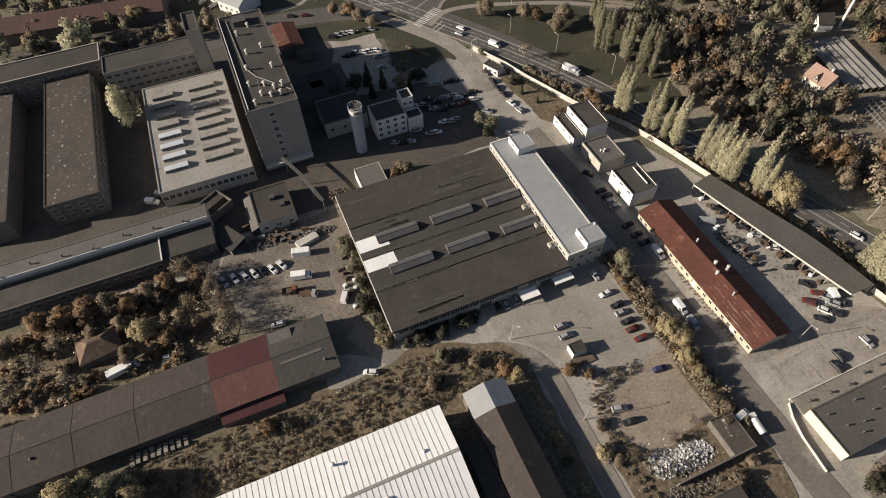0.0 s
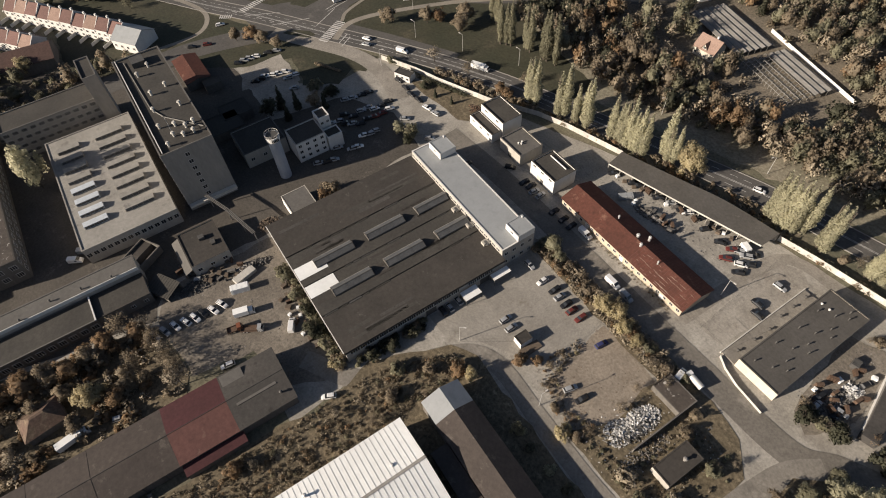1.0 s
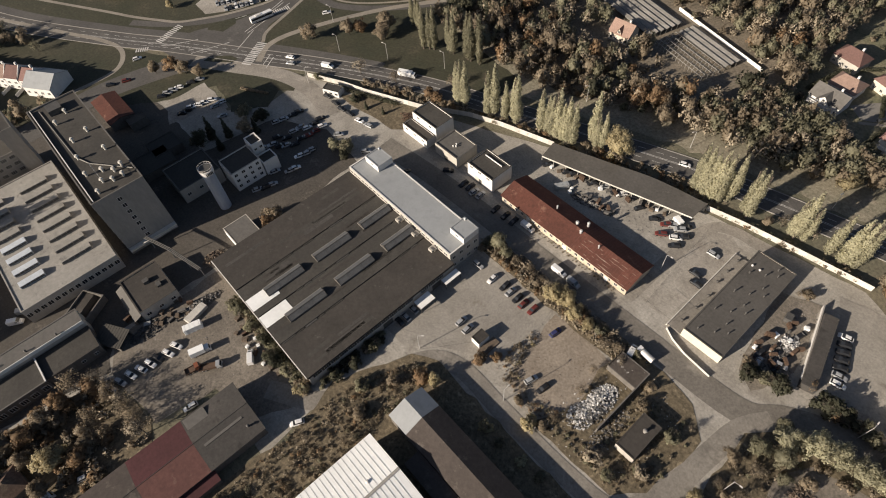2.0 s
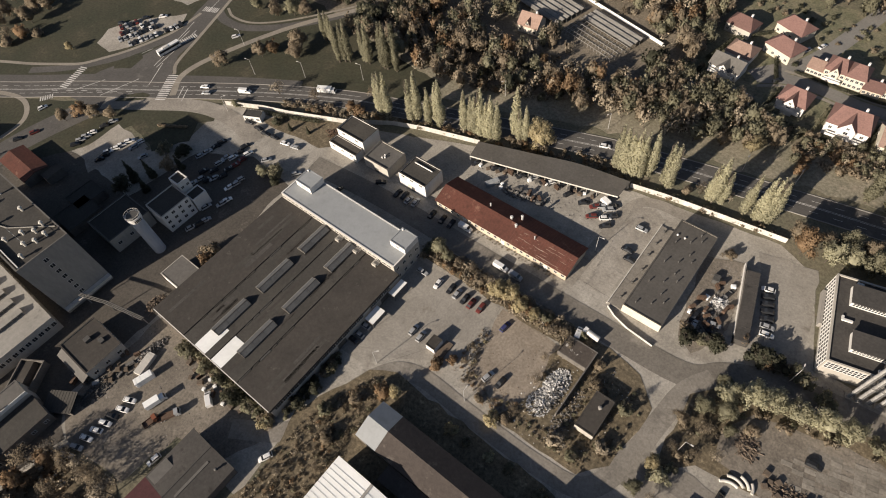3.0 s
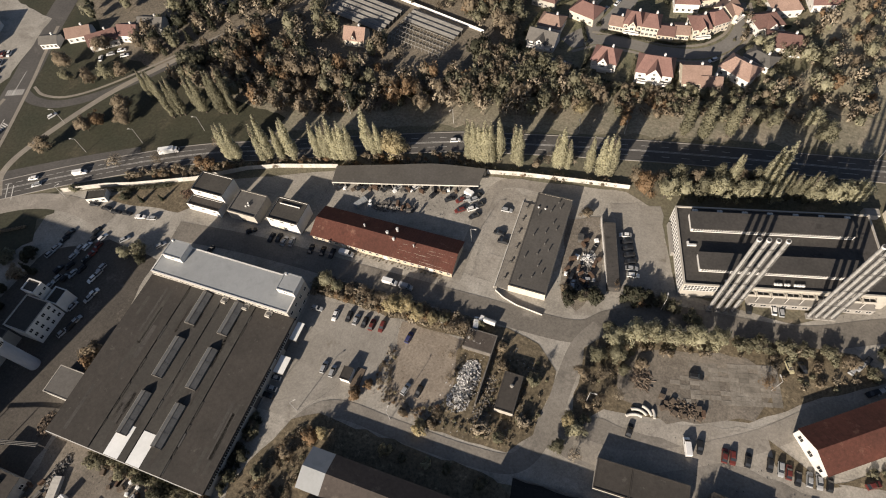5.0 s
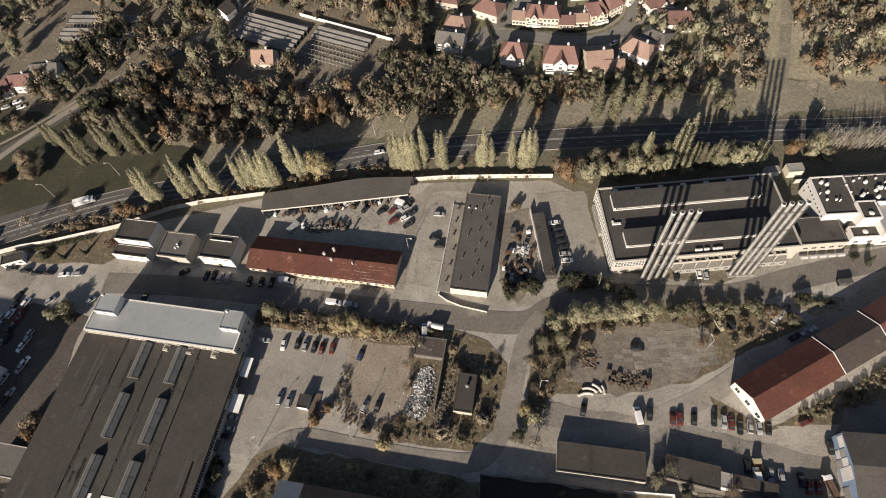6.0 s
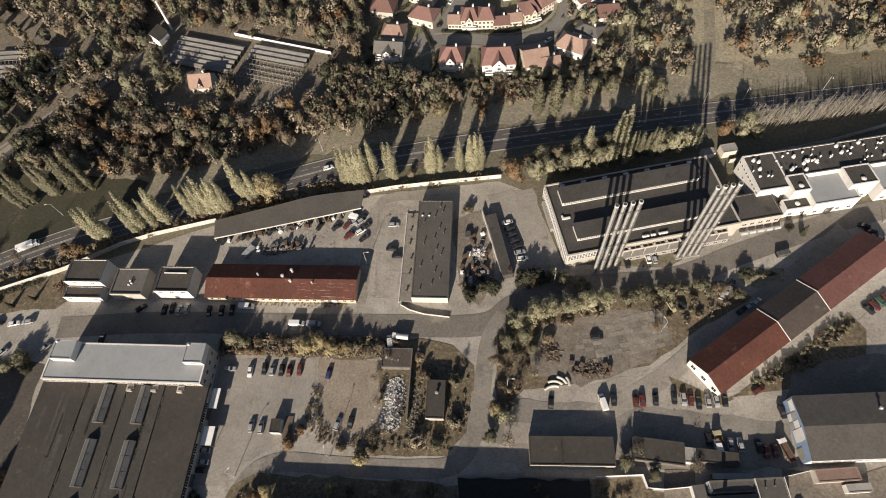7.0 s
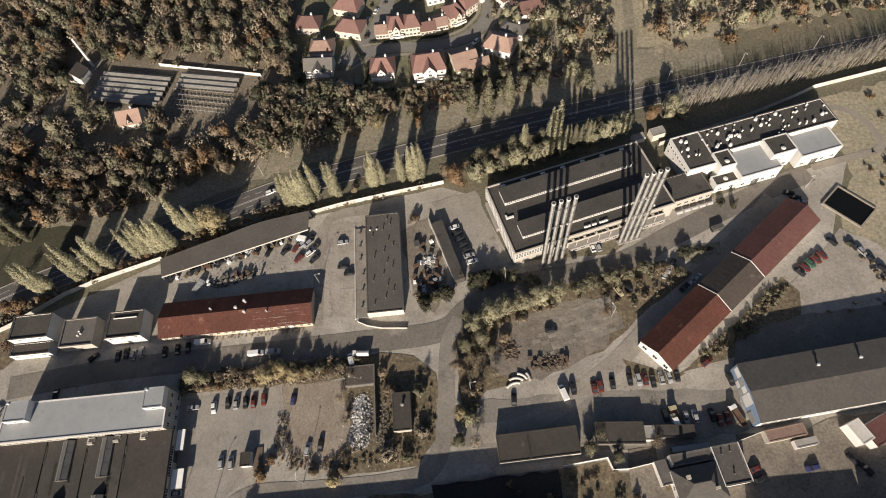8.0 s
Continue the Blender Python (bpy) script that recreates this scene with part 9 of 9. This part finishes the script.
for s in (-1, 1):
    part("window_band", hull(bmesh.new(), [(-5.6, s * 1.24, 1.5), (5.6, s * 1.24, 1.5), (5.6, s * 1.16, 1.5), (-5.6, s * 1.16, 1.5)], [(-5.6, s * 1.22, 2.5), (5.6, s * 1.22, 2.5), (5.6, s * 1.14, 2.5), (-5.6, s * 1.14, 2.5)]), GLASS, bus)
part("roof_unit", boxes((-3, 0, -0.8, 0.8, 3.002, 3.3)), FRAME, bus)
wheels(bus, (-3.6, 3.8), 1.24, 0.48)

# ---- clutter ----
def stepped(l, w, h, steps):
    """A block whose top face is inset and raised or sunk in turn: one closed mesh."""
    bm = boxes((-l / 2, l / 2, -w / 2, w / 2, 0, h))
    for inset, rise in steps:
        top = max(bm.faces, key=lambda f: (round(f.normal.z, 2), -f.calc_area() if len(bm.faces) > 6 else 0))
        bmesh.ops.inset_individual(bm, faces=[top], thickness=inset)
        if rise:
            got = bmesh.ops.extrude_face_region(bm, geom=[top])
            bmesh.ops.translate(bm, vec=(0, 0, rise), verts=[v for v in got["geom"] if isinstance(v, bmesh.types.BMVert)])
            bmesh.ops.delete(bm, geom=[top], context="FACES_ONLY") if top.is_valid else None
    return bm


def pallet_stack(n):
    """Pallets with gaps between them, as one stepped profile."""
    rows = []
    for k in range(n):
        for z, w in ((0.0, 0.45), (0.07, 0.45), (0.072, 0.6), (0.13, 0.6)):
            rows.append([(-w, -w, k * 0.14 + z), (w, -w, k * 0.14 + z), (w, w, k * 0.14 + z), (-w, w, k * 0.14 + z)])
    return loft(bmesh.new(), rows)


JUNK = {
    "crate": (stepped(1.5, 1.1, 0.9, ((0.07, -0.7),)), WOOD, "open timber crate among scrap"),
    "timber_block": (pallet_stack(6), WOOD, "weathered slatted timber block among scrap"),
    "drum": (drum(bmesh.new(), 0, 0, 0, 0.9, 0.32, 0.32, 12), DARKMETAL, "dark steel oil drum among scrap"),
    "tub": (stepped(2.1, 1.4, 0.8, ((0.06, -0.65),)), METALROOF, "grey steel tub among scrap"),
    "white_box": (stepped(1.2, 1.1, 0.95, ((0.1, 0.08), (0.35, 0.06))), WHITEROOF, "white plastic liquid box among scrap"),
    "machine": (stepped(2.4, 1.1, 0.6, ((0.2, 0.5), (0.2, 0.4))), SCRAP, "discarded machine bed among scrap"),
    "rack": (plate(stops(2.0, 3, 0.1), stops(1.5, 3, 0.1), 0, 0.8, lambda u, y, z: (u - 1, y - 0.4, z)), RUST, "rusty steel rack among scrap"),
}
JUNK_ME = {}
for key, (bm, material, label) in JUNK.items():
    bmesh.ops.recalc_face_normals(bm, faces=bm.faces)
    JUNK_ME[key] = bpy.data.meshes.new(key)
    bm.to_mesh(JUNK_ME[key])
    bm.free()
    JUNK_ME[key].materials.append(material)


def junk(poly, count, keys, seed, group):
    """Loose scrap pieces at random on a plot, each an object."""
    r = random.Random(seed)
    xs, ys = [p[0] for p in poly], [p[1] for p in poly]
    done = []
    tries = 0
    while len(done) < count and tries < 4000:
        tries += 1
        p = r.uniform(min(xs), max(xs)), r.uniform(min(ys), max(ys))
        if inside(p, poly) and all((p[0] - q[0]) ** 2 + (p[1] - q[1]) ** 2 > 3.2 for q in done):
            done.append(p)
            key = r.choice(keys)
            ob = new(key, JUNK_ME[key])
            s = r.uniform(0.85, 1.3)
            ob.matrix_basis = pose(*p, 0.118, 0, 0, r.uniform(0, 360)) @ Matrix.Diagonal((s, s, s, 1))
            tagged(ob, JUNK[key][2], key.replace("_", " "), group)


wall = thing("low_wall", "long low whitewashed wall behind a dark shed", "wall", 91.4, 74.8, 0, -74.6)
part("panel", boxes((0, 29.3, -0.14, 0.14, 0, 2.1)), WHITE, wall)
part("coping", boxes((-0.05, 29.35, -0.2, 0.2, 2.104, 2.2)), CONCRETE, wall)
heap("scrap_heap", "torn white sheeting and pale scrap in a pile", "scrap", 90.4, 55.6, 2.2, 2.4, 90, 0.8, RUBBLE, 1.1, 71, 0, 0.3)
junk([(84, 45), (94, 43), (95, 56), (92, 66), (87, 62), (84, 54)], 16, ("drum", "white_box", "rack"), 3, "scrap in the scrap yard")
junk([(-62, -92), (-52, -86), (-46, -74), (-52, -70), (-58, -76), (-60, -88)], 24, ("rack", "machine", "crate", "timber_block", "drum", "tub"), 4, "scrap beside the small workshops")
junk([(-36, -64), (-10, -63), (-8, -66), (-34, -68)], 16, ("timber_block", "crate", "drum", "white_box", "rack"), 5, "scrap along the hall gable")
junk([(122, 9), (137, 9), (137, 14), (122, 14)], 9, ("rack", "timber_block", "timber_block"), 6, "scrap on the slab field")
junk([(2, 55), (22, 57), (22, 60), (2, 58)], 14, ("machine", "drum", "tub", "rack", "white_box"), 7, "scrap in the repair yard")
junk([(-11, 59), (8, 63.4), (24, 67.6), (42, 72.6), (42, 74), (24, 69), (8, 64.8), (-12, 60)], 22, ("rack", "machine", "drum", "white_box", "crate", "tub"), 8, "parts stacked before the open shed")
heap("scrap_heap", "low heap of scrap metal and machine parts", "scrap", 90.5, 51, 2.8, 8.5, 260, 0.62, SCRAP, 0.9, 21)
heap("scrap_heap", "stacked scrap engines and axles", "scrap", 86.6, 45, 1.6, 5, 110, 0.55, RUST, 0.8, 22)
heap("scrap_heap", "pale torn sheets and sacks among scrap", "scrap", 91.6, 56.0, 1.7, 3.4, 90, 0.6, RUBBLE, 0.8, 31)
heap("scrap_heap", "pile of grey metal parts in the repair yard", "scrap", 12, 56.5, 7.0, 1.9, 240, 0.8, SCRAP, 1.2, 23, 12)
heap("scrap_heap", "weathered frames and pallets", "scrap", 129.5, 11.6, 6.5, 2.8, 190, 0.75, WOOD, 0.7, 24, 0, 0.7)
heap("timber_heap", "pile of weathered planks and posts", "timber", 116, 17.4, 3.0, 3.4, 110, 1.0, WOOD, 0.8, 25, 0, 0.9)
heap("scrap_heap", "steel frames stacked beside small workshops", "scrap", -53, -88, 3.0, 7, 190, 0.7, DARKMETAL, 1.2, 26)
heap("scrap_heap", "stacked racks in the south yard", "scrap", -50, -70, 2.2, 7, 160, 0.8, SCRAP, 1.6, 27)
heap("scrap_heap", "pallets and barrels behind the hall", "scrap", -64, -58, 3.0, 4, 130, 0.7, WOOD, 1.0, 28)
heap("scrap_heap", "loose material along the yard fence", "scrap", -70, 39, 5, 2.6, 130, 0.6, RUST, 0.9, 29)
SACK = mat("grey_crate_board", (0.2, 0.185, 0.165), (0.14, 0.13, 0.115), coarse=0.6, fine=2.0, grain=0.25, rand=0.2)
bm = stepped(1.25, 1.05, 0.95, ((0.08, -0.12),))
bmesh.ops.recalc_face_normals(bm, faces=bm.faces)
sack_me = bpy.data.meshes.new("crate")
bm.to_mesh(sack_me)
bm.free()
sack_me.materials.append(SACK)
rng = random.Random(71)
for k in range(18):
    o = new("crate", sack_me)
    o.matrix_basis = pose(5.6 + (k % 2) * 1.7 + rng.uniform(-0.2, 0.2), -135.5 + (k // 2) * 1.75 + rng.uniform(-0.15, 0.15), 0.16, 0, 0, rng.uniform(-8, 8))
    tagged(o, "square grey crate in a double row beside the long barn", "crate", "crates beside the long barn")
for x, y, rot, sweep, bend in ((115.6, 5.4, 14, 62, 4.6), (117.0, 7.2, -6, 70, 4.2), (119.4, 8.0, -34, 58, 4.0), (121.4, 7.4, -70, 46, 3.6)):
    rows = []
    for i in range(9):
        a = radians(sweep * (i / 8 - 0.5))
        rows.append([((bend + 0.46 * math.cos(t)) * math.sin(a), (bend + 0.46 * math.cos(t)) * math.cos(a) - bend, 0.5 + 0.46 * math.sin(t)) for t in (k * math.tau / 10 for k in range(10))])
    bm = loft(bmesh.new(), rows)
    bmesh.ops.recalc_face_normals(bm, faces=bm.faces)
    o = tagged(part("pipe_section", bm, FENCEWALL, None), "pale curved pipe section lying on soil", "pipe", "pipe sections")
    o.matrix_basis = pose(x, y, 0.06, 0, 0, rot)
for x, y, a, b, h, m, rot, label in ((-43.0, -76.8, 6.0, 2.4, 2.5, WHITEROOF, 75, "white shipping container in the yard"), (-47.5, -73.5, 3.0, 8.0, 1.4, FENCEWALL, 15, "stacked white crates in the yard"), (0.5, 55.2, 5.5, 2.2, 1.8, METALROOF, 60, "grey skip in the repair yard"), (40.3, 71.6, 3.6, 2.2, 2.0, WHITEROOF, -20, "white caravan box beside an open shed"), (98.1, 58.8, 4.2, 27.3, 2.9, DARKFELT, 14, "long dark shed along the scrap yard"), (86.2, 63.6, 2.2, 3.0, 1.8, DARKMETAL, 10, "dark steel crate in the scrap yard"), (201, 57, 4.6, 2.0, 1.9, DARKMETAL, 15, "dark trailer parked on the driveway")):
    bm = bmesh.new()
    hull(bm, [(-a / 2, -b / 2, 0), (a / 2, -b / 2, 0), (a / 2, b / 2, 0), (-a / 2, b / 2, 0)], [(-a / 2 + 0.05, -b / 2 + 0.05, h), (a / 2 - 0.05, -b / 2 + 0.05, h), (a / 2 - 0.05, b / 2 - 0.05, h), (-a / 2 + 0.05, b / 2 - 0.05, h)])
    bmesh.ops.bevel(bm, geom=bm.edges[:], offset=0.06, segments=1, affect="EDGES")
    name = "container" if "container" in label or "crate" in label or "skip" in label else "tank" if "tank" in label else "trailer" if "trailer" in label or "caravan" in label else "shed"
    root = thing(name, label, name, x, y, 0.06, rot)
    part("body", bm, m, root)
    n = max(2, int(max(a, b) / 1.5))
    for k in range(n):
        f = -0.5 + (k + 0.5) / n
        if a >= b:
            part("rib", boxes((a * f - 0.05, a * f + 0.05, -b / 2 - 0.04, b / 2 + 0.04, 0.1, h + 0.04)), m, root)
        else:
            part("rib", boxes((-a / 2 - 0.04, a / 2 + 0.04, b * f - 0.05, b * f + 0.05, 0.1, h + 0.04)), m, root)


def debris(poly, count, size, material, seed, label):
    """Small loose bits scattered on a plot, as one mesh."""
    r = random.Random(seed)
    xs, ys = [p[0] for p in poly], [p[1] for p in poly]
    bm = bmesh.new()
    while count:
        x, y = r.uniform(min(xs), max(xs)), r.uniform(min(ys), max(ys))
        if not inside((x, y), poly):
            continue
        count -= 1
        s, a = size * r.uniform(0.3, 1.1), r.uniform(0, 6.28)
        c, d, h = s * math.cos(a), s * math.sin(a), r.uniform(0.08, 0.16)
        foot = [bm.verts.new((x + u * c - v * d * 0.6, y + u * d + v * c * 0.6, 0.06)) for u, v in ((-1, -1), (1, -0.8), (0.8, 1), (-0.9, 0.9))]
        top = [bm.verts.new((x + (u * c - v * d * 0.6) * 0.7, y + (u * d + v * c * 0.6) * 0.7, 0.06 + h)) for u, v in ((-1, -1), (1, -0.8), (0.8, 1), (-0.9, 0.9))]
        bm.faces.new(top)
        for k in range(4):
            bm.faces.new((foot[k], foot[(k + 1) % 4], top[(k + 1) % 4], top[k]))
    tagged(part("debris", bm, material, None), label, "debris", kind="stuff")


debris([(-60, -60), (-20, -62), (-2, -78), (-20, -100), (-46, -102), (-58, -96)], 260, 0.22, SCRAP, 1, "small scrap and rubbish strewn over the yard")
debris([(-10, 52), (40, 60), (44, 72), (16, 66), (-10, 60)], 200, 0.24, SCRAP, 2, "small engine parts and rubbish before the open shed")
debris([(82, 42), (97, 42), (96, 72), (84, 72)], 220, 0.24, SCRAP, 3, "small scrap strewn over the scrap yard")
debris([(56, -18), (70, -18), (82, -14), (84, 12), (70, 18), (57, 12)], 240, 0.26, RUBBLE, 4, "broken plaster and bricks round the ruin")
debris([(108, 8), (150, 14), (150, 32), (112, 28)], 90, 0.22, SCRAP, 5, "broken slabs and rubbish on the slab field")
debris([(34, -14), (58, -14), (58, 12), (35, 12)], 120, 0.16, RUST, 6, "stones and dead leaves on bare soil")
debris([(124, 46), (186, 60), (186, 65), (124, 50)], 90, 0.2, SCRAP, 7, "small rubbish before the boiler house")
debris([(166, 0), (184, -14), (150, -14), (110, 6)], 110, 0.18, SCRAP, 8, "small rubbish in the dusty yard")


def street_lamp(x, y, rot, h=8.5, label="tall grey street lamp with a bent arm"):
    l = thing("street_lamp", label, "street lamp", x, y, 0, rot, group="street lamps")
    part("pole", drum(bmesh.new(), 0, 0, 0, h, 0.11, 0.07, 8), STEEL, l)
    bm = bmesh.new()
    beam(bm, (0, 0, h), (1.5, 0, h + 0.35), 0.06)
    part("arm", bm, STEEL, l)
    part("lamp_head", boxes((1.3, 2.1, -0.16, 0.16, h + 0.3, h + 0.46)), FRAME, l)


for x, y, rot in ((-130, 46, 200), (-108, 58, 200), (-152, 58, 200), (-84, 72, 200), (185, 130, 260), (202, 132.5, 260), (236, 138, 260), (92, 119, 260), (74, 115, 260), (44, -20, 90), (101, 5, 0), (154, 26, 120), (118, 43.5, 90), (240, 71, 200), (48, 51, 0), (14, -27, 45), (-24, 99, 250), (22, 106, 250), (-121, 22, 45), (271, 143, 260)):
    street_lamp(x, y, rot)
bm = bmesh.new()
for a, b in (((52.5, 34.5), (63, 34)), ((63, 34), (66, 52)), ((26, -15), (17, -28))):
    beam(bm, (*a, 5.5), (*b, 5.5), 0.03)
tagged(part("cable", bm, DARKMETAL, None), "thin overhead cables across the yard", "cable", kind="stuff")
# pipe bridge over the west lane
bridge = thing("pipe_bridge", "pale pipe bridge on posts above the lane", "pipe bridge", 0, 0)
for d in (-0.5, 0.0, 0.5):
    part("pipe", beam(bmesh.new(), (-85, -72 + d, 6.0), (-74, -68 + d, 6.0), 0.18, 8), DARKMETAL, bridge)
    part("pipe", beam(bmesh.new(), (-74, -68 + d, 6.0), (-58, -64 + d, 6.0), 0.18, 8), DARKMETAL, bridge)
for x, y in ((-84, -71.5), (-74, -68), (-66, -66), (-58.6, -64)):
    part("post", boxes((x - 0.15, x + 0.15, y - 0.15, y + 0.15, 0, 5.8)), CONCRETE, bridge)
